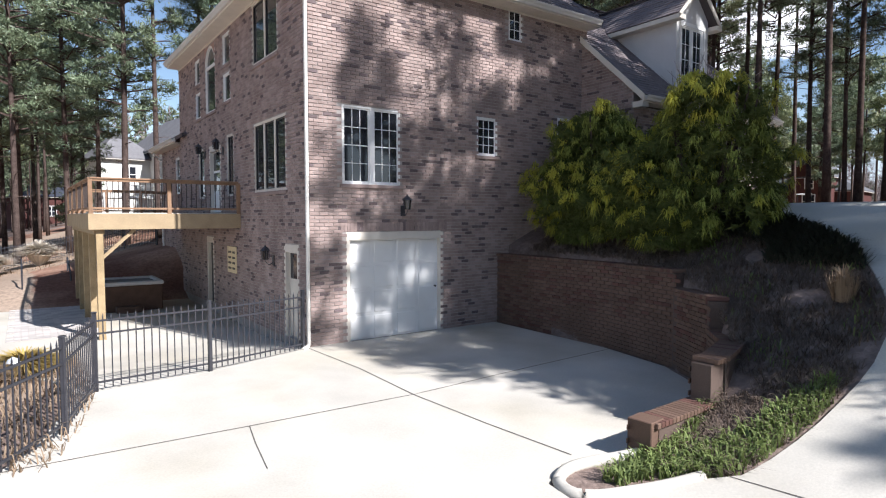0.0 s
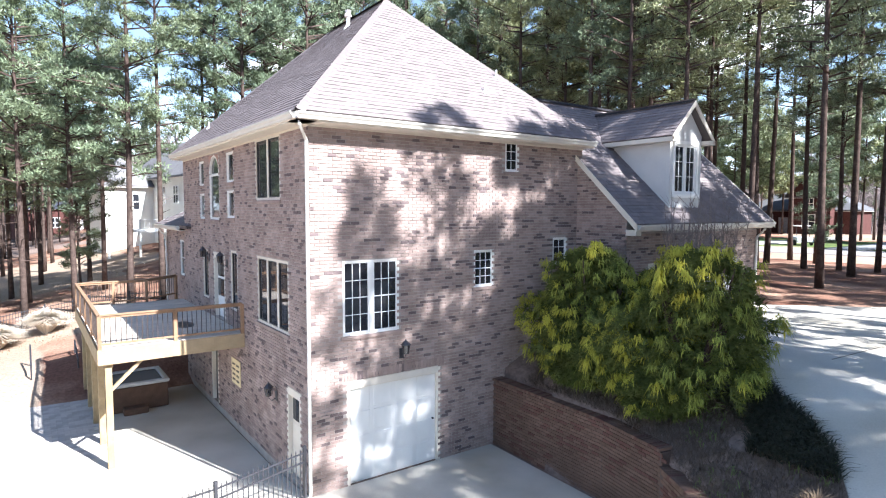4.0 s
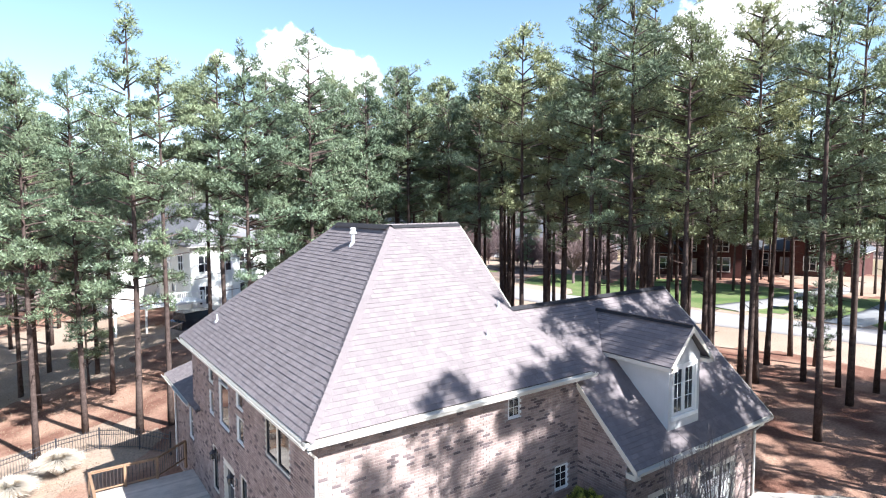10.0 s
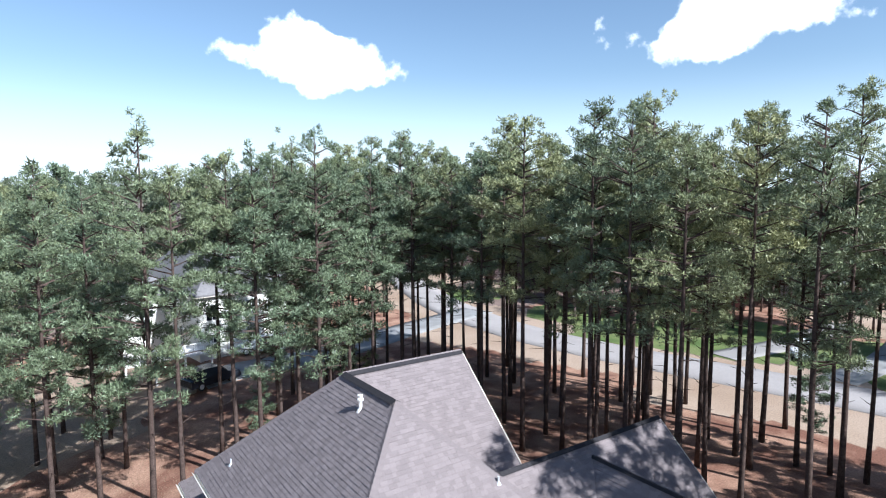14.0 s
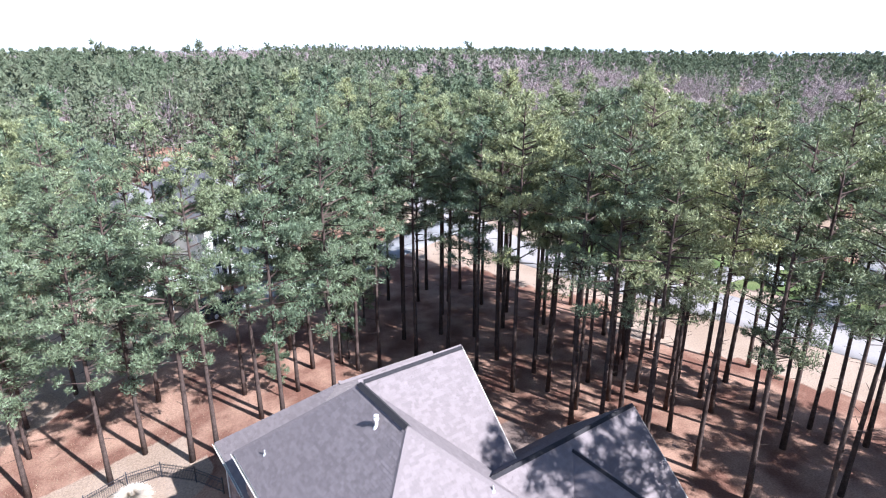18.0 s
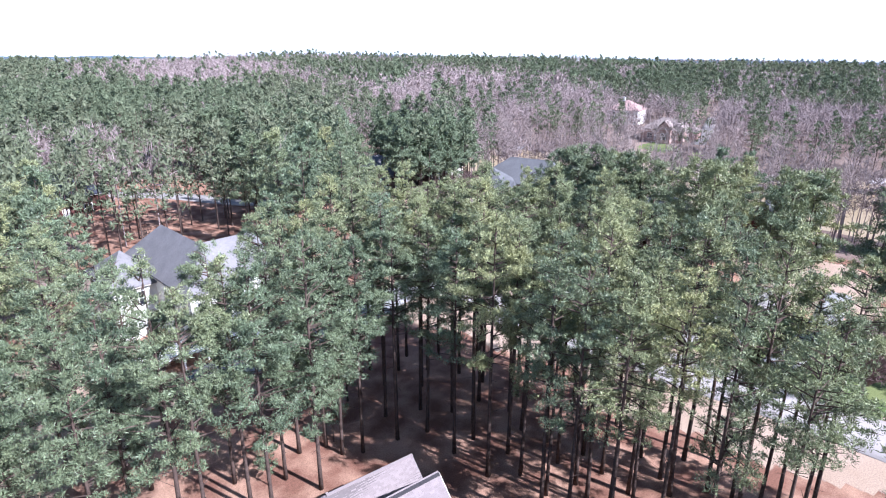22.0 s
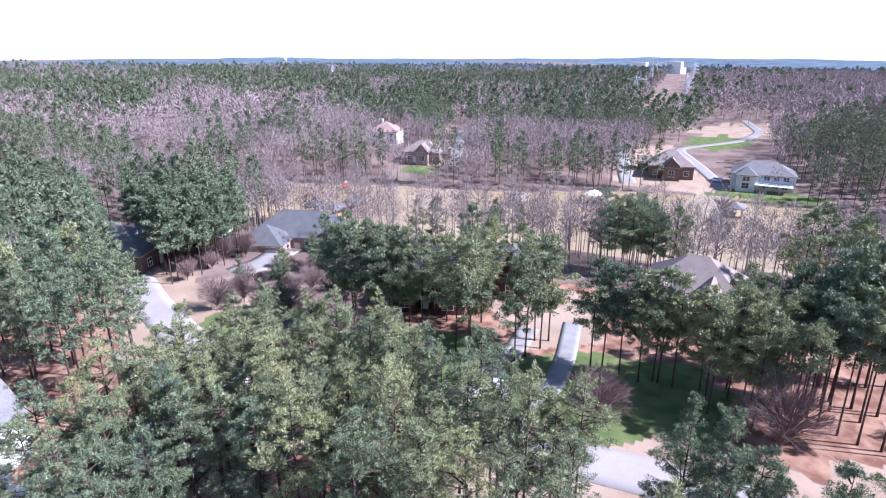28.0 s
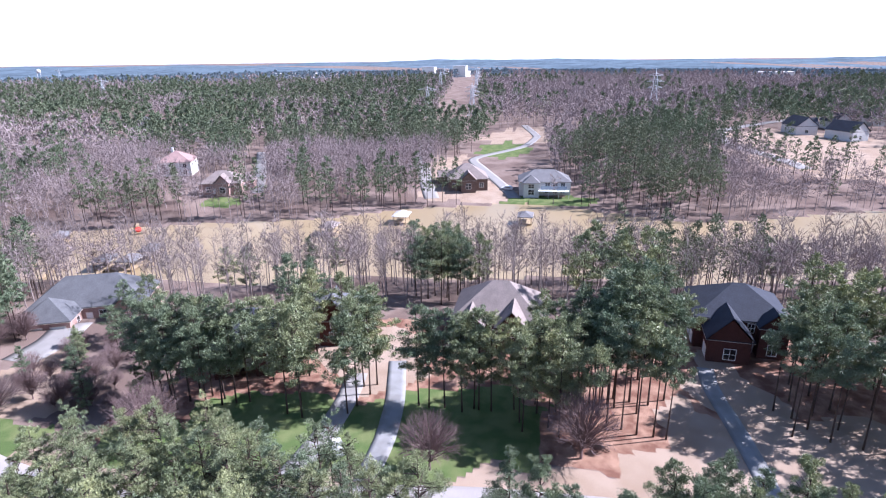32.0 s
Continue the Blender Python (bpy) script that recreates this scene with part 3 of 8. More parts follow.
ribbon("driveway", [(430, 10), (370, -2), (330, 4), (290, 30), (262, 20), (232, 6), (220, 2)], 5, M_DRIVE, "winding pale drive across a far lawn", "driveway", 0.1, 6)
ribbon("road", [(270, -120), (300, -112), (330, -100), (380, -110), (450, -170), (520, -260)], 7, M_DRIVE, "pale road along a bare field", "road", 0.1, 8)
ribbon("driveway", [(360, 290), (365, 320), (350, 360)], 8, M_DRIVE, "far pale clearing track", "driveway", 0.1, 8)
ribbon("driveway", [(205, 104), (225, 112), (260, 130), (300, 150)], 5, M_DRIVE, "pale drive behind far lakeside houses", "driveway", 0.1, 6)
ribbon("driveway", [(12, 131), (24, 121), (33, 106), (46, 96)], 5, M_DRIVE, "pale drive through a clearing in the pines", "driveway", 0.08, 4)

# ---- the brick house ----
def inside_any(u, v, rects, grow=0.0):
    return any(a - grow < u < b + grow and c - grow < v < d + grow for a, b, c, d in rects)


def wall_shell(name, m, length, height, thick, openings, mat, parent, top=None, label=""):
    """Backing of a wall: boxes round its openings. top(u): height of the wall's upper edge at u."""
    us = sorted({0.0, length, *[o[0] for o in openings], *[o[1] for o in openings]})
    s = Soup()
    for a, b in zip(us, us[1:]):
        mid = (a + b) / 2
        cuts = sorted([(o[2], o[3]) for o in openings if o[0] < mid < o[1]])
        z = 0.0
        for c, d in cuts + [(None, None)]:
            hi = c if c is not None else None
            if hi is None:
                if top:
                    s.add([(a, 0, z), (b, 0, z), (b, thick, z), (a, thick, z), (a, 0, top(a)), (b, 0, top(b)), (b, thick, top(b)), (a, thick, top(a))],
                          [(3, 2, 1, 0), (4, 5, 6, 7), (0, 1, 5, 4), (1, 2, 6, 5), (2, 3, 7, 6), (3, 0, 4, 7)])
                elif height > z:
                    s.box(a, 0, z, b, thick, height)
            else:
                if hi > z:
                    s.box(a, 0, z, b, thick, hi)
                z = d
    return obj(name, s.moved(m).mesh(name, mat), parent, label=label)


def brick_mesh(w, h, d=0.012, b=0.004):
    vs = [(0, 0, 0), (w, 0, 0), (w, 0, h), (0, 0, h), (b, -d, b), (w - b, -d, b), (w - b, -d, h - b), (b, -d, h - b)]
    fs = [(4, 5, 6, 7), (0, 1, 5, 4), (1, 2, 6, 5), (2, 3, 7, 6), (3, 0, 4, 7)]
    return vs, fs


def bricks(m, length, height, openings, parent, mat, mat_single=None, single=None, top=None, stuff_name="brickwork", pitch=(0.213, 0.0765), seed=3):
    """Running bond laid on a wall; single: the stretch (u0, u1, v0, v1) whose bricks are objects of their own."""
    rs = random.Random(seed)
    pu, pv = pitch
    gap = 0.011
    bv, bf = brick_mesh(pu - gap, pv - gap)
    data = mesh_of("brick", bv, bf, mat_single) if single else None
    s = Soup()
    singles = 0
    row, v = 0, 0.004
    while v + pv < height + 0.001:
        u = 0.0 if row % 2 == 0 else -pu / 2
        while u < length:
            a, b = max(u, 0.0), min(u + pu - gap, length)
            c = (a + b) / 2
            if b - a > 0.05 and not inside_any(c, v + pv / 2, openings, 0.03) and not (top and v + pv > top(c)):
                lift = rs.uniform(0, 0.004)
                if single and singles < 300 and single[0] < a and b < single[1] and single[2] < v < single[3] and b - a > pu - gap - 0.001:
                    obj("brick", data, parent, m @ pose(a, -lift, v)); singles += 1
                else:
                    k = (b - a) / (pu - gap)
                    s.add([tuple(m @ Vector((a + x * k, y - lift, v + z))) for x, y, z in bv], bf)
            u += pu
        v += pv
        row += 1
    o = obj(stuff_name, mesh_of(stuff_name, s.v, s.f, mat), parent, kind="stuff")
    return o


def sash(parent, m, w, h, cols, rows, colour, bar=0.015, depth=0.05, name="sash"):
    """One sash: frame, muntin bars and its panes of glass, in the plane y = depth."""
    f = Soup()
    t = 0.032
    f.box(0, depth - 0.02, 0, t, depth + 0.03, h).box(w - t, depth - 0.02, 0, w, depth + 0.03, h).box(t, depth - 0.02, 0, w - t, depth + 0.03, t).box(t, depth - 0.02, h - t, w - t, depth + 0.03, h)
    fr = part(name, f.moved(m).mesh(name, colour), parent)
    if cols > 1 or rows > 1:
        g = Soup()
        for i in range(1, cols):
            x = t + (w - 2 * t) * i / cols
            g.box(x - bar / 2, depth - 0.008, t, x + bar / 2, depth + 0.016, h - t)
        for j in range(1, rows):
            z = t + (h - 2 * t) * j / rows
            k = 1.6 if j * 2 == rows else 1.0
            g.box(t, depth - 0.010, z - bar / 2 * k, w - t, depth + 0.014, z + bar / 2 * k)
        part("muntin_grid", g.moved(m).mesh("muntin_grid", colour), fr)
    p = Soup().box(t - 0.005, depth + 0.002, t - 0.005, w - t + 0.005, depth + 0.010, h - t + 0.005)
    part("pane", p.moved(m).mesh("pane", M_GLASS), fr)
    return fr


WINDOWS = 0


def window(wall_m, u0, u1, z0, z1, panels, cols, rows, colour, label, sill=True, blind=0.0):
    """A window of several sashes side by side, with a frame, mullions and a brick sill, set in its opening."""
    global WINDOWS
    WINDOWS += 1
    w = obj(f"window_{WINDOWS}", None, None, None, label, "window", "structure")
    m = wall_m @ pose(u0, 0, z0)
    W, H = u1 - u0, z1 - z0
    t = 0.036 if colour is not M_DARKFRAME else 0.06
    f = Soup()
    f.box(0.002, 0.005, 0, t, 0.12, H).box(W - t, 0.005, 0, W - 0.002, 0.12, H).box(t, 0.005, H - t, W - t, 0.12, H - 0.002).box(t, 0.005, 0, W - t, 0.12, t)
    mull = 0.10 if panels == 2 and cols > 1 else 0.09
    pw = (W - 2 * t - mull * (panels - 1)) / panels
    for i in range(1, panels):
        x = t + i * pw + (i - 1) * mull
        f.box(x, 0.012, t, x + mull, 0.11, H - t)
    part("window_frame", f.moved(m).mesh("window_frame", M_WHITE if colour is not M_DARKFRAME else M_TRIM), w)
    for i in range(panels):
        sash(w, m @ pose(t + i * (pw + mull), 0, t), pw, H - 2 * t, cols, rows, colour)
    if sill:
        part("window_sill", Soup().bevelled(-0.06, -0.05, -0.085, W + 0.06, 0.1, -0.004, 0.008).moved(m).mesh("window_sill", M_BRICK), w)
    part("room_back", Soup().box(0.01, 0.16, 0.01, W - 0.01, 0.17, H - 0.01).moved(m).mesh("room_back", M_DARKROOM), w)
    if blind:
        part("curtain", Soup().box(t, 0.125, H * (1 - blind), W - t, 0.135, H - t).moved(m).mesh("curtain", M_CURTAIN), w)
    return w


def roof_plane(parent, name, poly, up, thick=0.10, single=0, seed=1, tabs=True):
    """A roof slope: an underlay slab and courses of overlapping shingle tabs. poly: corners; up: the direction up the slope."""
    P = [Vector(p) for p in poly]
    n = Vector((0, 0, 0))
    for a, b in zip(P, P[1:] + P[:1]):
        n += a.cross(b)
    n.normalize()
    if n.z < 0:
        n = -n
    up = Vector(up); v = (up - n * up.dot(n)).normalized(); u = v.cross(n).normalized()
    s = Soup()
    k = len(P)
    s.add([tuple(p) for p in P] + [tuple(p - n * thick) for p in P], [tuple(range(k)), tuple(reversed(range(k, 2 * k)))] + [(i, k + i, k + (i + 1) % k, (i + 1) % k) for i in range(k)])
    base = part(name, s.mesh(name, M_ROOFBASE), parent)
    if not tabs:
        return base
    o = P[0]
    q = [((p - o).dot(u), (p - o).dot(v)) for p in P]

    def span(vv):
        xs = []
        for (a, b), (c, d) in zip(q, q[1:] + q[:1]):
            if (b - vv) * (d - vv) < 0:
                xs.append(a + (c - a) * (vv - b) / (d - b))
        xs.sort()
        return list(zip(xs[::2], xs[1::2]))

    rs = random.Random(seed)
    t = Soup()
    lo, hi = min(x[1] for x in q), max(x[1] for x in q)
    exposure = 0.145
    vv = lo
    singles = 0
    data = {}
    while vv < hi:
        for a, b in span(min(vv + exposure * 0.5, hi - 0.001)):
            x = a - rs.uniform(0, 0.3)
            while x < b:
                w = rs.choice((0.14, 0.2, 0.26, 0.32))
                x0, x1 = max(x, a), min(x + w - 0.004, b)
                if x1 - x0 > 0.03:
                    top, low = 0.004, rs.choice((0.012, 0.016, 0.021))
                    q0, q1 = o + u * x0 + v * vv, o + u * x1 + v * vv
                    r1, r0 = q1 + v * (exposure + 0.01), q0 + v * (exposure + 0.01)
                    vs = [q0 + n * low, q1 + n * low, r1 + n * top, r0 + n * top, q0, q1]
                    fs = [(0, 1, 2, 3), (4, 5, 1, 0)]
                    if singles < single and x1 - x0 > w - 0.01:
                        key = (w, low)
                        if key not in data:
                            data[key] = mesh_of("shingle", [tuple(p - q0) for p in vs], fs, M_SHINGLE1)
                        obj("shingle", data[key], parent, Matrix.Translation(q0)); singles += 1
                    else:
                        t.add([tuple(p) for p in vs], fs)
                x += w
        vv += exposure
    obj("shingles", mesh_of("shingles", t.v, t.f, M_SHINGLE), parent, kind="stuff")
    return base


def caps(parent, name, a, b, mat, width=0.15, proud=0.03, label=""):
    """Ridge or hip cap: overlapping bent pieces from a to b."""
    a, b = Vector(a), Vector(b)
    d = (b - a); L = d.length; d.normalize()
    side = d.cross(Vector((0, 0, 1))).normalized(); upn = side.cross(d).normalized()
    x = 0.0
    while x < L:
        s = Soup(); e = min(x + 0.22, L)
        p, q = a + d * x, a + d * e
        h0, h1 = proud + 0.012, proud
        s.add([p - side * width + upn * (h0 - width * 0.75), p + upn * h0, p + side * width + upn * (h0 - width * 0.75), q - side * width + upn * (h1 - width * 0.75), q + upn * h1, q + side * width + upn * (h1 - width * 0.75)],
              [(0, 1, 4, 3), (1, 2, 5, 4)])
        x += 0.2
        part(name, mesh_of(name, s.v, s.f, mat), parent, label)


house = thing("house", "two-storey pinkish brick house with grey shingle hip roofs", "house")
front_m = frame_matrix((0, 0, 0), (1, 0, 0), (0, -1, 0))
left_m = frame_matrix((0, 11.7, 0), (0, -1, 0), (-1, 0, 0))
HW, HL, EZ = 8.4, 11.7, 8.12
front_open = [(0.82, 3.37, 0.0, 2.40), (0.75, 2.19, 3.43, 5.10), (4.41, 5.07, 4.25, 5.20), (5.44, 5.92, 7.23, 8.06), (7.25, 7.82, 4.70, 5.45)]


def L(y):
    return HL - y


left_open = [(L(3.47), L(1.68), 6.45, 7.98), (L(3.45), L(1.25), 3.33, 5.03), (L(8.03), L(6.88), 5.90, 7.90), (L(6.06), L(5.36), 5.97, 6.76), (L(6.06), L(5.36), 7.0, 7.86), (L(9.32), L(8.70), 5.90, 6.74), (L(9.32), L(8.70), 7.0, 7.80),
             (L(7.72), L(6.45), 2.85, 4.88), (L(9.04), L(8.33), 3.3, 4.90), (L(5.82), L(5.17), 3.3, 5.03), (L(1.45), L(0.60), 0.02, 2.12), (L(8.2), L(7.4), 0.02, 2.10)]
wall_shell("wall_front", front_m, HW, EZ, 0.28, front_open, M_MORTAR, house)
wall_shell("wall_left", left_m, HL - 0.29, EZ, 0.28, left_open, M_MORTAR, house)
bricks(front_m, HW, 7.96, front_open, house, M_BRICK, M_BRICK1, (0.0, 5.0, 2.4, 3.4), seed=3)
bricks(left_m, HL, 7.96, left_open, house, M_BRICK, seed=4)
# soldier course over the garage door, frieze boards, lower house walls
sold = Soup()
for i in range(36):
    x = 0.70 + i * 0.0775
    sold.add([tuple(front_m @ Vector((x + a * 0.34, b - 0.004, 2.405 + c))) for a, b, c in brick_mesh(0.2, 0.2)[0]], brick_mesh(0.2, 0.2)[1])
part("lintel_course", mesh_of("lintel_course", sold.v, sold.f, M_BRICK), house)
part("frieze_front", Soup().box(-0.03, -0.03, 7.95, HW, 0.0, 8.12).mesh("frieze_front", M_TRIM), house)
part("frieze_left", Soup().box(-0.03, 0.0, 7.95, 0.0, HL, 8.12).mesh("frieze_left", M_TRIM), house)
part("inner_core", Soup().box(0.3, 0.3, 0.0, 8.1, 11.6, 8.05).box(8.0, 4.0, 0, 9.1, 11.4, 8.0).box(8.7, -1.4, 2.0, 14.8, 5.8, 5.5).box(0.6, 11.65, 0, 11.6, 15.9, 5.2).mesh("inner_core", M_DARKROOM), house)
RB = 5.55  # eave of the rear block
rear_m = frame_matrix((0.2, 16.2, 0), (0, -1, 0), (-1, 0, 0))
wall_shell("wall_rear_left", rear_m, 4.5, RB, 0.28, [(2.6, 3.3, 3.6, 5.0)], M_MORTAR, house)
bricks(rear_m, 4.5, RB, [(2.6, 3.3, 3.6, 5.0)], house, M_BRICK, seed=5)
east_m = frame_matrix((9.2, 3.5, 3.0), (0, 1, 0), (1, 0, 0))
def east_top(u):
    return max(0.1, 5.0 + (4.1 - abs(u - 4.1)) * 0.955)
wall_shell("wall_gable_east", east_m, 8.2, 9.2, 0.28, [], M_MORTAR, house, east_top)
bricks(east_m, 8.2, 9.2, [], house, M_BRICK, top=east_top, seed=6)
side_m = frame_matrix((8.22, 0.0, 0.0), (0, -1, 0), (-1, 0, 0))
def side_top(u):
    return 6.03 + (1.75 - u) * 0.912
wall_shell("wall_wing_side", side_m, 1.75, 8, 0.28, [], M_MORTAR, house, side_top)
bricks(side_m, 1.75, 7.75, [], house, M_BRICK, top=side_top, seed=7)
wing_m = frame_matrix((8.22, -1.75, 0.0), (1, 0, 0), (0, -1, 0))
WL = 6.88
wing_open = [(0.98, 3.13, 2.9, 4.75), (3.53, 5.68, 2.9, 4.75)]
wall_shell("wall_wing_front", wing_m, WL, 5.62, 0.28, wing_open, M_MORTAR, house)
bricks(wing_m, WL, 5.6, wing_open, house, M_BRICK, seed=8)
wright_m = frame_matrix((15.1, -1.75, 2.6), (0, 1, 0), (1, 0, 0))
def wright_top(u):
    return max(0.1, 3.0 + (3.9 - abs(u - 3.9)) * 0.93)
wall_shell("wall_wing_right", wright_m, 7.8, 7.2, 0.28, [], M_MORTAR, house, wright_top)
bricks(wright_m, 7.8, 7.0, [], house, M_BRICK, top=wright_top, seed=9)
part("wall_wing_back", Soup().box(9.3, 5.75, 2.6, 14.8, 6.03, 5.6).mesh("wall_wing_back", M_PINKBRICK), house)

# roofs
E0, RZ = 8.20, 12.35
roof = part("roof", Soup().box(3.9, 3.8, 12.0, 4.1, 7.2, 12.2).mesh("roof", M_ROOFBASE), house, "weathered grey-brown shingle hip roof")
roof_plane(roof, "slope_front", [(-0.42, -0.42, E0), (8.45, -0.42, E0), (4.0, 3.7, RZ)], (0, 1, 1), single=280, seed=1)
roof_plane(roof, "slope_left", [(-0.42, 11.6, E0), (-0.42, -0.42, E0), (4.0, 3.7, RZ), (4.0, 7.3, RZ)], (1, 0, 1), seed=2)
roof_plane(roof, "slope_right", [(8.45, -0.42, E0), (8.45, 3.4, E0), (4.0, 7.3, RZ), (4.0, 3.7, RZ)], (-1, 0, 1), seed=3)
roof_plane(roof, "slope_back", [(8.45, 11.6, E0), (-0.42, 11.6, E0), (4.0, 7.3, RZ)], (0, -1, 1), seed=4)
roof_plane(roof, "cross_slope_front", [(9.55, 3.2, 8.0), (9.55, 7.65, 12.2), (4.05, 7.65, 12.2), (8.45, 3.4, 8.15)], (0, 1, 1), seed=5)
roof_plane(roof, "cross_slope_back", [(9.55, 12.1, 8.0), (9.55, 7.65, 12.2), (4.05, 7.65, 12.2), (4.05, 12.1, 8.0)], (0, -1, 1), seed=6, tabs=False)
wing_roof = part("wing_roof", Soup().box(9, 2.1, 9.3, 15, 2.2, 9.5).mesh("wing_roof", M_ROOFBASE), house, "lower shingle gable roof over the garage wing")
roof_plane(wing_roof, "wing_slope_front", [(8.15, -2.1, 5.86), (15.5, -2.1, 5.86), (15.5, 2.15, 9.74), (6.75, 2.15, 9.74), (8.45, 0.4, 8.14), (8.15, 0.4, 8.14)], (0, 1, 1), seed=7)
roof_plane(wing_roof, "wing_slope_back", [(15.5, 6.4, 5.86), (8.2, 6.4, 5.86), (6.75, 2.15, 9.74), (15.5, 2.15, 9.74)], (0, -1, 1), seed=8)
rear_roof = part("rear_roof", Soup().box(6.2, 13.65, 8.1, 11.9, 13.75, 8.3).mesh("rear_roof", M_ROOFBASE), house, "lower shingle roof at the back of the house")
roof_plane(rear_roof, "rear_slope_front", [(-0.2, 10.6, 5.6), (12.0, 10.6, 5.6), (12.0, 13.7, 8.45), (5.9, 13.7, 8.5)], (0, 1, 1), seed=9)
roof_plane(rear_roof, "rear_slope_left", [(-0.2, 16.5, 5.6), (-0.2, 10.6, 5.6), (5.9, 13.7, 8.5)], (1, 0, 1), seed=10)
roof_plane(rear_roof, "rear_slope_back", [(12.0, 16.5, 5.6), (-0.2, 16.5, 5.6), (5.9, 13.7, 8.5), (12.0, 13.7, 8.45)], (0, -1, 1), seed=11, tabs=False)
caps(roof, "hip_cap", (-0.42, -0.42, E0), (4.0, 3.7, RZ), M_SHINGLE)
caps(roof, "hip_cap", (8.45, -0.42, E0), (4.0, 3.7, RZ), M_SHINGLE)
caps(roof, "hip_cap", (-0.42, 11.6, E0), (4.0, 7.3, RZ), M_SHINGLE)
caps(roof, "ridge_vent", (4.0, 3.65, RZ + 0.02), (4.0, 7.35, RZ + 0.02), M_CAP, 0.17, 0.05, "dark ridge vent")
caps(roof, "ridge_vent", (4.3, 7.65, 12.22), (9.55, 7.65, 12.22), M_CAP, 0.15, 0.04)
caps(wing_roof, "ridge_vent", (6.75, 2.15, 9.76), (15.5, 2.15, 9.76), M_CAP, 0.14, 0.04)
caps(rear_roof, "ridge_vent", (5.9, 13.7, 8.52), (12.0, 13.7, 8.47), M_SHINGLE, 0.14, 0.04)


def eave_run(a, b, out, z, name="gutter", soffit=0.42):
    """Fascia, soffit and K-style gutter along an eave from a to b; out: direction away from the wall."""
    a, b, out = Vector((*a, z)), Vector((*b, z)), Vector((*out, 0))
    d = (b - a).normalized()
    prof = [(0.0, -0.02), (0.0, -0.15), (0.07, -0.15), (0.085, -0.10), (0.12, -0.06), (0.125, -0.02), (0.11, -0.02), (0.105, -0.05), (0.02, -0.13), (0.012, -0.02)]
    s = Soup()
    n = len(prof)
    s.add([a + out * x + Vector((0, 0, y)) for x, y in prof] + [b + out * x + Vector((0, 0, y)) for x, y in prof],
          [(i, (i + 1) % n, n + (i + 1) % n, n + i) for i in range(n)] + [tuple(range(n)), tuple(reversed(range(n, 2 * n)))])
    part(name, s.mesh(name, M_GUTTER), house)
    f = Soup()
    for p0, p1, h0, h1 in ((-0.03, 0.0, -0.19, -0.01), (-soffit, -0.03, -0.19, -0.165)):
        f.add([a + out * p0 + Vector((0, 0, h0)), b + out * p0 + Vector((0, 0, h0)), b + out * p1 + Vector((0, 0, h0)), a + out * p1 + Vector((0, 0, h0)), a + out * p0 + Vector((0, 0, h1)), b + out * p0 + Vector((0, 0, h1)), b + out * p1 + Vector((0, 0, h1)), a + out * p1 + Vector((0, 0, h1))],
              [(3, 2, 1, 0), (4, 5, 6, 7), (0, 1, 5, 4), (1, 2, 6, 5), (2, 3, 7, 6), (3, 0, 4, 7)])
    part("soffit", f.mesh("soffit", M_TRIM), house)


eave_run((-0.42, -0.42), (8.45, -0.42), (0, -1), E0 - 0.02)
eave_run((-0.42, 11.6), (-0.42, -0.42), (-1, 0), E0 - 0.02)
eave_run((8.2, -2.1), (15.45, -2.1), (0, -1), 5.85, soffit=0.36)
eave_run((-0.2, 16.5), (-0.2, 11.75), (-1, 0), 5.6)


def rake(a, b, name="rake_board", w=0.16):
    a, b = Vector(a), Vector(b)
    s = Soup().add([a + Vector((0, 0, 0.02)), b + Vector((0, 0, 0.02)), b + Vector((0, 0, -w)), a + Vector((0, 0, -w))] + [p + Vector((-0.03, 0, 0)) for p in (a + Vector((0, 0, 0.02)), b + Vector((0, 0, 0.02)), b + Vector((0, 0, -w)), a + Vector((0, 0, -w)))],
                   [(0, 1, 2, 3), (7, 6, 5, 4), (0, 4, 5, 1), (1, 5, 6, 2), (2, 6, 7, 3), (3, 7, 4, 0)])
    part(name, s.mesh(name, M_TRIM), house)


rake((8.14, -2.15, 5.82), (8.14, 0.35, 8.11))
rake((15.54, -2.15, 5.82), (15.54, 2.15, 9.74)); rake((15.54, 6.45, 5.82), (15.54, 2.15, 9.74))
rake((9.59, 3.15, 7.96), (9.59, 7.65, 12.2)); rake((9.59, 12.1, 7.96), (9.59, 7.65, 12.2))
part("soffit", Soup().box(8.16, -1.77, 5.55, 8.4, -2.08, 5.7).mesh("soffit", M_TRIM), house)


def downpipe(x, y, z0, z1, elbow):
    s = Soup().tube([(x + elbow[0], y + elbow[1], z1), (x + elbow[0] * 0.9, y + elbow[1] * 0.9, z1 - 0.12), (x, y, z1 - 0.42), (x, y, z0 + 0.15), (x - 0.02, y - 0.02, z0 + 0.06), (x - 0.2, y - 0.15, z0 + 0.04)], [0.042] * 6, 8)
    part("downpipe", s.mesh("downpipe", M_GUTTER), house, "white downpipe")


downpipe(-0.07, -0.06, 0.0, 8.06, (-0.30, -0.34))
downpipe(15.0, -1.82, 2.95, 5.75, (0.0, -0.3))
downpipe(0.12, 16.0, 0.3, 5.45, (-0.3, 0.0))

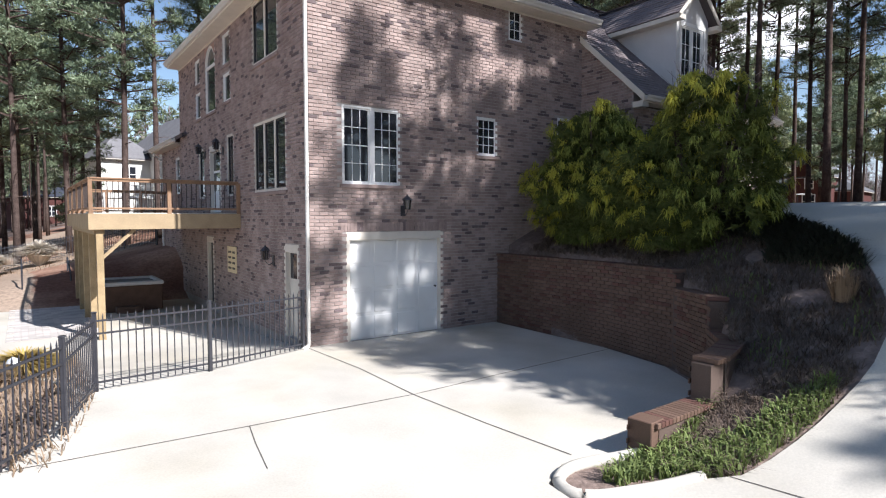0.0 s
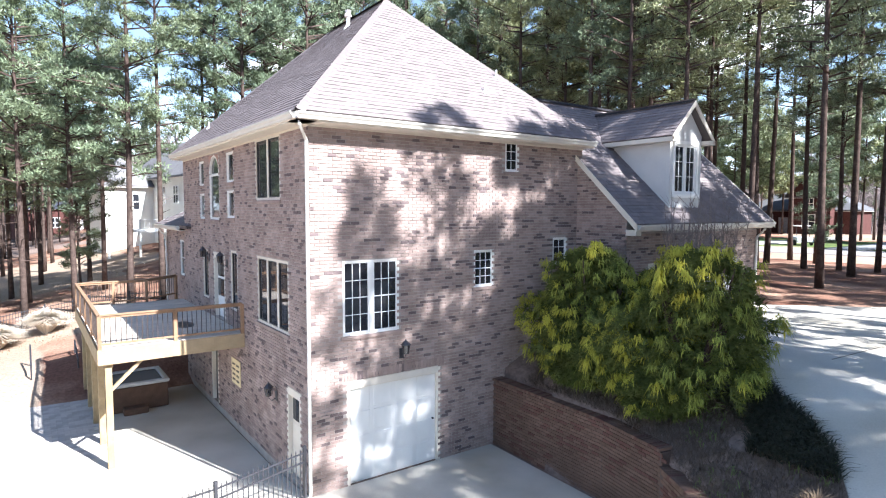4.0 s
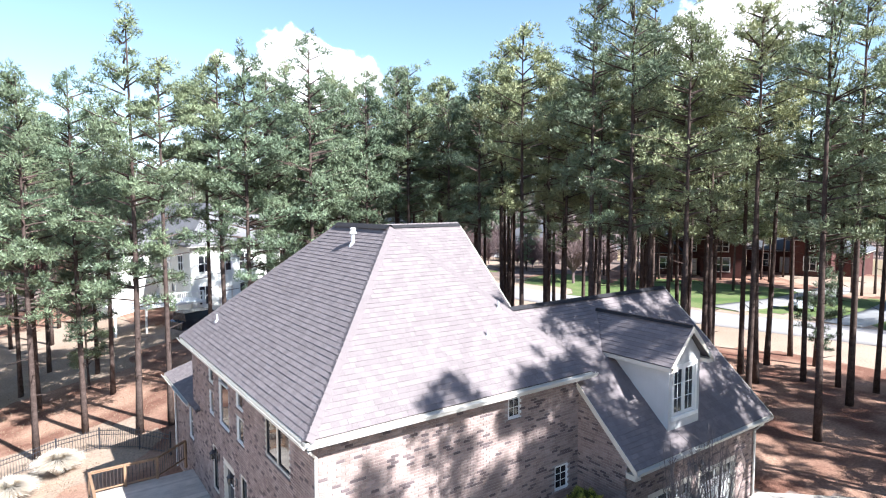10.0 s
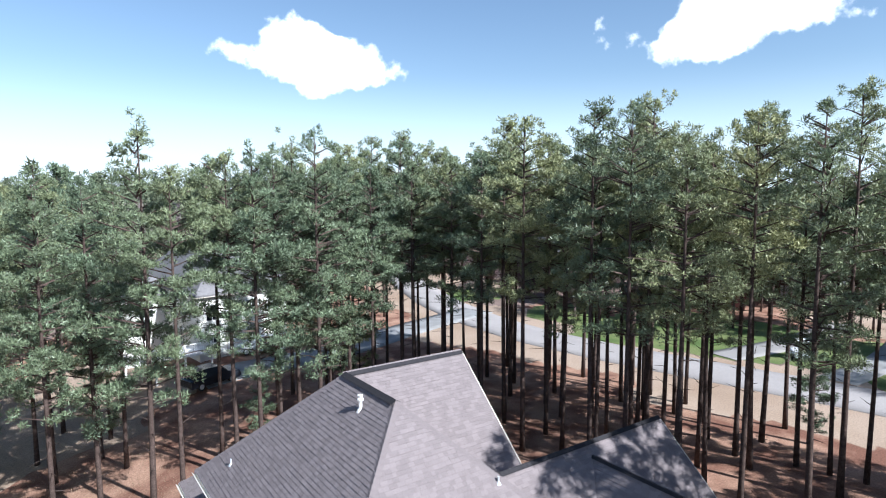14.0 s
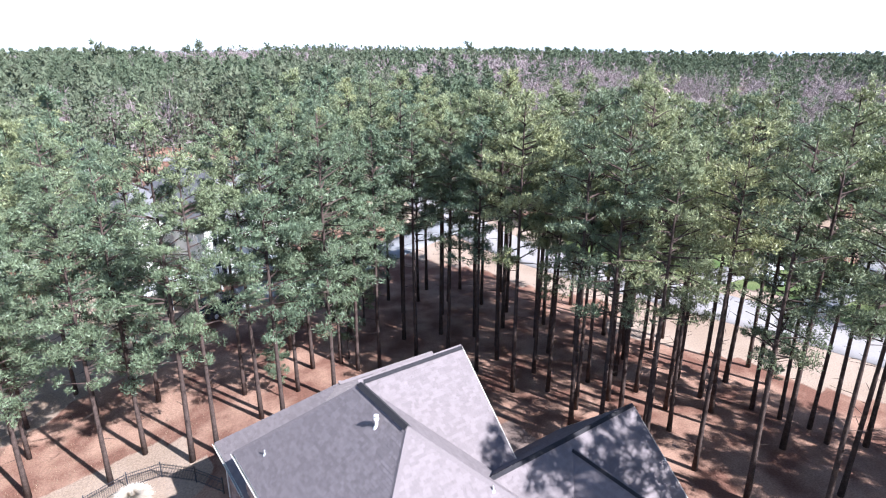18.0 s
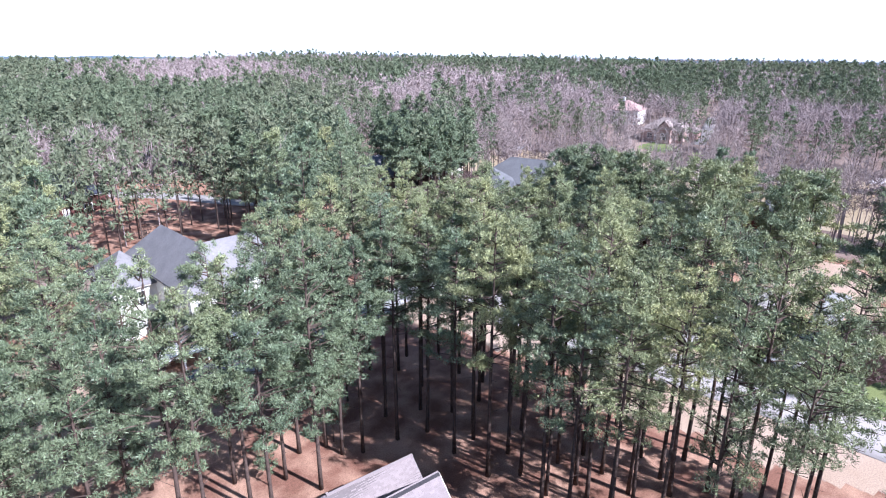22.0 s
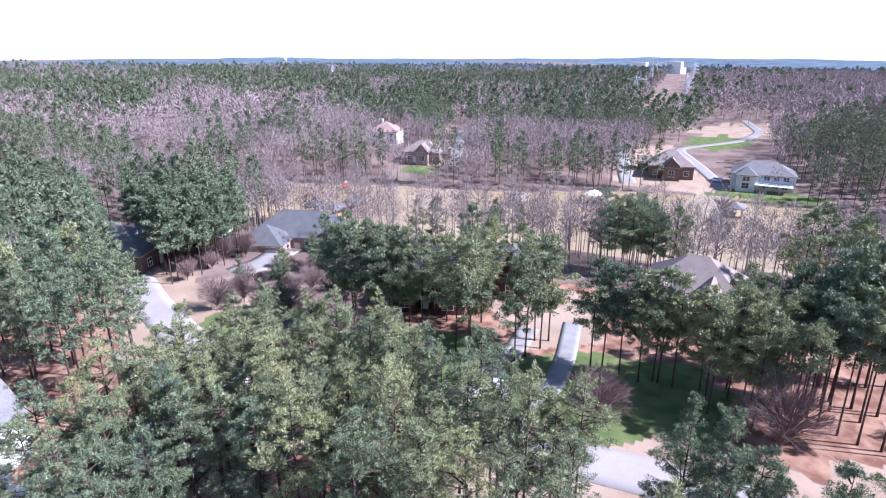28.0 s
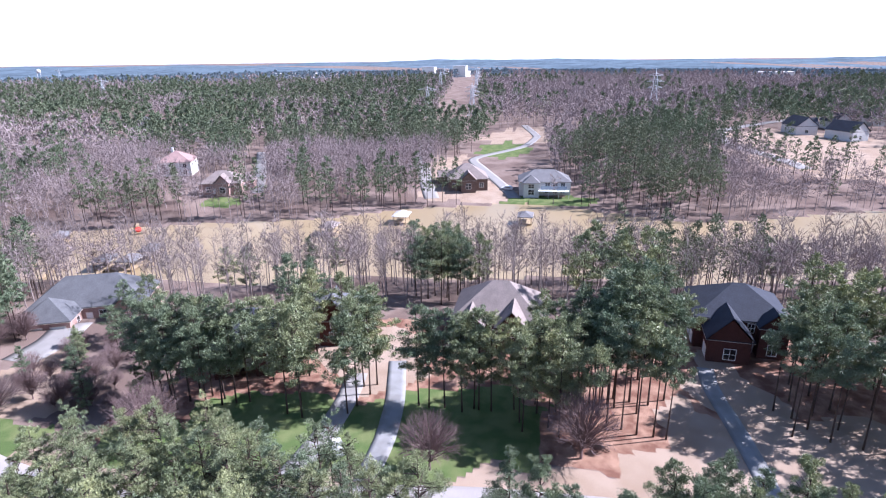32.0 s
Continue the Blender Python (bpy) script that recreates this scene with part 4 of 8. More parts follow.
# windows
white = M_WHITE
window(front_m, *front_open[1][:2], *front_open[1][2:], 2, 3, 4, white, "white double casement window with divided panes and brick sill")
window(front_m, *front_open[2][:2], *front_open[2][2:], 1, 3, 4, white, "small white divided-pane window")
window(front_m, *front_open[3][:2], *front_open[3][2:], 1, 2, 3, white, "small white window under the eave")
window(front_m, *front_open[4][:2], *front_open[4][2:], 1, 2, 3, white, "small white window beside the shrubs")
window(left_m, *left_open[0][:2], *left_open[0][2:], 2, 1, 1, M_DARKFRAME, "tall upper window with two dark panes")
window(left_m, *left_open[1][:2], *left_open[1][2:], 3, 1, 1, M_DARKFRAME, "wide window of three dark panes above the patio", blind=0.35)
window(left_m, *left_open[2][:2], 5.90, 7.32, 1, 1, 1, white, "tall arched stair window, lower light")
window(left_m, *left_open[3][:2], *left_open[3][2:], 1, 1, 1, white, "small side light", blind=0.7)
window(left_m, *left_open[4][:2], *left_open[4][2:], 1, 1, 1, white, "small upper side light")
window(left_m, *left_open[5][:2], *left_open[5][2:], 1, 1, 1, white, "small side light")
window(left_m, *left_open[6][:2], *left_open[6][2:], 1, 1, 1, white, "small upper side light")
window(left_m, *left_open[8][:2], *left_open[8][2:], 1, 1, 1, M_DARKFRAME, "narrow dark window beside the deck door")
window(left_m, *left_open[9][:2], *left_open[9][2:], 1, 1, 1, M_DARKFRAME, "narrow dark window beside the deck door")
window(rear_m, 2.6, 3.3, 3.6, 5.0, 1, 1, 2, white, "narrow window in the rear block")

# arched head over the stair window
arch = obj("window_arch", None, None, None, "half-round fanlight with a white rim over the stair window", "window", "structure")
am = left_m @ pose((left_open[2][0] + left_open[2][1]) / 2, 0, 7.34)
rim, pane, fill = Soup(), Soup(), Soup()
R = 0.555
N = 14
for i in range(N):
    a0, a1 = math.pi * i / N, math.pi * (i + 1) / N
    q = [(R * math.cos(a0), R * math.sin(a0)), (R * math.cos(a1), R * math.sin(a1)), ((R - 0.06) * math.cos(a1), (R - 0.06) * math.sin(a1)), ((R - 0.06) * math.cos(a0), (R - 0.06) * math.sin(a0))]
    rim.add([(x, 0.0, z) for x, z in q] + [(x, 0.1, z) for x, z in q], [(0, 1, 2, 3), (7, 6, 5, 4), (0, 4, 5, 1), (2, 6, 7, 3)])
    pane.add([(0, 0.06, 0), ((R - 0.05) * math.cos(a0), 0.06, (R - 0.05) * math.sin(a0)), ((R - 0.05) * math.cos(a1), 0.06, (R - 0.05) * math.sin(a1))], [(0, 1, 2)])
    fill.add([(R * math.cos(a0), -0.012, R * math.sin(a0)), (R * math.cos(a1), -0.012, R * math.sin(a1)), (0.58 * (1 if a1 <= math.pi / 2 + 0.01 else -1), -0.012, 0.565), ], [(0, 1, 2)])
part("rim", rim.moved(am).mesh("rim", M_WHITE), arch); part("pane", pane.moved(am).mesh("pane", M_GLASS), arch); part("arch_brick", fill.moved(am).mesh("arch_brick", M_PINKBRICK), arch)


def panel_door(name, wall_m, u0, u1, z0, z1, panels_x, rows, label, mat=None, glass_rows=0, recess=0.10, category="door", casing=True):
    """A door of raised panels in its casing; glass_rows: upper rows glazed."""
    mat = mat or M_WHITE
    d = obj(name, None, None, None, label, category, "structure")
    m = wall_m @ pose(u0, 0, z0)
    W, H = u1 - u0, z1 - z0
    c = 0.09 if casing else 0.02
    if casing:
        part("casing", Soup().bevelled(0.002, -0.008, 0, c, recess + 0.06, H, 0.006).bevelled(W - c, -0.008, 0, W - 0.002, recess + 0.06, H, 0.006).bevelled(c, -0.01, H - c * 2, W - c, recess + 0.06, H - 0.002, 0.006).moved(m).mesh("casing", M_TRIM), d)
    leaf = part("leaf", Soup().box(c, recess, 0.01, W - c, recess + 0.045, H - c * 2).moved(m).mesh("leaf", mat), d)
    w, h = (W - 2 * c) / panels_x, (H - 2 * c) / rows
    for j in range(rows):
        for i in range(panels_x):
            x, z = c + i * w + 0.05, 0.01 + j * h + 0.035
            glazed = j >= rows - glass_rows
            part("pane" if glazed else "door_panel", Soup().bevelled(x, recess - 0.014, z, x + w - 0.1, recess + 0.004, z + h - 0.07, 0.010).moved(m).mesh("door_panel", M_GLASS if glazed else mat), leaf)
    part("handle", Soup().tube([(W - c - 0.09, recess - 0.05, H * 0.45), (W - c - 0.09, recess + 0.01, H * 0.45)], [0.025, 0.018], 8).moved(m).mesh("handle", M_DARKFRAME), d)
    return d


panel_door("door_1", front_m, *front_open[0][:2], 0.0, 2.40, 4, 4, "white panelled basement garage door in cream trim", M_WHITE, category="garage door")
panel_door("door_2", left_m, *left_open[10][:2], 0.02, 2.12, 1, 3, "cream basement door with a glass upper half", M_TRIM, 1)
panel_door("door_3", left_m, *left_open[7][:2], 2.85, 4.88, 1, 3, "white glazed door to the deck", M_WHITE, 2)
panel_door("door_4", left_m, *left_open[11][:2], 0.02, 2.10, 1, 2, "dark door under the deck", M_DARKFRAME, 1)
panel_door("door_5", wing_m, *wing_open[0][:2], 2.95, 4.75, 4, 4, "white panelled garage door with small top lights", M_WHITE, 1, category="garage door")
panel_door("door_6", wing_m, *wing_open[1][:2], 2.95, 4.75, 4, 4, "white panelled garage door with small top lights", M_WHITE, 1, category="garage door")

# dormer on the wing
dormer = thing("dormer", "pale stucco gable dormer with a double window on the garage roof", "dormer")
DX0, DX1, DY = 10.28, 11.86, -1.62
DZ = 8.45
def wing_z(y):
    return 5.86 + (y + 2.1) * 0.913
yb = (DZ - 5.86) / 0.913 - 2.1
for x in (DX0, DX1 - 0.1):
    cheek = Soup()
    yc = DY + 0.102
    cheek.add([(x, yc, wing_z(yc) - 0.1), (x + 0.1, yc, wing_z(yc) - 0.1), (x + 0.1, yc, DZ), (x, yc, DZ), (x, yb, DZ), (x + 0.1, yb, DZ)], [(0, 1, 2, 3), (0, 3, 4), (1, 5, 2), (3, 2, 5, 4)])
    part("cheek_wall", cheek.mesh("cheek_wall", M_STUCCO), dormer)
PK = 9.4
MX = (DX0 + DX1) / 2
face = Soup()
wx0, wx1, wz0, wz1 = 10.52, 11.62, 6.72, 8.15
for a, b, c, d in ((DX0, wx0, wing_z(DY) - 0.05, DZ), (wx1, DX1, wing_z(DY) - 0.05, DZ), (wx0, wx1, wing_z(DY) - 0.05, wz0), (wx0, wx1, wz1, DZ)):
    face.box(a, DY, c, b, DY + 0.1, d)
face.add([(DX0, DY, DZ), (DX1, DY, DZ), (MX, DY, PK - 0.1), (DX0, DY + 0.1, DZ), (DX1, DY + 0.1, DZ), (MX, DY + 0.1, PK - 0.1)], [(0, 1, 2), (5, 4, 3), (0, 2, 5, 3), (1, 4, 5, 2)])
part("front_wall", face.mesh("front_wall", M_STUCCO), dormer)
dr = part("dormer_roof", Soup().box(MX - 0.05, DY, PK - 0.25, MX + 0.05, 0.8, PK - 0.15).mesh("dormer_roof", M_ROOFBASE), dormer)
yr = (PK - 5.86) / 0.913 - 2.1
ye = (DZ - 0.12 - 5.86) / 0.913 - 2.1
roof_plane(dr, "dormer_slope", [(DX0 - 0.3, DY - 0.25, DZ - 0.12), (DX0 - 0.3, ye, DZ - 0.12), (MX, yr, PK), (MX, DY - 0.25, PK)], (1, 0, 1), 0.06, seed=21)
roof_plane(dr, "dormer_slope", [(DX1 + 0.3, DY - 0.25, DZ - 0.12), (MX, DY - 0.25, PK), (MX, yr, PK), (DX1 + 0.3, ye, DZ - 0.12)], (-1, 0, 1), 0.06, seed=22)
caps(dr, "ridge_cap", (MX, DY - 0.25, PK + 0.01), (MX, yr, PK + 0.01), M_CAP, 0.12, 0.03)
for s1 in (-1, 1):
    tr = Soup()
    e = Vector((MX + s1 * (DX1 - MX + 0.3), DY - 0.27, DZ - 0.14)); k = Vector((MX, DY - 0.27, PK))
    tr.add([e, k, k - Vector((0, 0, 0.17)), e - Vector((0, 0, 0.12)), e + Vector((0, 0.04, 0)), k + Vector((0, 0.04, 0)), k - Vector((0, -0.04, 0.17)), e - Vector((0, -0.04, 0.12))], [(0, 1, 2, 3), (7, 6, 5, 4), (3, 2, 6, 7), (0, 4, 5, 1)])
    tr.box(min(e.x, e.x - s1 * 0.3), DY - 0.27, DZ - 0.27, max(e.x, e.x - s1 * 0.3), ye, DZ - 0.15)
    part("bargeboard", tr.mesh("bargeboard", M_TRIM), dormer)
part("casing", Soup().box(wx0 - 0.09, DY - 0.02, wz0 - 0.12, wx0, DY, wz1 + 0.1).box(wx1, DY - 0.02, wz0 - 0.12, wx1 + 0.09, DY, wz1 + 0.1).box(wx0, DY - 0.02, wz1, wx1, DY, wz1 + 0.1).bevelled(wx0 - 0.12, DY - 0.06, wz0 - 0.13, wx1 + 0.12, DY - 0.003, wz0 - 0.01, 0.008).mesh("casing", M_WHITE), dormer)
dm = frame_matrix((0, DY, 0), (1, 0, 0), (0, -1, 0))
window(dm, wx0, wx1, wz0, wz1, 2, 2, 3, M_WHITE, "white double window in the dormer", sill=False)

# roof vents
vent = thing("flue_vent", "white capped flue pipe on the roof slope", "vent pipe", (3.45, 5.05, 11.7))
part("pipe", Soup().tube([(0, 0, 0), (0, 0, 0.42)], [0.06, 0.06], 10).mesh("pipe", M_WHITE), vent)
part("collar", Soup().tube([(0, 0, 0.02), (0, 0, 0.10), (0, 0, 0.16)], [0.15, 0.11, 0.065], 10).mesh("collar", M_WHITE), vent)
part("rain_cap", Soup().tube([(0, 0, 0.42), (0, 0, 0.47), (0, 0, 0.52), (0, 0, 0.60), (0, 0, 0.62)], [0.11, 0.11, 0.07, 0.10, 0.03], 10).mesh("rain_cap", M_WHITE), vent)
for x, y in ((5.35, 0.75), (6.25, 1.35), (0.42, 9.6)):
    z = 8.2 + (y + 0.42) * 1.007 if x > 1 else 8.2 + (x + 0.42) * 0.94
    s = thing("plumbing_vent", "small grey plumbing vent stub on the shingles", "vent pipe", (x, y, z), group="roof stubs")
    part("stub", Soup().tube([(0, 0, -0.1), (0, 0, 0.22)], [0.03, 0.03], 8).mesh("stub", M_STEEL), s)
    part("flashing", Soup().tube([(0, 0, -0.04), (0, 0, 0.06)], [0.10, 0.035], 8).mesh("flashing", M_STEEL), s)

# ---- pines, bare trees ----
TREES = np.random.RandomState(11)


def tufts(centres, outward, size, count, rs, width=0.2, up=0.35, loose=1.0, shoot=0.0):
    """Sprays of narrow leaf triangles round each centre; shoot draws them out into upright brushes."""
    n = len(centres)
    d = rs.normal(size=(n, count, 3))
    d /= np.linalg.norm(d, axis=2, keepdims=True)
    axis = outward * 0.75 + np.array([0, 0, up])
    d = d * loose + axis[:, None, :]
    d /= np.linalg.norm(d, axis=2, keepdims=True)
    s = size[:, None, None] * rs.uniform(0.75, 1.25, (n, count, 1))
    side = np.cross(d, rs.normal(size=(n, count, 3)))
    side /= np.linalg.norm(side, axis=2, keepdims=True) + 1e-9
    axis = axis / np.linalg.norm(axis, axis=1, keepdims=True)
    c = centres[:, None, :] + axis[:, None, :] * rs.uniform(-shoot, shoot, (n, count, 1)) * size[:, None, None]
    a = c + d * s * 0.05 + side * s * width
    b = c + d * s * 0.05 - side * s * width
    t = c + d * s
    v = np.stack([a, b, t], 2).reshape(-1, 3)
    return v, np.arange(len(v)).reshape(-1, 3)


def puffs(centres, radius, per, size, width, rs, flat=0.7):
    """Needle clumps: narrow triangles laid like ruffled scales over small ellipsoids, tips outwards and up."""
    n = len(centres)
    u = rs.normal(size=(n, per, 3)) + np.array([0, 0, 0.35])
    u /= np.linalg.norm(u, axis=2, keepdims=True)
    p = centres[:, None, :] + u * np.array([1, 1, flat]) * radius[:, None, None] * rs.uniform(0.5, 1.0, (n, per, 1))
    tan = np.cross(u, rs.normal(size=(n, per, 3)))
    tan /= np.linalg.norm(tan, axis=2, keepdims=True) + 1e-9
    d = u * 0.62 + tan * 0.62 + np.array([0, 0, 0.34])
    d /= np.linalg.norm(d, axis=2, keepdims=True)
    side = np.cross(d, u) + 0.3 * rs.normal(size=(n, per, 3))
    side /= np.linalg.norm(side, axis=2, keepdims=True) + 1e-9
    ln = size * rs.uniform(0.65, 1.3, (n, per, 1))
    a, b, t = p - d * ln * 0.3 + side * ln * width, p - d * ln * 0.3 - side * ln * width, p + d * ln * 0.7
    v = np.stack([a, b, t], 2).reshape(-1, 3)
    return v, np.arange(len(v)).reshape(-1, 3)


def pine_crown(rs, height, bare, reach, n_puffs, per, size, width=0.1, puff=0.55):
    """Crown of a loblolly pine: whorls of limbs that carry needle clumps on their outer halves."""
    limbs = []
    z = bare
    while z < height - 0.25:
        k = (z - bare) / (height - bare)
        prof = (0.6 + 0.4 * min(1, k / 0.28)) * max(0.0, 1 - max(0, (k - 0.24) / 0.79) ** 1.65) + 0.05
        for _ in range(rs.randint(2, 5)):
            a = rs.uniform(0, 2 * math.pi)
            length = reach * prof * rs.uniform(0.5, 1.15)
            limbs.append((z + rs.uniform(-0.3, 0.3), a, length, rs.uniform(-0.12, 0.3) + 0.55 * k))
        z += rs.uniform(0.4, 0.75)
    table = np.array(limbs)
    weights = table[:, 2] ** 1.2 + 0.35
    pick = rs.choice(len(limbs), n_puffs, p=weights / weights.sum())
    own = table[pick]
    f = np.sqrt(rs.uniform(0.12, 1.0, n_puffs))
    r = own[:, 2] * f
    ang = own[:, 1] + rs.normal(0, 0.2, n_puffs)
    hz = own[:, 0] + r * own[:, 3] * 0.6 + rs.normal(0, 0.14, n_puffs)
    c = np.stack([np.cos(ang) * r, np.sin(ang) * r, hz], 1)
    v, fidx = puffs(c, puff * rs.uniform(0.6, 1.25, n_puffs), per, size, width, rs)
    # upright leader shoots at the very top
    q = rs.normal(size=(7, 3)) * np.array([0.42, 0.42, 0.45]) + np.array([0, 0, height - 0.7])
    v2, f2 = puffs(q, np.full(7, puff * 0.55), per, size, width, rs, 1.3)
    return limbs, np.concatenate([v, v2]), np.concatenate([fidx, f2 + len(v)])


def pine_template(seed, height, bare, reach, n_puffs, per, size, sides=7, width=0.1, puff=0.55):
    rs = np.random.RandomState(seed)
    limbs, v, f = pine_crown(rs, height, bare, reach, n_puffs, per, size, width, puff)
    trunk = Soup()
    k = 9
    bend = rs.uniform(-0.25, 0.25, 2)
    pts = [(bend[0] * math.sin(2.2 * i / k), bend[1] * math.sin(1.7 * i / k + 0.4) - bend[1] * math.sin(0.4), height * 0.985 * i / k) for i in range(k + 1)]
    r0 = 0.0070 * height
    trunk.tube(pts, [r0 * (1.25 if i == 0 else 1.0) * (1 - 0.93 * (i / k) ** 1.3) + 0.012 for i in range(k + 1)], sides)
    branch = Soup()
    for (z, a, length, lift) in limbs[:: (1 if sides > 5 else 3)]:
        if length > 0.6:
            branch.tube([(0, 0, z - 0.2), (math.cos(a) * length * 0.5, math.sin(a) * length * 0.5, z + 0.2 * length * lift), (math.cos(a) * length * 0.95, math.sin(a) * length * 0.95, z + 0.6 * length * lift)], [0.055, 0.035, 0.012], 3, False)
    zz = bare - 0.5
    while zz > bare * 0.4 and sides > 5:
        a = rs.uniform(0, 6.28); ln = rs.uniform(0.3, 1.3)
        branch.tube([(0, 0, zz), (math.cos(a) * ln, math.sin(a) * ln, zz + rs.uniform(-0.2, 0.25))], [0.028, 0.008], 3, False)
        zz -= rs.uniform(0.4, 1.1)
    return trunk.mesh("trunk", M_BARK, True), branch.mesh("branchwork", M_BARK), mesh_np("crown", v, f, M_NEEDLE)


PINE_HI = [pine_template(100 + i, 19.0 + 0.5 * i, 8.6 + 0.9 * (2 * i % 5), 2.95 + 0.25 * (i % 2), 285, 50, 0.20, 8, 0.15, 0.38) for i in range(5)]
PINE_THIN = [pine_template(130 + i, 19.6 + 0.5 * i, 8.2 + 1.2 * (2 * i % 5), 3.0 + 0.2 * (i % 2), 225, 50, 0.20, 8, 0.14, 0.40) for i in range(5)]
PINE_EDGE = [pine_template(150 + i, 18.4 + 0.5 * i, 5.6 + 1.0 * (i % 3), 2.9 + 0.25 * (i % 2), 350, 50, 0.20, 8, 0.15, 0.40) for i in range(5)]
PINE_FULL = [pine_template(160 + i, 18.4 + 0.5 * i, 6.6 + 1.0 * (i % 3), 2.9 + 0.25 * (i % 2), 450, 60, 0.20, 8, 0.15, 0.40) for i in range(5)]
PINE_LOW = pine_template(190, 19.0, 6.0, 2.3, 190, 40, 0.30, 8, 0.13, 0.42)
PINE_SHADE = [pine_template(170 + i, 19.0 + 0.6 * i, 9.6, 2.3 + 0.5 * i, 115 + 135 * i, 40, 0.30, 8, 0.13, 0.42) for i in range(2)]
PINE_DENSE = pine_template(195, 19.4, 8.6, 2.9, 430, 44, 0.30, 8, 0.14, 0.44)
PINE_HIGH = [pine_template(180 + i, 21.0, 12.2, 2.7, 180, 40, 0.28, 8, 0.13, 0.40) for i in range(2)]
PINE_MID = [pine_template(200 + i, 18.5 + 0.7 * i, 8.0 + 0.9 * (i % 3), 3.2, 190, 32, 0.34, 5, 0.17, 0.48) for i in range(5)]
PINE_ROAD = [pine_template(250 + i, 16.0, 5.4 + 0.6 * (i % 3), 3.6, 270, 34, 0.32, 5, 0.17, 0.54) for i in range(5)]
PINE_STEM = [pine_template(270 + i, 16.0, 8.8 + 0.6 * (i % 3), 3.0, 220, 34, 0.32, 5, 0.17, 0.50) for i in range(5)]
PINE_YOUNG = [pine_template(300 + i, 12.0, 2.4, 2.2, 190, 46, 0.24, 6, 0.14, 0.38) for i in range(2)]


def plant_pine(x, y, kind, scale=1.0, label="tall loblolly pine with a bare trunk and ragged crown"):
    trunk, limbs, crown = kind
    t = obj("pine_tree", None, None, pose(x, y, float(land(x, y)) - 0.05, 0, 0, TREES.uniform(0, 360)) @ Matrix.Diagonal((scale, scale, scale, 1)), label, "tree", group="pines of the wood")
    part("trunk", trunk, t); tagged(part("branchwork", limbs, t), kind="stuff"); part("crown", crown, t)
    return t


NEAR_PINES = [(-9, 30), (-9, 34), (-5, 23.5), (0.8, 21), (-0.6, 21.6), (4, 22), (5, 20.6), (4, 25.5), (7, 23), (9, 25), (11, 24.4), (11.6, 22.8), (13, 22), (17, 25), (20, 24), (22, 22), (24, 24.5), (21, 18), (19, 14), (22, 15),
              (21, 12.6), (25, 16.5), (21, 10), (22.5, 7.6), (31, 14), (26, 9), (32, 10), (29, 6), (24, 5), (28, 4.6), (30.5, 3.2), (31.4, 0), (22, 2), (22, -1), (28, 0), (26, 19), (32, 19.5), (31, 16), (35, 18), (34, 10.5)]
NEAR_PINES += [(30.9, 1.6), (30.7, -1.3), (32.3, -2.8), (35.4, -10), (34.1, -12.8), (33.1, -15.2), (35.4, -18.3), (36.5, -26.9), (37.2, -30.9), (38.5, -34.8), (37.7, -37.8), (33.5, -20.2), (36.2, -23.6), (-2.8, 24.8)]
PINES = [(x, y, "hi") for x, y in NEAR_PINES]


LEFT_OUT = [(34, 10.5), (32.7, 6.9), (35.7, 7.1), (35.2, 4.7), (38.6, -14.5), (39.7, -19.9), (39.4, -25.5), (33.5, -20.2), (35.4, -18.3)]  # pines left out to fit the camera's view towards the road


def scatter(region, spacing, count, ok=lambda x, y: True, seed=1, used=None):
    """Random places in a box (x0, y0, x1, y1), no two nearer than spacing."""
    rs = np.random.RandomState(seed)
    got = list(used or [])
    out = []
    for _ in range(count * 30):
        if len(out) >= count:
            break
        x, y = rs.uniform(region[0], region[2]), rs.uniform(region[1], region[3])
        if ok(x, y) and all((x - p[0]) ** 2 + (y - p[1]) ** 2 > spacing ** 2 for p in got):
            got.append((x, y)); out.append((x, y))
    return out


def off_road(x, y, gap=6.5):
    return abs(x - float(road_x(y))) > gap


def clear_wood(x, y):
    head = math.degrees(math.atan2(x + 5, y + 12))
    if 7 < head < 17.5 and y < 50 or x > 33 and -9 < y < 4 or 76.5 < head < 84.5:
        return False
    return off_road(x, y, 8.5) and not (x < 17.5 and y < 20) and not (x > 15 and y < 0.5 and x < 20) and not (-2 < x < 22 and 38 < y < 75) and not (x > 5 and abs(y - 45 - (x - 20) * 0.2) < 4)


# unseen pines towards the sun, added and thinned to shape the house front's shade
SHADERS = [(6.7, -15.8), (7.9, -14.3), (10.9, -18.2), (12.6, -14.1), (13.8, -17.8), (10.7, -13.6), (15.8, -13.2), (14.3, -11.4), (11.3, -11.8), (18.2, -12.6), (20.8, -10.6), (17.4, -16.4), (22.5, -14.0), (12.0, -22.6), (9.8, -21.6)]
used = list(NEAR_PINES)
for region, n, sp, lod, seed in (((8, 20, 36, 33), 28, 2.6, "hi", 1), ((18, 3, 36, 22), 20, 2.1, "hi", 9), ((22, -8, 37, 8), 5, 3.2, "hi", 2), ((27, -36, 40, -12), 30, 2.8, "hi", 3), ((-26, 22, 2, 44), 20, 4.0, "hi", 4),
                                 ((-40, 44, -2, 80), 34, 4.2, "mid", 5), ((22, 48, 46, 75), 16, 4.2, "mid", 6)):
    for p in scatter(region, sp, n, clear_wood, seed, used):
        used.append(p); PINES.append((*p, lod))
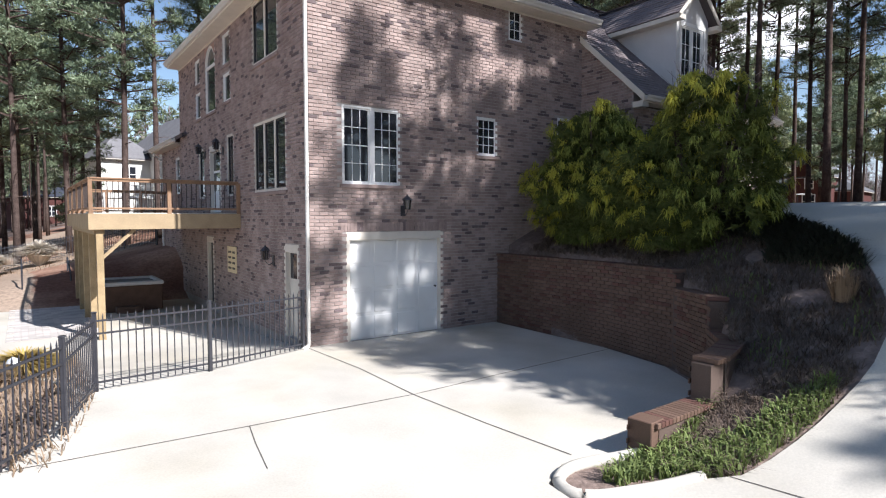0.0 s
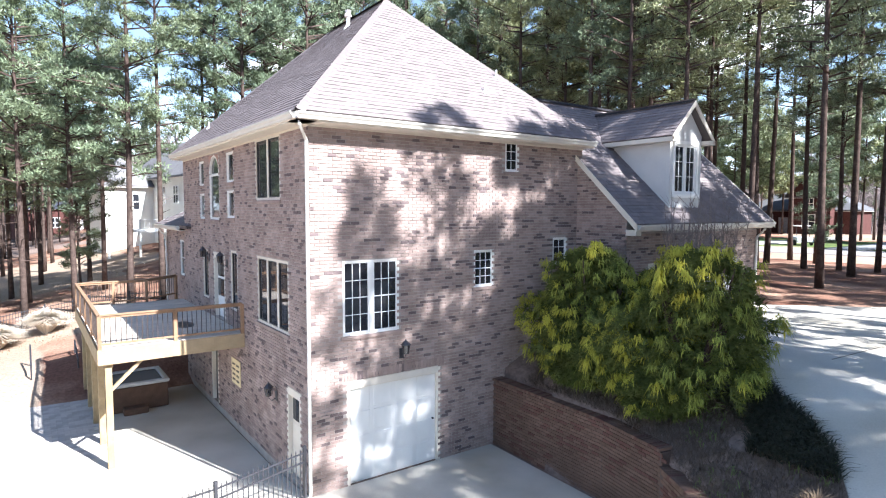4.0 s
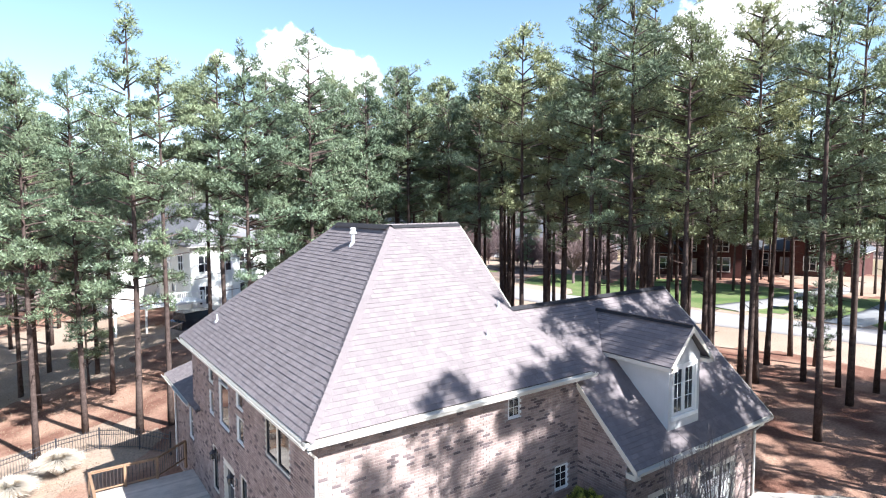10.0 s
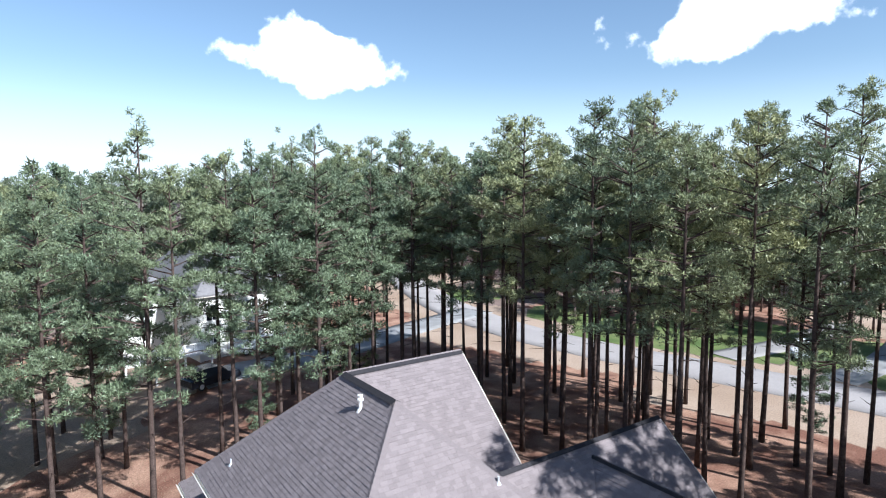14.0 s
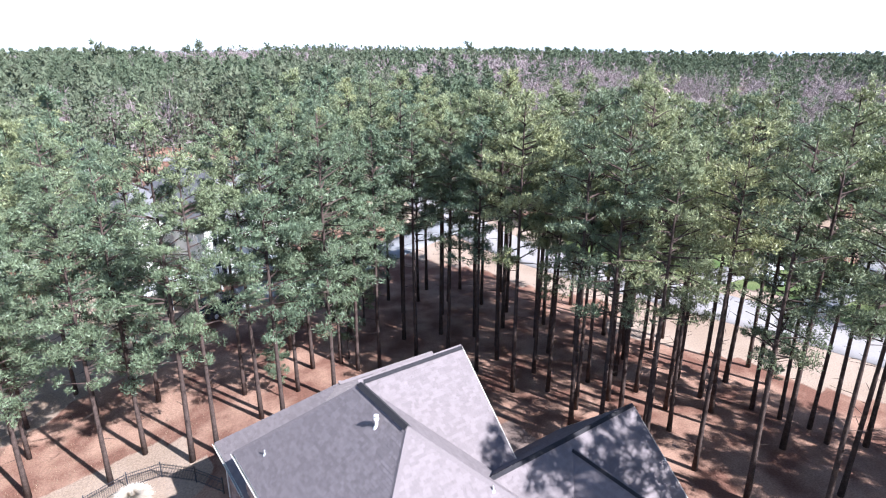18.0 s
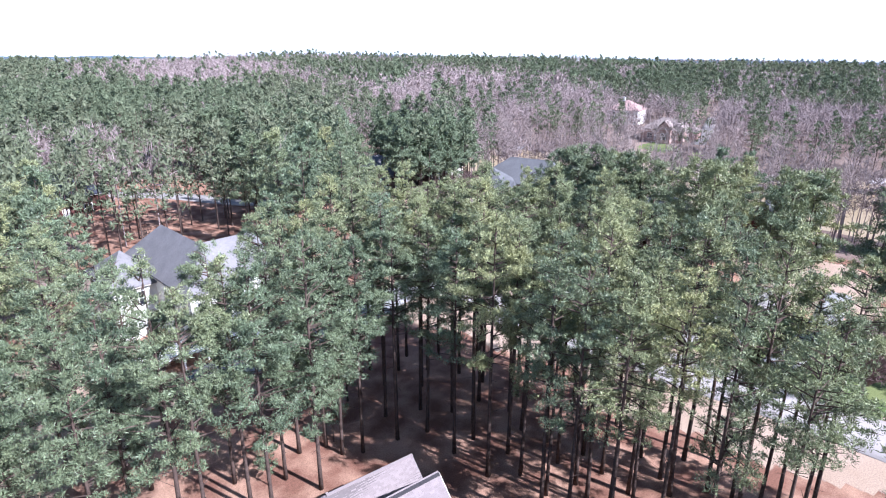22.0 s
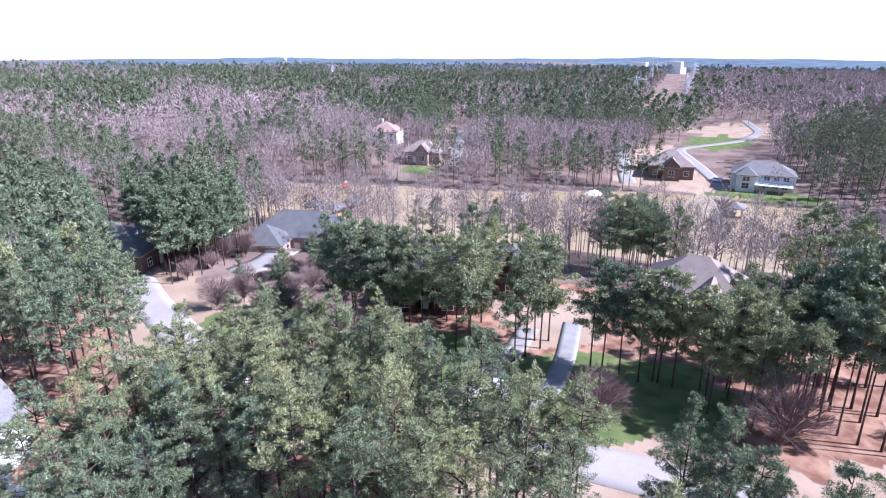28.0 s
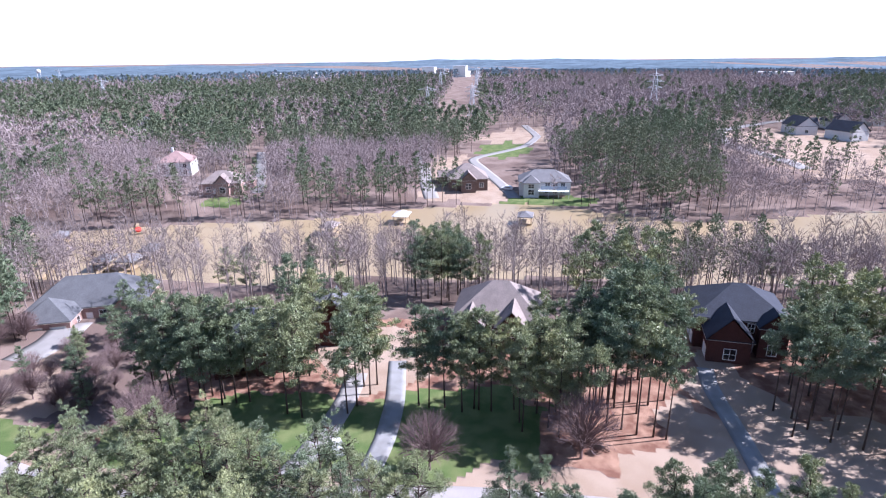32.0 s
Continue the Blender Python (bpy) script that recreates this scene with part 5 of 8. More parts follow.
# across the road: the row along the lawns, each with its height
ROADSIDE = [(62.4, 46.3, 16), (61.7, 44.4, 16.5), (61.3, 42.5, 17.5), (59.8, 40.7, 16.5), (62.1, 40.1, 17.5), (63.5, 39.2, 17), (59.9, 35.9, 17), (64, 37.5, 17), (62, 34.7, 16.5), (63.6, 35.2, 17), (62.9, 32.9, 17.5), (63.5, 31, 16.5), (61.5, 24, 18.2), (61, 21.5, 18), (64, 23, 17.5),
            (63, 15.3, 16), (65.1, 14.6, 17.5), (70.4, 15.2, 17), (68.5, 13.6, 17), (71.3, 13.3, 17), (66.7, 5.5, 16.5), (66.5, 3.9, 16), (66.9, 1.6, 16), (66.2, -1.1, 16.2), (67.3, -2.7, 16), (67.2, -3.4, 16.5), (67.1, -5.3, 16), (67.6, -11.8, 15.8), (71, -15.6, 14.8), (71.6, -17.5, 14.8),
            (71.5, -19.4, 15), (71.2, -20.2, 17), (71.9, -21.2, 18), (71.5, -22, 18.2), (70.9, -22.9, 18), (73.4, -23, 20.8), (65.8, -23.5, 16.5), (66.1, -21.5, 16.5), (72.9, -25.3, 21), (64.9, -25.4, 17), (79.5, -27.3, 20.2), (72.5, -27.9, 19), (64.8, -27.6, 16), (81.2, -30, 19), (64.5, -29.2, 15), (74.2, -30.4, 17), (82.5, -34.1, 14.2),
            (74, -14, 15.5), (70, -11.5, 15), (68.5, -14.5, 15), (76, -18, 17), (77, -22, 19), (80, -24, 20), (69, -18, 16), (78, -12, 15), (113, 14, 17), (115, 10, 18), (112, 9, 17), (116, 13, 17.5), (110, 6, 16), (118, 8, 17), (72, 25, 16), (63, -10, 15), (64.5, -13.5, 15), (62.5, -15, 15.5), (66, -16.5, 16), (65, -9.5, 15), (61.5, -19, 15.5), (68, -8.5, 15), (70, -26, 17), (68, -20.5, 16.5), (108, 10, 17), (106, 14, 16), (114, 17, 18.5), (111, 2, 16), (120, 45, 13), (124, 40, 12), (122, -30, 14), (128, -38, 13), (131, -46, 14), (126, -60, 15), (130, -66, 14), (118, -40, 15), (134, -20, 12), (104, 52, 14), (108, 60, 13),
            (74, -45.5, 16.5), (72.4, -47.4, 17), (70, -48.6, 16), (73.5, -50.4, 17.5), (77, -48.6, 16), (79, -52, 17), (75.5, -53.5, 17), (70.5, -52.6, 16), (67.5, -50.5, 16), (82, -50.2, 16), (68, -46, 15), (66.5, -54, 16),
            (74, 27, 15), (79, 26.5, 16), (83.5, 28.5, 16), (69.5, 30, 15), (86, 34, 16), (70.5, 33, 14), (81, 22, 15)]
used += [p[:2] for p in ROADSIDE]
# unseen pines behind the camera, added to block skylight on the house front
MIDDLE = scatter((-16, -44, 34, -26), 4.5, 26, lambda x, y: x > 2 or y < -30, 41)
for region, n, sp, seed in (((60, -78, 92, -54), 34, 3.0, 14), ((96, -34, 112, -18), 6, 4.0, 16)):
    for p in scatter(region, sp, n, lambda x, y: not (abs(y + 39.5) < 4), seed, used):
        used.append(p); MIDDLE.append(p)
for i, (x, y, lod) in enumerate(PINES[:256]):
    if any(math.hypot(x - a, y - b) < 0.3 for a, b in LEFT_OUT):
        continue
    head = math.degrees(math.atan2(x + 5, y + 12))
    open_side = head < 9.3 or 17 < head < 29 and y < 27.5
    kind = PINE_MID if lod != "hi" else PINE_FULL if y < -5 else PINE_EDGE if open_side else PINE_THIN if head > 50 else PINE_HI
    plant_pine(x, y, kind[i % 5], TREES.uniform(0.92, 1.02) * (0.88 if x > 58 else 1.04 if head < 9.3 else 1.01 if y > 18 and head < 27 else 0.94 if y < 5 and x > 28 else 0.95 if head > 58 and x < 28 else 0.99))
for i, (x, y) in enumerate(SHADERS):
    plant_pine(x, y, PINE_LOW if i == 0 else PINE_HIGH[i % 2] if i in (6, 7, 9, 10) else PINE_DENSE if i == 5 else PINE_SHADE[0 if i < 2 else 1], {3: 0.95, 5: 0.92, 8: 0.85}.get(i, 1.0), "unseen pine added to shade the house and drive")
for i, (x, y, h) in enumerate(ROADSIDE):
    plant_pine(x, y, (PINE_STEM if y < -17 and x < 90 else PINE_ROAD)[i % 5], h / 16.0, "roadside pine with a rounded dense crown")
# the last two stand out of view, added to shade the planting bed
for x, y, s in ((5.8, 23.4, 0.5), (11.8, 24.6, 0.66), (15.5, 29, 0.85), (33, 3.5, 0.62), (-2, 33, 0.8), (5.9, -13.8, 0.75), (10.6, -11.6, 0.62)):
    plant_pine(x, y, PINE_YOUNG[int(x) % 2], s, "younger pine branched low to the ground")


# woods farther off, joined
def pine_low(seed, n, per, size, h=19.0, reach=3.0, bare=8.0, puff=1.0):
    rs = np.random.RandomState(seed)
    _, v, f = pine_crown(rs, h, bare, reach, n, per, size, 0.22, puff)
    return v, f


def stick(h, r, sides=3):
    a = np.arange(sides) * 2 * math.pi / sides
    v = np.concatenate([np.stack([np.cos(a) * r, np.sin(a) * r, np.zeros(sides)], 1), np.stack([np.cos(a) * r * 0.5, np.sin(a) * r * 0.5, np.full(sides, h)], 1)])
    f = []
    for i in range(sides):
        j = (i + 1) % sides
        f += [(i, j, sides + j), (i, sides + j, sides + i)]
    return v, np.array(f)


def arrays(soup):
    tri = []
    for q in soup.f:
        tri += [(q[0], q[i], q[i + 1]) for i in range(1, len(q) - 1)]
    return np.array(soup.v), np.array(tri)


def wood(name, templates, places, mat, label, category="trees", tall=(0.72, 1.15), lean=0.0, seed=5):
    """Many copies of small templates in one mesh."""
    rs = np.random.RandomState(seed)
    vs, fs, off = [], [], 0
    places = np.asarray(places)
    which = rs.randint(0, len(templates), len(places))
    for k, (tv, tf) in enumerate(templates):
        pl = places[which == k]
        m = len(pl)
        if not m:
            continue
        a = rs.uniform(0, 2 * math.pi, m); s = rs.uniform(*tall, m) * (pl[:, 2] if pl.shape[1] > 2 else 1)
        c, sn = np.cos(a), np.sin(a)
        x = (tv[None, :, 0] * c[:, None] - tv[None, :, 1] * sn[:, None]) * s[:, None] + pl[:, 0:1]
        y = (tv[None, :, 0] * sn[:, None] + tv[None, :, 1] * c[:, None]) * s[:, None] + pl[:, 1:2]
        z = tv[None, :, 2] * s[:, None] + land(pl[:, 0], pl[:, 1])[:, None]
        vs.append(np.stack([x, y, z], 2).reshape(-1, 3))
        fs.append((tf[None] + (np.arange(m) * len(tv))[:, None, None]).reshape(-1, 3) + off)
        off += m * len(tv)
    me = mesh_np(name, np.concatenate(vs), np.concatenate(fs), mat)
    return obj(name, me, label=label, category=category, kind="stuff")


NEIGHBOUR = [pine_crown(np.random.RandomState(280 + i), 16.0, 5.6 + 0.6 * (i % 3), 3.5, 190, 22, 0.42, 0.19, 0.54)[1:] for i in range(4)]
def near_house(x, y):
    return math.hypot(x - 86, y - 108) < 8 or math.hypot(x - 62, y - 100) < 6.5 or math.hypot(x - 24, y - 116) < 13 or math.hypot(x - 92, y - 82) < 15 or math.hypot(x - 76, y - 77) < 7


clumps = []
for region, n, sp, seed in (((48, 80, 84, 118), 84, 2.8, 51), ((26, 80, 43, 97), 22, 3.2, 52), ((36, 108, 70, 150), 46, 4.0, 53)):
    clumps += scatter(region, sp, n, lambda x, y: off_road(x, y, 5.0) and not near_house(x, y) and y > 82 + abs(x - 66) * 0.1, seed)
wood("pine_wood", NEIGHBOUR, [(*p, 0.96) for p in clumps], M_NEEDLE, "dense pines round the neighbours' drives", tall=(0.92, 1.14))
wood("pine_trunks", [stick(13, 0.15, 5)], [(*p, 0.96) for p in clumps], M_BARK, "bare brown trunks of the neighbours' pines", tall=(0.92, 1.0))
wood("pine_wood", NEIGHBOUR, MIDDLE, M_NEEDLE, "tall pines past the road, and unseen ones that block skylight", tall=(1.05, 1.2))
wood("pine_trunks", [stick(15, 0.16, 5)], MIDDLE, M_BARK, "bare trunks of pines past the road and of the unseen ones", tall=(0.95, 1.05))

# treeless circles: houses, clearings, and gaps that open the camera's view to lake houses
TREELESS_AT = [(95, -4, 14), (97, -48, 15), (92, 82, 17), (89, 28, 10), (9, 55, 13), (231, 155, 14), (206, 118, 14), (234, 23, 15), (230, -9, 15), (362, 268, 26), (77, 37, 11), (300, -118, 20), (-14, 62, 6), (60, 100, 12), (24, 116, 15), (36, 104, 8), (219, 147, 10), (209, 140, 8), (193, 110, 10), (184, 104, 7)]


def seen(x, y):
    """Within the walk's field of view, with a margin."""
    a = np.degrees(np.arctan2(x + 6, y + 12))
    return (a > -6) & (a < 121)


def open_land(x, y):
    nx, fx = np.interp(y, SHORE_Y, NEAR_X), np.interp(y, FAR_Y, FAR_X)
    bad = (x > nx - 1) & (x < fx + 1) & (y < 200)
    for hx, hy, r in TREELESS_AT:
        bad |= np.hypot(x - hx, y - hy) < r
    bad |= np.hypot((x - 322) / 62, (y + 140) / 48) < 1
    bad |= np.hypot((x - 372) / 38, (y - 8) / 24) < 1
    bad |= np.hypot((x - 268) / 55, (y - 14) / 26) < 1
    bad |= (x > 222) & (x < 275) & (y < -92) & (y > -185) & (np.sin(x * 12.9898 + y * 78.233) > -0.2)
    bad |= (np.abs(y - (48 + 0.13 * (x - 330))) < 15 + (x - 330) * 0.010) & (x > 395) & (x < 1500)
    bad |= np.hypot((x - 224) / 15, (y - 8) / 36) < 1
    bad |= np.abs(x - road_x(y)) < 7
    bad |= np.hypot((x - 320) / 34, (y - 10) / 20) < 1
    bad |= (x > -45) & (x < 118) & (y > -95) & (y < 80)
    bad |= (np.abs(x - 370) < 30) & (np.abs(y - 330) < 45)
    bad |= (np.abs(y - (104 + (x - 205) * 0.48)) < 5) & (x > 195) & (x < 310)
    return ~bad


BARE_LAND = [  # stretches of leafless wood on the plan, with the share of bare trees
    ([(85, 80), (110, 130), (150, 185), (120, 290), (95, 320), (140, 345), (240, 345), (330, 270), (262, 193), (215, 115), (189, 98), (165, 66)], 0.86),
    ([(150, 62), (270, 100), (280, 50), (215, 30)], 0.35),
    ([(20, 385), (120, 335), (190, 420), (355, 930), (150, 1010)], 0.88),
    ([(330, -8), (520, 62), (1300, 70), (1300, -420), (720, -300), (500, -150), (400, -60)], 0.94),
    ([(215, -15), (340, -12), (420, -40), (400, -90), (215, -80)], 0.5),
]


def inside(x, y, poly):
    r = np.zeros(len(x), bool)
    for (x0, y0), (x1, y1) in zip(poly, poly[1:] + poly[:1]):
        if y0 != y1:
            r ^= ((y0 > y) != (y1 > y)) & (x < (x1 - x0) * (y - y0) / (y1 - y0) + x0)
    return r


def is_bare(x, y, rs):
    nx, fx = np.interp(y, SHORE_Y, NEAR_X), np.interp(y, FAR_Y, FAR_X)
    # ragged borders
    qx = x + 14 * np.sin(y / 23.0) + 9 * np.sin(x / 11.0 + 1); qy = y + 14 * np.sin(x / 27.0) + 9 * np.sin(y / 13.0)
    b = np.where(x > fx, 0.3, 0.08) + 0.2 * (np.hypot(x, y) > 330) * (np.sin(x / 71.0 + np.sin(y / 53.0)) * np.sin(y / 67.0 + 2 * np.sin(x / 90.0)) > 0.25)
    b = np.where((x < nx) & (x > nx - 34) & (y < 190), 0.93, b)
    for poly, share in BARE_LAND:
        b = np.where(inside(qx, qy, poly), share, b)
    clump = np.sin(x / 17.0 + 2 * np.sin(y / 31.0)) * np.sin(y / 19.0 + 1.3 * np.sin(x / 23.0))
    b = np.clip(b - 0.5 * (clump > 0.62) + 0.35 * (clump < -0.7), 0, 1)
    # neighbours are mostly of one kind, in patches of many sizes
    g = np.zeros(len(x))
    for k, (span, turn) in enumerate(((95, 0.3), (62, 1.4), (41, 2.3), (27, 0.9))):
        u, w = x * math.cos(turn) + y * math.sin(turn), y * math.cos(turn) - x * math.sin(turn)
        g += np.sin(u / span * 2.2 + 1.3 * np.sin(w / span * 1.1 + k)) * np.cos(w / span * 1.7 + 0.9 * np.sin(u / span * 0.8 + 2 * k))
    g = 1.0 * g / max(float(g.std()), 1e-6) + 0.22 * rs.normal(size=len(x))
    return 1 / (1 + np.exp(-1.7 * g)) < b


rs = np.random.RandomState(21)
LOW = [pine_low(400 + i, 40, 11, 0.75, 17 + i, 3.2, 6.5, 0.95) for i in range(5)]
FAR = [pine_low(500 + i, 13, 8, 1.6, 17 + i, 3.6, 5.0, 1.75) for i in range(4)]
CLUMP = [pine_low(600 + i, 5, 5, 4.5, 18, 7.0, 4.0, 4.0) for i in range(4)]


def twiggy(v, f, seed, n, per, size, h, reach, width):
    """A bare tree with a haze of fine twigs round its limbs."""
    rs2 = np.random.RandomState(seed)
    d = rs2.normal(size=(n, 3)); d /= np.linalg.norm(d, axis=1, keepdims=True)
    r = rs2.uniform(0.35, 1.0, (n, 1))
    c = d * r * np.array([reach, reach, h * 0.33]) + np.array([0, 0, h * 0.66])
    tv, tf = tufts(c, d, np.full(n, size), per, rs2, width, 0.5)
    return np.concatenate([v, tv]), np.concatenate([f, tf + len(v)])


def slim_template(seed, height, n_limbs, sides=4, fork=1):
    """A tall slender leafless tree: one straight stem, short limbs that climb, fine twigs."""
    rs2 = np.random.RandomState(seed)
    s = Soup()
    lean = rs2.normal(0, 0.03, 2)
    at = lambda k: Vector((lean[0] * height * k + 0.12 * math.sin(5 * k + seed), lean[1] * height * k + 0.12 * math.cos(4 * k + seed), height * k))
    r0 = height * 0.0085
    s.tube([at(i / 5) for i in range(6)], [r0 * (1 - 0.85 * i / 5) for i in range(6)], sides, False)
    for i in range(n_limbs):
        k = rs2.uniform(0.34, 0.97)
        a = rs2.uniform(0, 6.28)
        ln = height * rs2.uniform(0.10, 0.26) * (1.15 - 0.7 * k)
        p = at(k); d = Vector((math.cos(a), math.sin(a), rs2.uniform(0.7, 1.5))).normalized()
        q = p + d * ln
        s.tube([p, p + d * ln * 0.5 + Vector((0, 0, -0.05 * ln)), q], [r0 * 0.5 * (1.2 - k), r0 * 0.36, 0.03], 3, False)
        for _ in range(fork):
            u = p.lerp(q, rs2.uniform(0.3, 0.9)); e = (d + Vector(rs2.normal(0, 0.6, 3)) + Vector((0, 0, 0.3))).normalized()
            s.tube([u, u + e * ln * rs2.uniform(0.3, 0.6)], [0.035, 0.014], 3, False)
    return s


BARE_LOW = [twiggy(*arrays(slim_template(700 + i, 15, 4, 3, 0)), 70 + i, 42, 3, 1.5, 14.5, 2.5, 0.05) for i in range(5)]
BARE_FAR = [twiggy(*arrays(slim_template(800 + i, 14, 0, 3, 0)), 80 + i, 18, 3, 2.3, 15, 3.6, 0.10) for i in range(4)]


def ring(r0, r1, spacing):
    """Jittered grid of places between two distances."""
    g = np.arange(-r1, r1, spacing)
    X, Y = np.meshgrid(g, g)
    X = (X + rs.uniform(-0.45, 0.45, X.shape) * spacing).ravel(); Y = (Y + rs.uniform(-0.45, 0.45, Y.shape) * spacing).ravel()
    d = np.hypot(X + 6, Y + 12)
    k = (d >= r0) & (d < r1) & seen(X, Y) & open_land(X, Y)
    return X[k], Y[k]


pine_pl, bare_pl = [], []
X, Y = ring(55, 330, 5.5)
bmask = is_bare(X, Y, rs)
wood("pine_wood", LOW, np.stack([X[~bmask], Y[~bmask]], 1), M_NEEDLE_FAR, "dense green pine wood round the houses")
wood("pine_trunks", [stick(15, 0.17)], np.stack([X[~bmask], Y[~bmask]], 1), M_BARK, "bare brown trunks of the pine wood", tall=(0.72, 1.0))
BX, BY = ring(55, 330, 5.0)
more = is_bare(BX, BY, rs) & (rs.uniform(size=len(BX)) < 0.8)
BX, BY = np.concatenate([X[bmask], BX[more]]), np.concatenate([Y[bmask], BY[more]])
wood("bare_wood", BARE_LOW, np.stack([BX, BY], 1), M_TWIG, "leafless winter wood along the lake")
X, Y = ring(330, 900, 8.0)
bmask = is_bare(X, Y, rs)
wood("pine_wood", FAR, np.stack([X[~bmask], Y[~bmask]], 1), M_NEEDLE_FAR, "far green pine wood")
wood("bare_wood", BARE_FAR, np.stack([X[bmask], Y[bmask]], 1), M_TWIG, "far leafless winter wood", tall=(0.9, 1.3))
X, Y = ring(900, 2400, 24.0)
bmask = is_bare(X, Y, rs)
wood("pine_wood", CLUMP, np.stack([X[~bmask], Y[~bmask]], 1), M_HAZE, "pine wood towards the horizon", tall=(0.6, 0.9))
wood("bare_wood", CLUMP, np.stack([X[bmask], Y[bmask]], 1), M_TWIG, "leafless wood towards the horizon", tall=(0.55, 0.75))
# the last woods under the horizon: one rolling sheet of tree tops, air haze in its colour
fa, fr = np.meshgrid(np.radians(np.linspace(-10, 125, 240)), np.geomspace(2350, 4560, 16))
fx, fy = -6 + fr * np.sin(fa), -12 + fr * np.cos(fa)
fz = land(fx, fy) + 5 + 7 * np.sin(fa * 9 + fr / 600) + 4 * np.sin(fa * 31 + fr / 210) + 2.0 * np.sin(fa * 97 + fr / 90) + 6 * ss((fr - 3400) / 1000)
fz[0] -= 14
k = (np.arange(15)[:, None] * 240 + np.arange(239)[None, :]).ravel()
obj("far_wood", mesh_np("far_wood", np.stack([fx.ravel(), fy.ravel(), fz.ravel()], 1), np.stack([k, k + 1, k + 241, k + 240], 1), M_HAZEFAR, True), label="wooded hills under the horizon, tinted haze blue", category="trees", kind="stuff")

# ---- drive, patio, retaining wall, fence, deck ----
WALL_LINE = [(5.1, 0.0), (5.0, -3.6), (4.65, -5.3), (4.05, -6.3), (3.25, -7.0), (2.3, -7.3), (0.78, -7.35)]


def slab(name, outline, z0, z1, mat, label, category="pavement", fall=0.0):
    me = bpy.data.meshes.new(name)
    bm = bmesh.new()
    top = [bm.verts.new((x, y, z1 - fall * float(ss((y + 0.8) / 3.5)))) for x, y in outline]
    f = bm.faces.new(top)
    g = bmesh.ops.extrude_face_region(bm, geom=[f])
    for v in [e for e in g["geom"] if isinstance(e, bmesh.types.BMVert)]:
        v.co.z = z0
    bmesh.ops.triangulate(bm, faces=[q for q in bm.faces if len(q.verts) > 4])
    bmesh.ops.recalc_face_normals(bm, faces=bm.faces)
    bm.to_mesh(me); bm.free()
    me.materials.append(mat)
    return obj(name, me, label=label, category=category, kind="structure")


court_line = [(0.02, -0.02), (5.0, -0.02), (4.9, -3.6), (4.55, -5.25), (3.95, -6.2), (3.15, -6.9), (2.2, -7.2), (0.75, -7.25), (-0.1, -7.05), (-0.55, -7.3), (-0.62, -7.7), (-0.6, -24), (-16, -24), (-10, -12), (-6.4, -5.4), (-5.35, -4.2), (-4.75, -3.1), (-4.25, -1.2), (-2.3, -0.85)]
slab("pavement_court", court_line, -0.2, 0.03, M_CONCRETE, "sunlit pale concrete parking court with saw-cut joints")
patio_line = [(-0.02, 0.02), (-0.02, 1.0), (-0.02, 2.8), (-0.02, 11.68), (-3.2, 12.0), (-3.4, 16.2), (-6.0, 17.6), (-13, 17.2), (-16, 8), (-10, 4.2), (-6.6, 4.4), (-5.4, 3.4), (-5.15, 2.7), (-4.9, 1.6), (-4.5, 0.4), (-4.15, -1.1), (-2.2, -0.78)]
slab("pavement_patio", patio_line, -0.5, 0.026, M_CONCRETE, "bright concrete patio beside the house", fall=0.25)
TOP_X = [-0.6, 0.33, 0.75, 1.04, 2.1, 3.26, 4.34, 5.2, 5.95, 6.4, 6.9, 7.4, 8.45, 10.8, 11.6, 15.4, 18.4, 22, 27]
TOP_Y = [-7.7, -7.9, -8.3, -8.5, -8.67, -8.8, -8.7, -8.2, -7.7, -7.2, -6.4, -5.8, -4.95, -3.3, -1.8, -1.8, -4.6, -7, -10]
xs = np.arange(-0.6, 27.01, 0.4)
vs, fs = [], []
for x in xs:
    y1 = float(np.interp(x, TOP_X, TOP_Y)); z = 3.0 * float(ss(x / 9.0)) + 0.035; y0 = float(np.interp(x, [-0.6, 3, 8, 12, 27], [-24, -16, -11.5, -9.6, -15]))
    for k in range(9):
        vs.append((x, y1 + (y0 - y1) * k / 8, z))
    vs += [(x, y1, z), (x, y1, z - 0.18)]
for i in range(len(xs) - 1):
    a, b = i * 11, (i + 1) * 11
    for k in range(8):
        fs.append((a + k, a + k + 1, b + k + 1, b + k))
    fs.append((a + 9, b + 9, b + 10, a + 10))
obj("pavement_upper_drive", mesh_of("pavement_upper_drive", vs, fs, M_CONCRETE, True), label="concrete drive climbing to the upper garage, dappled with shade", category="driveway", kind="structure")


def joint(pts, w=0.022, z=0.034):
    s = Soup()
    for a, b in zip(pts, pts[1:]):
        a, b = Vector((*a, 0)), Vector((*b, 0))
        d = (b - a).normalized() * w / 2; n = Vector((-d.y, d.x, 0))
        za = 3.0 * float(ss(a.x / 9.0)) if a.y < -7.6 or a.x > 6 else 0.0
        zb = 3.0 * float(ss(b.x / 9.0)) if b.y < -7.6 or b.x > 6 else 0.0
        s.add([a + n + Vector((0, 0, za + z)), a - n + Vector((0, 0, za + z)), b - n + Vector((0, 0, zb + z)), b + n + Vector((0, 0, zb + z))], [(0, 1, 2, 3)])
    obj("trim_joint", mesh_of("trim_joint", s.v, s.f, M_JOINT), label="dark saw-cut joint in the concrete", category="joint", kind="structure", group="concrete joints")


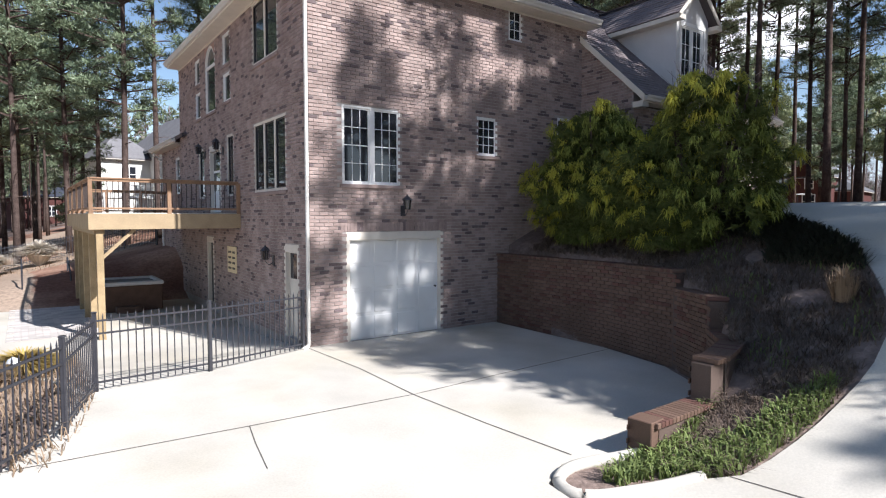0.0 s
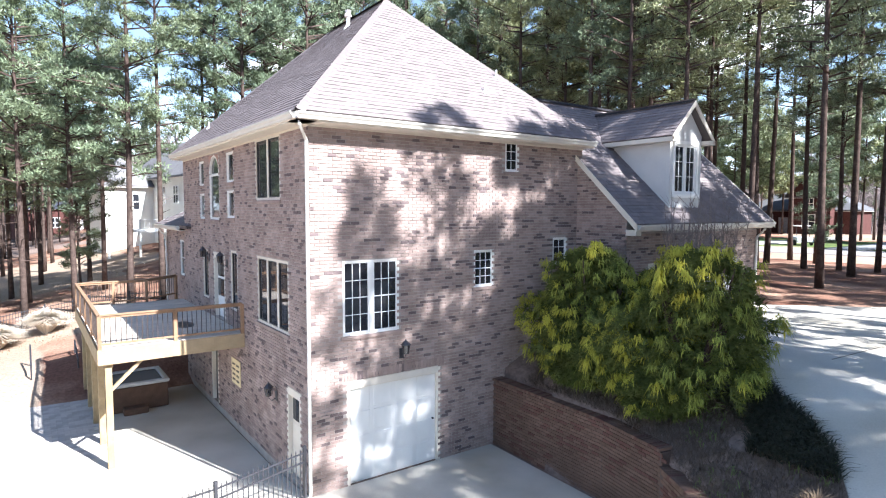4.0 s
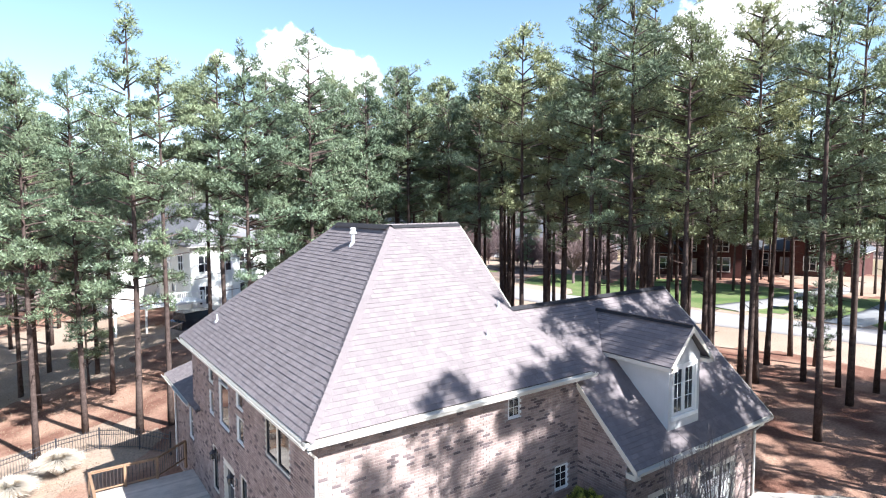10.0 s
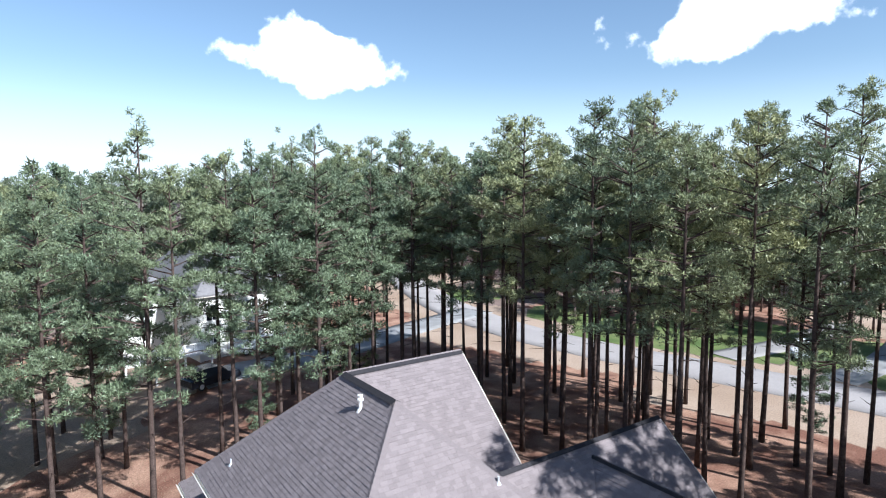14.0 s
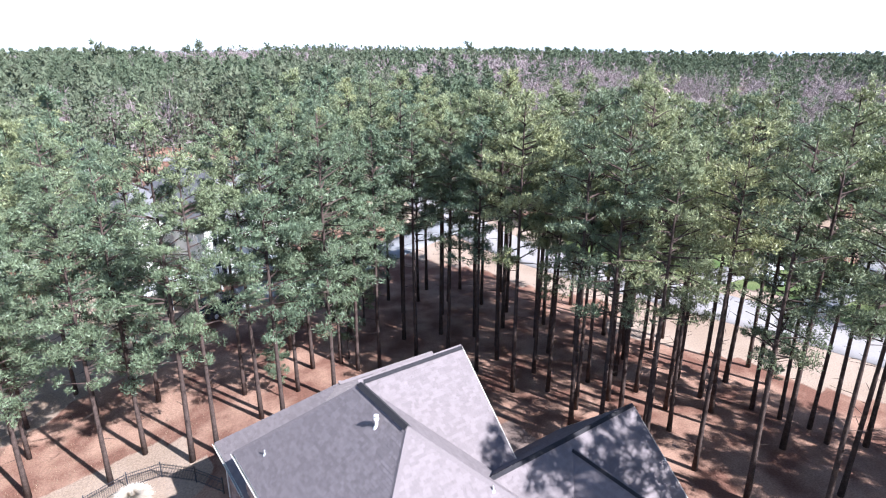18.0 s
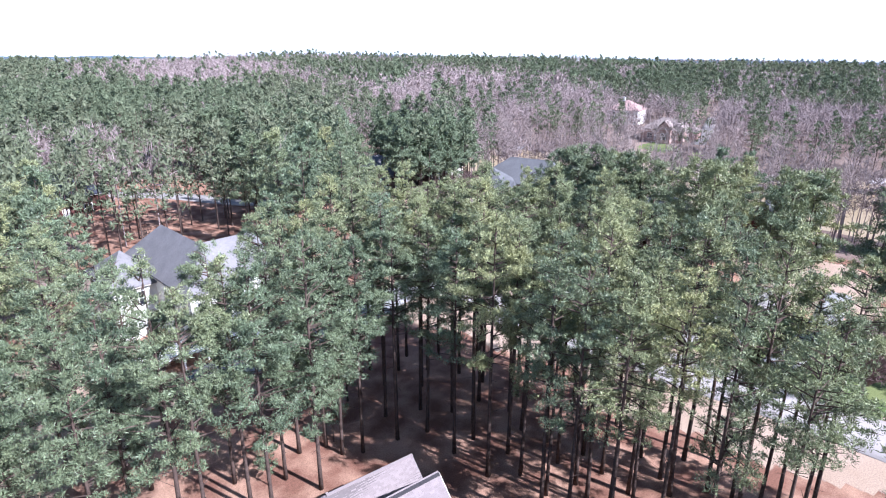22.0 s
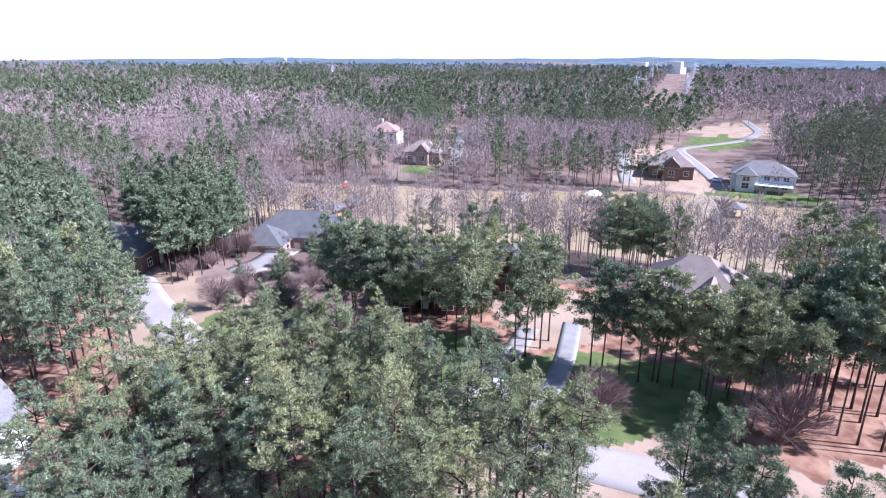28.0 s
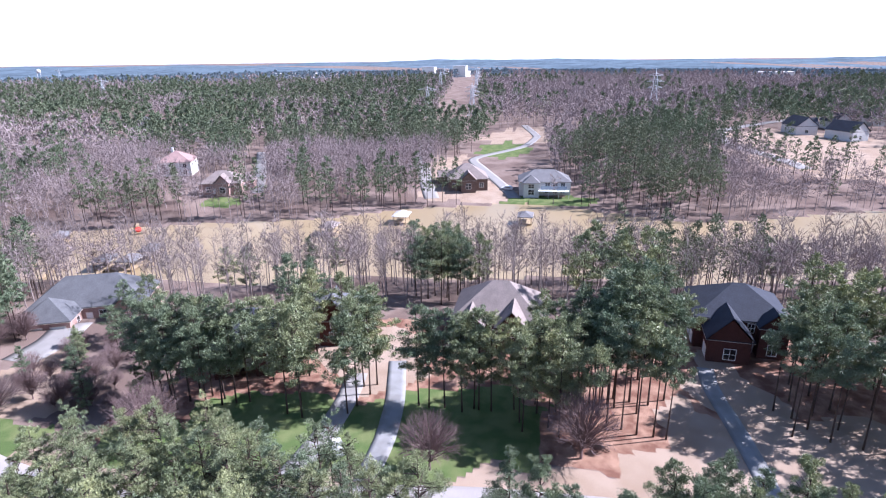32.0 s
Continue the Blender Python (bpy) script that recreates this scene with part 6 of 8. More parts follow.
joint([(-5.1, -3.75), (-2.5, -3.9), (0.0, -4.0), (2.6, -3.85), (4.9, -3.75)])
joint([(-0.1, -0.1), (0.0, -2.2), (-0.05, -4.0), (0.05, -5.6), (0.18, -6.95)])
joint([(-10, -8.2), (-5, -8.0), (-0.5, -7.9)], 0.015)
joint([(-2.5, -3.9), (-2.62, -4.5), (-2.75, -5.3)], 0.012)
joint([(11.6, -2.0), (11.5, -3.5), (11.3, -9.5)], 0.03, 0.04)
joint([(7.3, -6.0), (9.2, -6.4), (12, -6.6), (20, -6.9)], 0.03, 0.04)
joint([(0.9, -8.4), (1.1, -10), (1.2, -14)], 0.02, 0.04)

# rounded kerb nose at the foot of the bed
nose = Soup()
kp = [(0.75, -7.45), (0.1, -7.15), (-0.35, -7.22), (-0.55, -7.5), (-0.45, -7.75), (0.1, -7.95), (0.75, -8.2)]
for _ in range(3):
    kp = [kp[0]] + [(a[0] * w + b[0] * (1 - w), a[1] * w + b[1] * (1 - w)) for a, b in zip(kp, kp[1:]) for w in (0.75, 0.25)] + [kp[-1]]
nose.tube([(x, y, 0.025 + 3.0 * float(ss(x / 9.0))) for x, y in kp], [0.07] * len(kp), 8)
obj("kerb", nose.mesh("kerb", M_CONCRETE, True), label="rounded concrete kerb round the end of the planting bed", category="kerb", kind="structure")

# retaining wall of brick with stepped top
rwall = obj("wall_retaining", None, label="curved red-brown brick retaining wall with a stepped top", category="wall", kind="structure")


def along(line, step):
    out, carry = [], 0.0
    for a, b in zip(line, line[1:]):
        a, b = Vector((*a, 0)), Vector((*b, 0))
        L0 = (b - a).length
        d = carry
        while d < L0:
            out.append((a.lerp(b, d / L0), (b - a).normalized()))
            d += step
        carry = d - L0
    return out


def top_at(y, x):
    if y > -5.35:
        return 1.78
    if x > 3.95:
        return 1.46
    if x > 2.05:
        return 0.97
    return 0.45


pts = along(WALL_LINE, 0.10)
core, rb, cop = Soup(), Soup(), Soup()
for i in range(len(pts) - 1):
    (p, d), (q, _) = pts[i], pts[i + 1]
    nrm = Vector((-d.y, d.x, 0))
    nrm = -nrm if nrm.x > 0 and abs(nrm.x) > abs(nrm.y) or nrm.y < 0 and abs(nrm.y) >= abs(nrm.x) else nrm
    h = top_at(p.y, p.x) - 0.06
    core.add([p + nrm * 0.0, q + nrm * 0.0, q - nrm * 0.26, p - nrm * 0.26] + [v + Vector((0, 0, h)) for v in (p + nrm * 0.0, q + nrm * 0.0, q - nrm * 0.26, p - nrm * 0.26)],
             [(3, 2, 1, 0), (4, 5, 6, 7), (0, 1, 5, 4), (1, 2, 6, 5), (2, 3, 7, 6), (3, 0, 4, 7)])
part("wall_core", core.mesh("wall_core", M_WALLMORTAR), rwall)
courses = along(WALL_LINE, 0.213)
half = along(WALL_LINE, 0.213 / 2)[1::2]
bdata = mesh_of("brick", *brick_mesh(0.202, 0.0655, 0.016), M_WALLBRICK)
made = 0
for r in range(23):
    z = 0.03 + r * 0.0765
    for p, d in (courses if r % 2 == 0 else half):
        if z + 0.0765 > top_at(p.y, p.x) - 0.03:
            continue
        nrm = Vector((-d.y, d.x, 0))
        nrm = -nrm if nrm.x > 0 and abs(nrm.x) > abs(nrm.y) or nrm.y < 0 and abs(nrm.y) >= abs(nrm.x) else nrm
        m = frame_matrix(p, d if d.cross(-nrm).z > 0 else -d, nrm)
        if r < 16 and p.y < -2.2 and made < 290:
            obj("brick", bdata, rwall, m @ pose(0, 0, z)); made += 1
        else:
            rb.add([tuple(m @ Vector((x, y, z + zz))) for x, y, zz in brick_mesh(0.202, 0.0655, 0.016)[0]], brick_mesh(0.202, 0.0655, 0.016)[1])
obj("brickwork", mesh_of("brickwork", rb.v, rb.f, M_WALLBRICK), rwall, kind="stuff")
for p, d in along(WALL_LINE, 0.075):
    n2 = Vector((-d.y, d.x, 0))
    z = top_at(p.y, p.x)
    s = Soup().bevelled(-0.033, -0.17, z - 0.055, 0.033, 0.17, z + 0.01, 0.006)
    m = Matrix(((d.x, n2.x, 0, p.x + n2.x * (0.13 if n2.x > 0 else -0.13)), (d.y, n2.y, 0, p.y + n2.y * (0.13 if n2.x > 0 else -0.13)), (0, 0, 1, 0), (0, 0, 0, 1)))
    cop.add(s.moved(m).v, s.f)
obj("coping_bricks", mesh_of("coping_bricks", cop.v, cop.f, M_WALLBRICK), rwall, kind="stuff")
pier = Soup().bevelled(-0.14, -0.15, 0, 0.14, 0.15, 0.47, 0.01)
part("pier", pier.moved(pose(0.85, -7.45, 0.0, 0, 0, 5)).mesh("pier", M_WALLBRICK), rwall)

# metal picket fence
FENCE_H = 1.18


def fence_run(a, b, name, label, height=FENCE_H, base=0.03, first=True, pitch=0.115):
    a, b = Vector((*a, 0)), Vector((*b, 0))
    za, zb = float(land(a.x, a.y)), float(land(b.x, b.y))
    L0 = (b - a).length
    ang = math.degrees(math.atan2(b.y - a.y, b.x - a.x))
    f = thing(name, label, "fence", (a.x, a.y, za + base), ang, group="picket fence runs")
    slope = (zb - za) / L0
    for x in ([0.0, L0] if first else [L0]):
        post = Soup().bevelled(x - 0.03, -0.03, -0.1, x + 0.03, 0.03, height + 0.03 + slope * x, 0.004)
        pp = part("post", post.mesh("post", M_IRON), f)
        part("post_cap", Soup().bevelled(x - 0.038, -0.038, height + 0.032 + slope * x, x + 0.038, 0.038, height + 0.06 + slope * x, 0.01).mesh("post_cap", M_IRON), pp)
    for z in (0.12, height - 0.30, height - 0.10):
        part("rail", Soup().add([(0.03, -0.014, z), (L0 - 0.03, -0.014, z + slope * L0), (L0 - 0.03, 0.014, z + slope * L0), (0.03, 0.014, z), (0.03, -0.014, z + 0.028), (L0 - 0.03, -0.014, z + 0.028 + slope * L0), (L0 - 0.03, 0.014, z + 0.028 + slope * L0), (0.03, 0.014, z + 0.028)],
                                [(3, 2, 1, 0), (4, 5, 6, 7), (0, 1, 5, 4), (1, 2, 6, 5), (2, 3, 7, 6), (3, 0, 4, 7)]).mesh("rail", M_IRON), f)
    pk = Soup().box(-0.008, -0.008, 0.04, 0.008, 0.008, height - 0.03).add([(-0.008, -0.008, height - 0.03), (0.008, -0.008, height - 0.03), (0.008, 0.008, height - 0.03), (-0.008, 0.008, height - 0.03), (0, 0, height + 0.03)], [(0, 1, 4), (1, 2, 4), (2, 3, 4), (3, 0, 4)]).mesh("picket", M_IRON)
    n = int(L0 / pitch)
    for i in range(1, n):
        x = L0 * i / n
        obj("picket", pk, f, pose(x, 0, slope * x))
    return f


fence_run((-2.2, -0.78), (-0.22, -0.12), "fence", "black metal picket gate beside the house wall")
fence_run((-3.95, -1.0), (-2.2, -0.78), "fence", "black metal picket gate leaf across the patio", first=False and True)
fence_run((-3.95, -1.0), (-4.45, -2.85), "fence", "black metal picket fence along the planting bed")
fence_run((-4.45, -2.85), (-5.25, -4.15), "fence", "black metal picket fence along the planting bed")
fence_run((-5.25, -4.15), (-6.4, -5.6), "fence", "black metal picket fence along the planting bed")
for a, b in (((-14, 22.8), (-11.5, 22.6)), ((-11.5, 22.6), (-9, 22.4)), ((-9, 22.4), (-6.5, 22.2)), ((-6.5, 22.2), (-4.2, 22.4)), ((-4.2, 22.4), (-2.4, 21.7)), ((-2.4, 21.7), (-0.9, 19.6)), ((-0.9, 19.6), (0.1, 17.4))):
    fence_run(a, b, "fence", "low dark metal fence behind the back garden", 1.05, 0.0)

# timber deck
deck = thing("deck", "raised timber deck with cedar rails and dark balusters", "deck", (0, 0, 0))
DX, DY0, DY1, DZ1 = -3.5, 4.62, 12.1, 2.82
bd = Soup().bevelled(0, 0, -0.028, 3.46, 0.138, 0.0, 0.004).mesh("deck_board", M_DECKBOARD)
y = DY0 + 0.01
while y < DY1 - 0.1:
    obj("deck_board", bd, deck, pose(DX + 0.01, y, DZ1)); y += 0.144
for a, b in (((DX - 0.04, DY0 - 0.045, 2.42), (-0.02, DY0 - 0.003, 2.80)), ((DX - 0.045, DY0, 2.42), (DX - 0.003, DY1, 2.80)), ((DX, DY1 + 0.003, 2.42), (-0.02, DY1 + 0.045, 2.80))):
    part("rim_board", Soup().bevelled(*a, *b, 0.004).mesh("rim_board", M_TREATED), deck)
jo = Soup().box(0, 0, 0, 0.04, DY1 - DY0 - 0.05, 0.22).mesh("joist", M_TREATED)
for i in range(8):
    obj("joist", jo, deck, pose(DX + 0.1 + i * 0.43, DY0 + 0.02, 2.56))
part("beam", Soup().bevelled(-3.42, DY0 + 0.1, 2.3, -3.2, DY1 - 0.1, 2.555, 0.006).mesh("beam", M_TREATED), deck)
pm = Soup().bevelled(-0.075, -0.075, 0.0, 0.075, 0.075, 2.55, 0.006).mesh("post", M_POST)
for py in (4.72, 6.6, 8.5, 10.3, 11.9):
    obj("post", pm, deck, pose(-3.31, py, -0.23))
part("brace", Soup().tube([(-3.25, 4.74, 1.75), (-2.55, 4.74, 2.42)], [0.05, 0.05], 4).mesh("brace", M_TREATED), deck)
part("brace", Soup().tube([(-3.31, 5.0, 1.75), (-3.31, 5.65, 2.35)], [0.05, 0.05], 4).mesh("brace", M_TREATED), deck)


def deck_rail(a, b, posts, first=0):
    a, b = Vector((*a, DZ1)), Vector((*b, DZ1))
    L0 = (b - a).length
    m = Matrix.Translation(a) @ pose(0, 0, 0, 0, 0, math.degrees(math.atan2(b.y - a.y, b.x - a.x)))
    for z0, z1, w in ((0.80, 0.84, 0.045), (0.74, 0.80, 0.02), (0.08, 0.13, 0.02)):
        part("rail", Soup().bevelled(0, -w, z0, L0, w, z1, 0.004).moved(m).mesh("rail", M_DECKRAIL), deck)
    for i in range(first, posts + 1):
        x = L0 * i / posts
        part("rail_post", Soup().bevelled(x - 0.045, -0.045, -0.3, x + 0.045, 0.045, 0.795, 0.004).moved(m).mesh("rail_post", M_DECKRAIL), deck)
    bl = Soup().tube([(0, 0, 0.10), (0, 0, 0.78)], [0.011, 0.011], 5).mesh("baluster", M_BALUSTER)
    n = int(L0 / 0.115)
    for i in range(1, n):
        obj("baluster", bl, deck, m @ pose(L0 * i / n, 0, 0))


deck_rail((DX + 0.02, DY0 + 0.02), (-0.06, DY0 + 0.02), 2)
deck_rail((DX + 0.02, DY0 + 0.065), (DX + 0.02, DY1 - 0.05), 4, 1)
deck_rail((DX + 0.065, DY1 - 0.05), (-1.3, DY1 - 0.05), 2, 1)
deck_rail((-1.27, DY1 - 0.02), (-0.1, DY1 + 1.0), 1, 1)

# a broad stair under the deck to the garden: timber-edged steps
steps = thing("garden_steps", "low brick and timber garden steps with side rails", "steps", (-4.9, 13.0, -0.22))
for i in range(3):
    part("step", Soup().bevelled(0, 0.55 * i, 0, 1.5, 0.55 * i + 0.62, 0.17 * (i + 1), 0.012).mesh("step", M_WALLBRICK), steps)
for x in (0.05, 1.45):
    part("side_rail", Soup().tube([(x, 0.1, 0.95), (x, 1.7, 1.4)], [0.03, 0.03], 6).tube([(x, 0.1, 0), (x, 0.1, 0.95)], [0.03, 0.03], 6).tube([(x, 1.7, 0.4), (x, 1.7, 1.4)], [0.03, 0.03], 6).mesh("side_rail", M_IRON), steps)

pv = [Soup().bevelled(0, 0, 0, 0.292, 0.192, 0.022, 0.006).mesh("paver", M_PAVER)]
paving = obj("pavement_pavers", None, label="strip of grey-blue pavers beside the deck posts", category="paving", kind="structure")
for j in range(34):
    for i in range(6):
        obj("paver", pv[0], paving, pose(-5.2 + i * 0.3 + (0.15 if j % 2 else 0), 5.6 + j * 0.2, -0.226))

# hot tub under the deck
tub = thing("hot_tub", "brown panelled hot tub with a pale rim under the deck", "hot tub", (-2.95, 9.0, -0.22))
part("body", Soup().bevelled(0, 0, 0, 1.75, 1.8, 0.80, 0.03).mesh("body", M_TUB), tub)
part("rim", Soup().bevelled(-0.04, -0.04, 0.80, 1.79, 0.12, 0.92, 0.03).bevelled(-0.04, 1.68, 0.80, 1.79, 1.84, 0.92, 0.03).bevelled(-0.04, 0.12, 0.80, 0.12, 1.68, 0.92, 0.03).bevelled(1.63, 0.12, 0.80, 1.79, 1.68, 0.92, 0.03).mesh("rim", M_STUCCO), tub)
part("water_cover", Soup().bevelled(0.12, 0.12, 0.8, 1.63, 1.68, 0.86, 0.01).mesh("water_cover", M_DARKFRAME), tub)
part("tub_step", Soup().bevelled(0.4, -0.4, 0, 1.1, -0.02, 0.2, 0.02).mesh("tub_step", M_TUB), tub)


def lantern(m, label):
    l = obj("wall_lantern", None, None, m, label, "wall lamp", group="wall lanterns")
    part("back_plate", Soup().bevelled(-0.06, -0.02, -0.12, 0.06, 0.0, 0.12, 0.006).mesh("back_plate", M_IRON), l)
    part("bracket", Soup().tube([(0, -0.02, -0.05), (0, -0.12, -0.10), (0, -0.20, -0.02), (0, -0.20, 0.02)], [0.012] * 4, 6).mesh("bracket", M_IRON), l)
    c = Soup()
    for k in range(6):
        a = k * math.pi / 3
        c.tube([(0.075 * math.cos(a), -0.20 + 0.075 * math.sin(a), 0.03), (0.105 * math.cos(a), -0.20 + 0.105 * math.sin(a), 0.24)], [0.007, 0.007], 4)
    part("cage", c.mesh("cage", M_IRON), l)
    part("lantern_glass", Soup().tube([(0, -0.2, 0.03), (0, -0.2, 0.24)], [0.066, 0.094], 6).mesh("lantern_glass", M_GLASS), l)
    part("roof", Soup().tube([(0, -0.2, 0.24), (0, -0.2, 0.31), (0, -0.2, 0.34), (0, -0.2, 0.37)], [0.125, 0.06, 0.02, 0.012], 6).mesh("roof", M_IRON), l)
    return l


lantern(front_m @ pose(2.24, -0.014, 2.86), "black metal wall lantern above the garage door")
lantern(left_m @ pose(L(2.1), -0.014, 1.70), "black metal wall lantern beside the basement door")
lantern(left_m @ pose(L(6.15), -0.014, 4.62), "black metal wall lantern beside the deck door")
lantern(left_m @ pose(L(8.18), -0.014, 4.66), "black metal wall lantern beside the deck door")
lantern(wing_m @ pose(3.33, -0.014, 4.9), "black metal wall lantern between the garage doors")

board = obj("notice_board", None, None, left_m @ pose(L(5.85), -0.016, 1.15), "cream board with rows of small dark print on the brick wall", "sign")
part("panel", Soup().bevelled(0, -0.02, 0, 0.85, 0.0, 0.74, 0.006).mesh("panel", M_PLAQUE), board)
for i in range(4):
    for j in range(2):
        part("printed_bar", Soup().box(0.1 + j * 0.38, -0.024, 0.1 + i * 0.15, 0.38 + j * 0.36, -0.0205, 0.16 + i * 0.15).mesh("printed_bar", M_INK), board)
mat_rug = thing("door_mat", "dark oval mat lying on the deck boards", "mat", (-1.15, 6.7, DZ1 + 0.003))
part("pile", Soup().prism([(0.28 * math.cos(a * math.pi / 8), 0.5 * math.sin(a * math.pi / 8)) for a in range(16)], 0, 0.015).mesh("pile", M_IRON), mat_rug)
meter = thing("path_light", "small bell-shaped garden path light", "garden lamp", (-5.0, 0.9, float(land(-5.0, 0.9))))
part("stem", Soup().tube([(0, 0, 0), (0, 0, 0.4)], [0.015, 0.015], 6).mesh("stem", M_IRON), meter)
part("shade", Soup().tube([(0, 0, 0.36), (0, 0, 0.42), (0, 0, 0.46)], [0.11, 0.08, 0.01], 10).mesh("shade", M_STEEL), meter)
part("foundation", Soup().box(0.012, 0.4, -0.6, 0.27, 11.6, -0.004).mesh("foundation", M_MORTAR), house)

# ---- neighbouring and far houses ----
def roof_block(parent, x0, y0, x1, y1, z, rise, kind, axis, mat, over=0.45, wall_mat=None):
    """Hip or gable roof over a rectangle, with thickness; gables are closed by wall triangles."""
    X0, Y0, X1, Y1 = x0 - over, y0 - over, x1 + over, y1 + over
    s = Soup()
    if axis == "x":
        inset = (Y1 - Y0) / 2 if kind == "hip" else 0.0
        inset = min(inset, (X1 - X0) / 2 - 0.05)
        r0, r1 = (X0 + inset, (Y0 + Y1) / 2, z + rise), (X1 - inset, (Y0 + Y1) / 2, z + rise)
        c = [(X0, Y0, z), (X1, Y0, z), (X1, Y1, z), (X0, Y1, z)]
        top = [c[0], c[1], c[2], c[3], r0, r1]
        fs = [(0, 1, 5, 4), (2, 3, 4, 5), (1, 2, 5), (3, 0, 4)]
    else:
        inset = (X1 - X0) / 2 if kind == "hip" else 0.0
        inset = min(inset, (Y1 - Y0) / 2 - 0.05)
        r0, r1 = ((X0 + X1) / 2, Y0 + inset, z + rise), ((X0 + X1) / 2, Y1 - inset, z + rise)
        c = [(X0, Y0, z), (X1, Y0, z), (X1, Y1, z), (X0, Y1, z)]
        top = [c[0], c[1], c[2], c[3], r0, r1]
        fs = [(1, 2, 5, 4), (3, 0, 4, 5), (0, 1, 4), (2, 3, 5)]
    if kind == "gable":
        gf = fs[2:]
        fs = fs[:2]
        for f in gf:
            g = Soup()
            a, b, t = [Vector(top[i]) for i in f]
            mid = (a + b) / 2
            inn = (Vector(((x0 + x1) / 2, (y0 + y1) / 2, z)) - mid); inn.z = 0; inn = inn.normalized() * (over + 0.0)
            k = ((b - a).length / 2 - over) / ((b - a).length / 2)
            a2, b2 = mid + (a - mid) * k + inn, mid + (b - mid) * k + inn
            t2 = Vector((t.x, t.y, z + rise * k)) + inn
            i2 = inn.normalized() * 0.2
            g.add([a2, b2, t2, a2 + i2, b2 + i2, t2 + i2], [(0, 1, 2), (5, 4, 3), (0, 3, 4, 1), (1, 4, 5, 2), (2, 5, 3, 0)])
            part("gable_wall", g.mesh("gable_wall", wall_mat), parent)
    n = len(top)
    s.add(top + [(a, b, c2 - 0.18) for a, b, c2 in top], fs + [tuple(i + n for i in reversed(f)) for f in fs] + [(0, n, n + 1, 1), (1, n + 1, n + 2, 2), (2, n + 2, n + 3, 3), (3, n + 3, n, 0)])
    part("roof", s.mesh("roof", mat), parent)
    part("fascia", Soup().box(X0 + 0.02, Y0 - 0.02, z - 0.24, X1 - 0.02, Y0 + 0.02, z - 0.19).box(X0 + 0.02, Y1 - 0.02, z - 0.24, X1 - 0.02, Y1 + 0.02, z - 0.19).box(X0 - 0.02, Y0, z - 0.24, X0 + 0.02, Y1, z - 0.19).box(X1 - 0.02, Y0, z - 0.24, X1 + 0.02, Y1, z - 0.19).mesh("fascia", M_TRIM), parent)


FACE = {"-x": ((0, -1, 0), (-1, 0, 0)), "+x": ((0, 1, 0), (1, 0, 0)), "-y": ((1, 0, 0), (0, -1, 0)), "+y": ((-1, 0, 0), (0, 1, 0))}


def far_window(parent, m, w, h, name="window", shutter=False):
    f = Soup()
    f.box(-w / 2 - 0.1, -0.05, -0.1, -w / 2, 0.05, h + 0.1).box(w / 2, -0.05, -0.1, w / 2 + 0.1, 0.05, h + 0.1).box(-w / 2, -0.05, h, w / 2, 0.05, h + 0.1).box(-w / 2, -0.05, -0.1, w / 2, 0.05, 0).box(-0.04, -0.04, 0, 0.04, 0.03, h).box(-w / 2, -0.04, h / 2 - 0.04, w / 2, 0.03, h / 2 + 0.04)
    wd = part(name, f.moved(m).mesh(name, M_WHITE), parent)
    part("pane", Soup().box(-w / 2, -0.015, 0, w / 2, 0.02, h).moved(m).mesh("pane", M_GLASS), wd)
    return wd


def far_house(name, label, at, turn, blocks, wall, roof, windows=(), doors=(), chimneys=(), z=None):
    """blocks: (x0, y0, x1, y1, height, roof kind, ridge axis, rise). windows: (face, across, up, w, h, offset) with offset the wall's coordinate."""
    h = thing(name, label, "house", (at[0], at[1], (float(land(*at)) if z is None else z)), turn, group="houses round about")
    for x0, y0, x1, y1, ht, kind, axis, rise in blocks:
        part("wall", Soup().box(x0, y0, -1.5, x1, y1, ht).mesh("wall", wall), h)
        roof_block(h, x0, y0, x1, y1, ht, rise, kind, axis, roof, 0.45, wall)
    for face, across, up, w, ht, off in windows:
        u, n = FACE[face]
        p = (off, across, up) if face[1] == "x" else (across, off, up)
        far_window(h, frame_matrix(p, u, n), w, ht)
    for face, across, w, ht, off in doors:
        u, n = FACE[face]
        p = (off, across, 0.0) if face[1] == "x" else (across, off, 0.0)
        m = frame_matrix(p, u, n)
        d = part("door", Soup().bevelled(-w / 2, -0.04, 0, w / 2, 0.03, ht, 0.01).moved(m).mesh("door", M_WHITE), h)
        part("door_trim", Soup().box(-w / 2 - 0.12, -0.06, 0, -w / 2 - 0.01, 0.02, ht + 0.12).box(w / 2 + 0.01, -0.06, 0, w / 2 + 0.12, 0.02, ht + 0.12).box(-w / 2, -0.06, ht + 0.01, w / 2, 0.02, ht + 0.12).moved(m).mesh("door_trim", M_TRIM), d)
        # thin grey strips on the leaf stand in for the shade in grooves
        for k in range(1, 4):
            part("door_groove", Soup().box(-w / 2 + 0.1, -0.046, ht * k / 4 - 0.015, w / 2 - 0.1, -0.041, ht * k / 4 + 0.015).moved(m).mesh("door_groove", M_STUCCO), d)
    for x, y, top, w in chimneys:
        c = part("chimney", Soup().bevelled(x - w / 2, y - w / 2, 2, x + w / 2, y + w / 2, top, 0.02).mesh("chimney", wall), h)
        part("chimney_cap", Soup().bevelled(x - w / 2 - 0.08, y - w / 2 - 0.08, top + 0.002, x + w / 2 + 0.08, y + w / 2 + 0.08, top + 0.15, 0.02).mesh("chimney_cap", M_STUCCO), c)
    return h


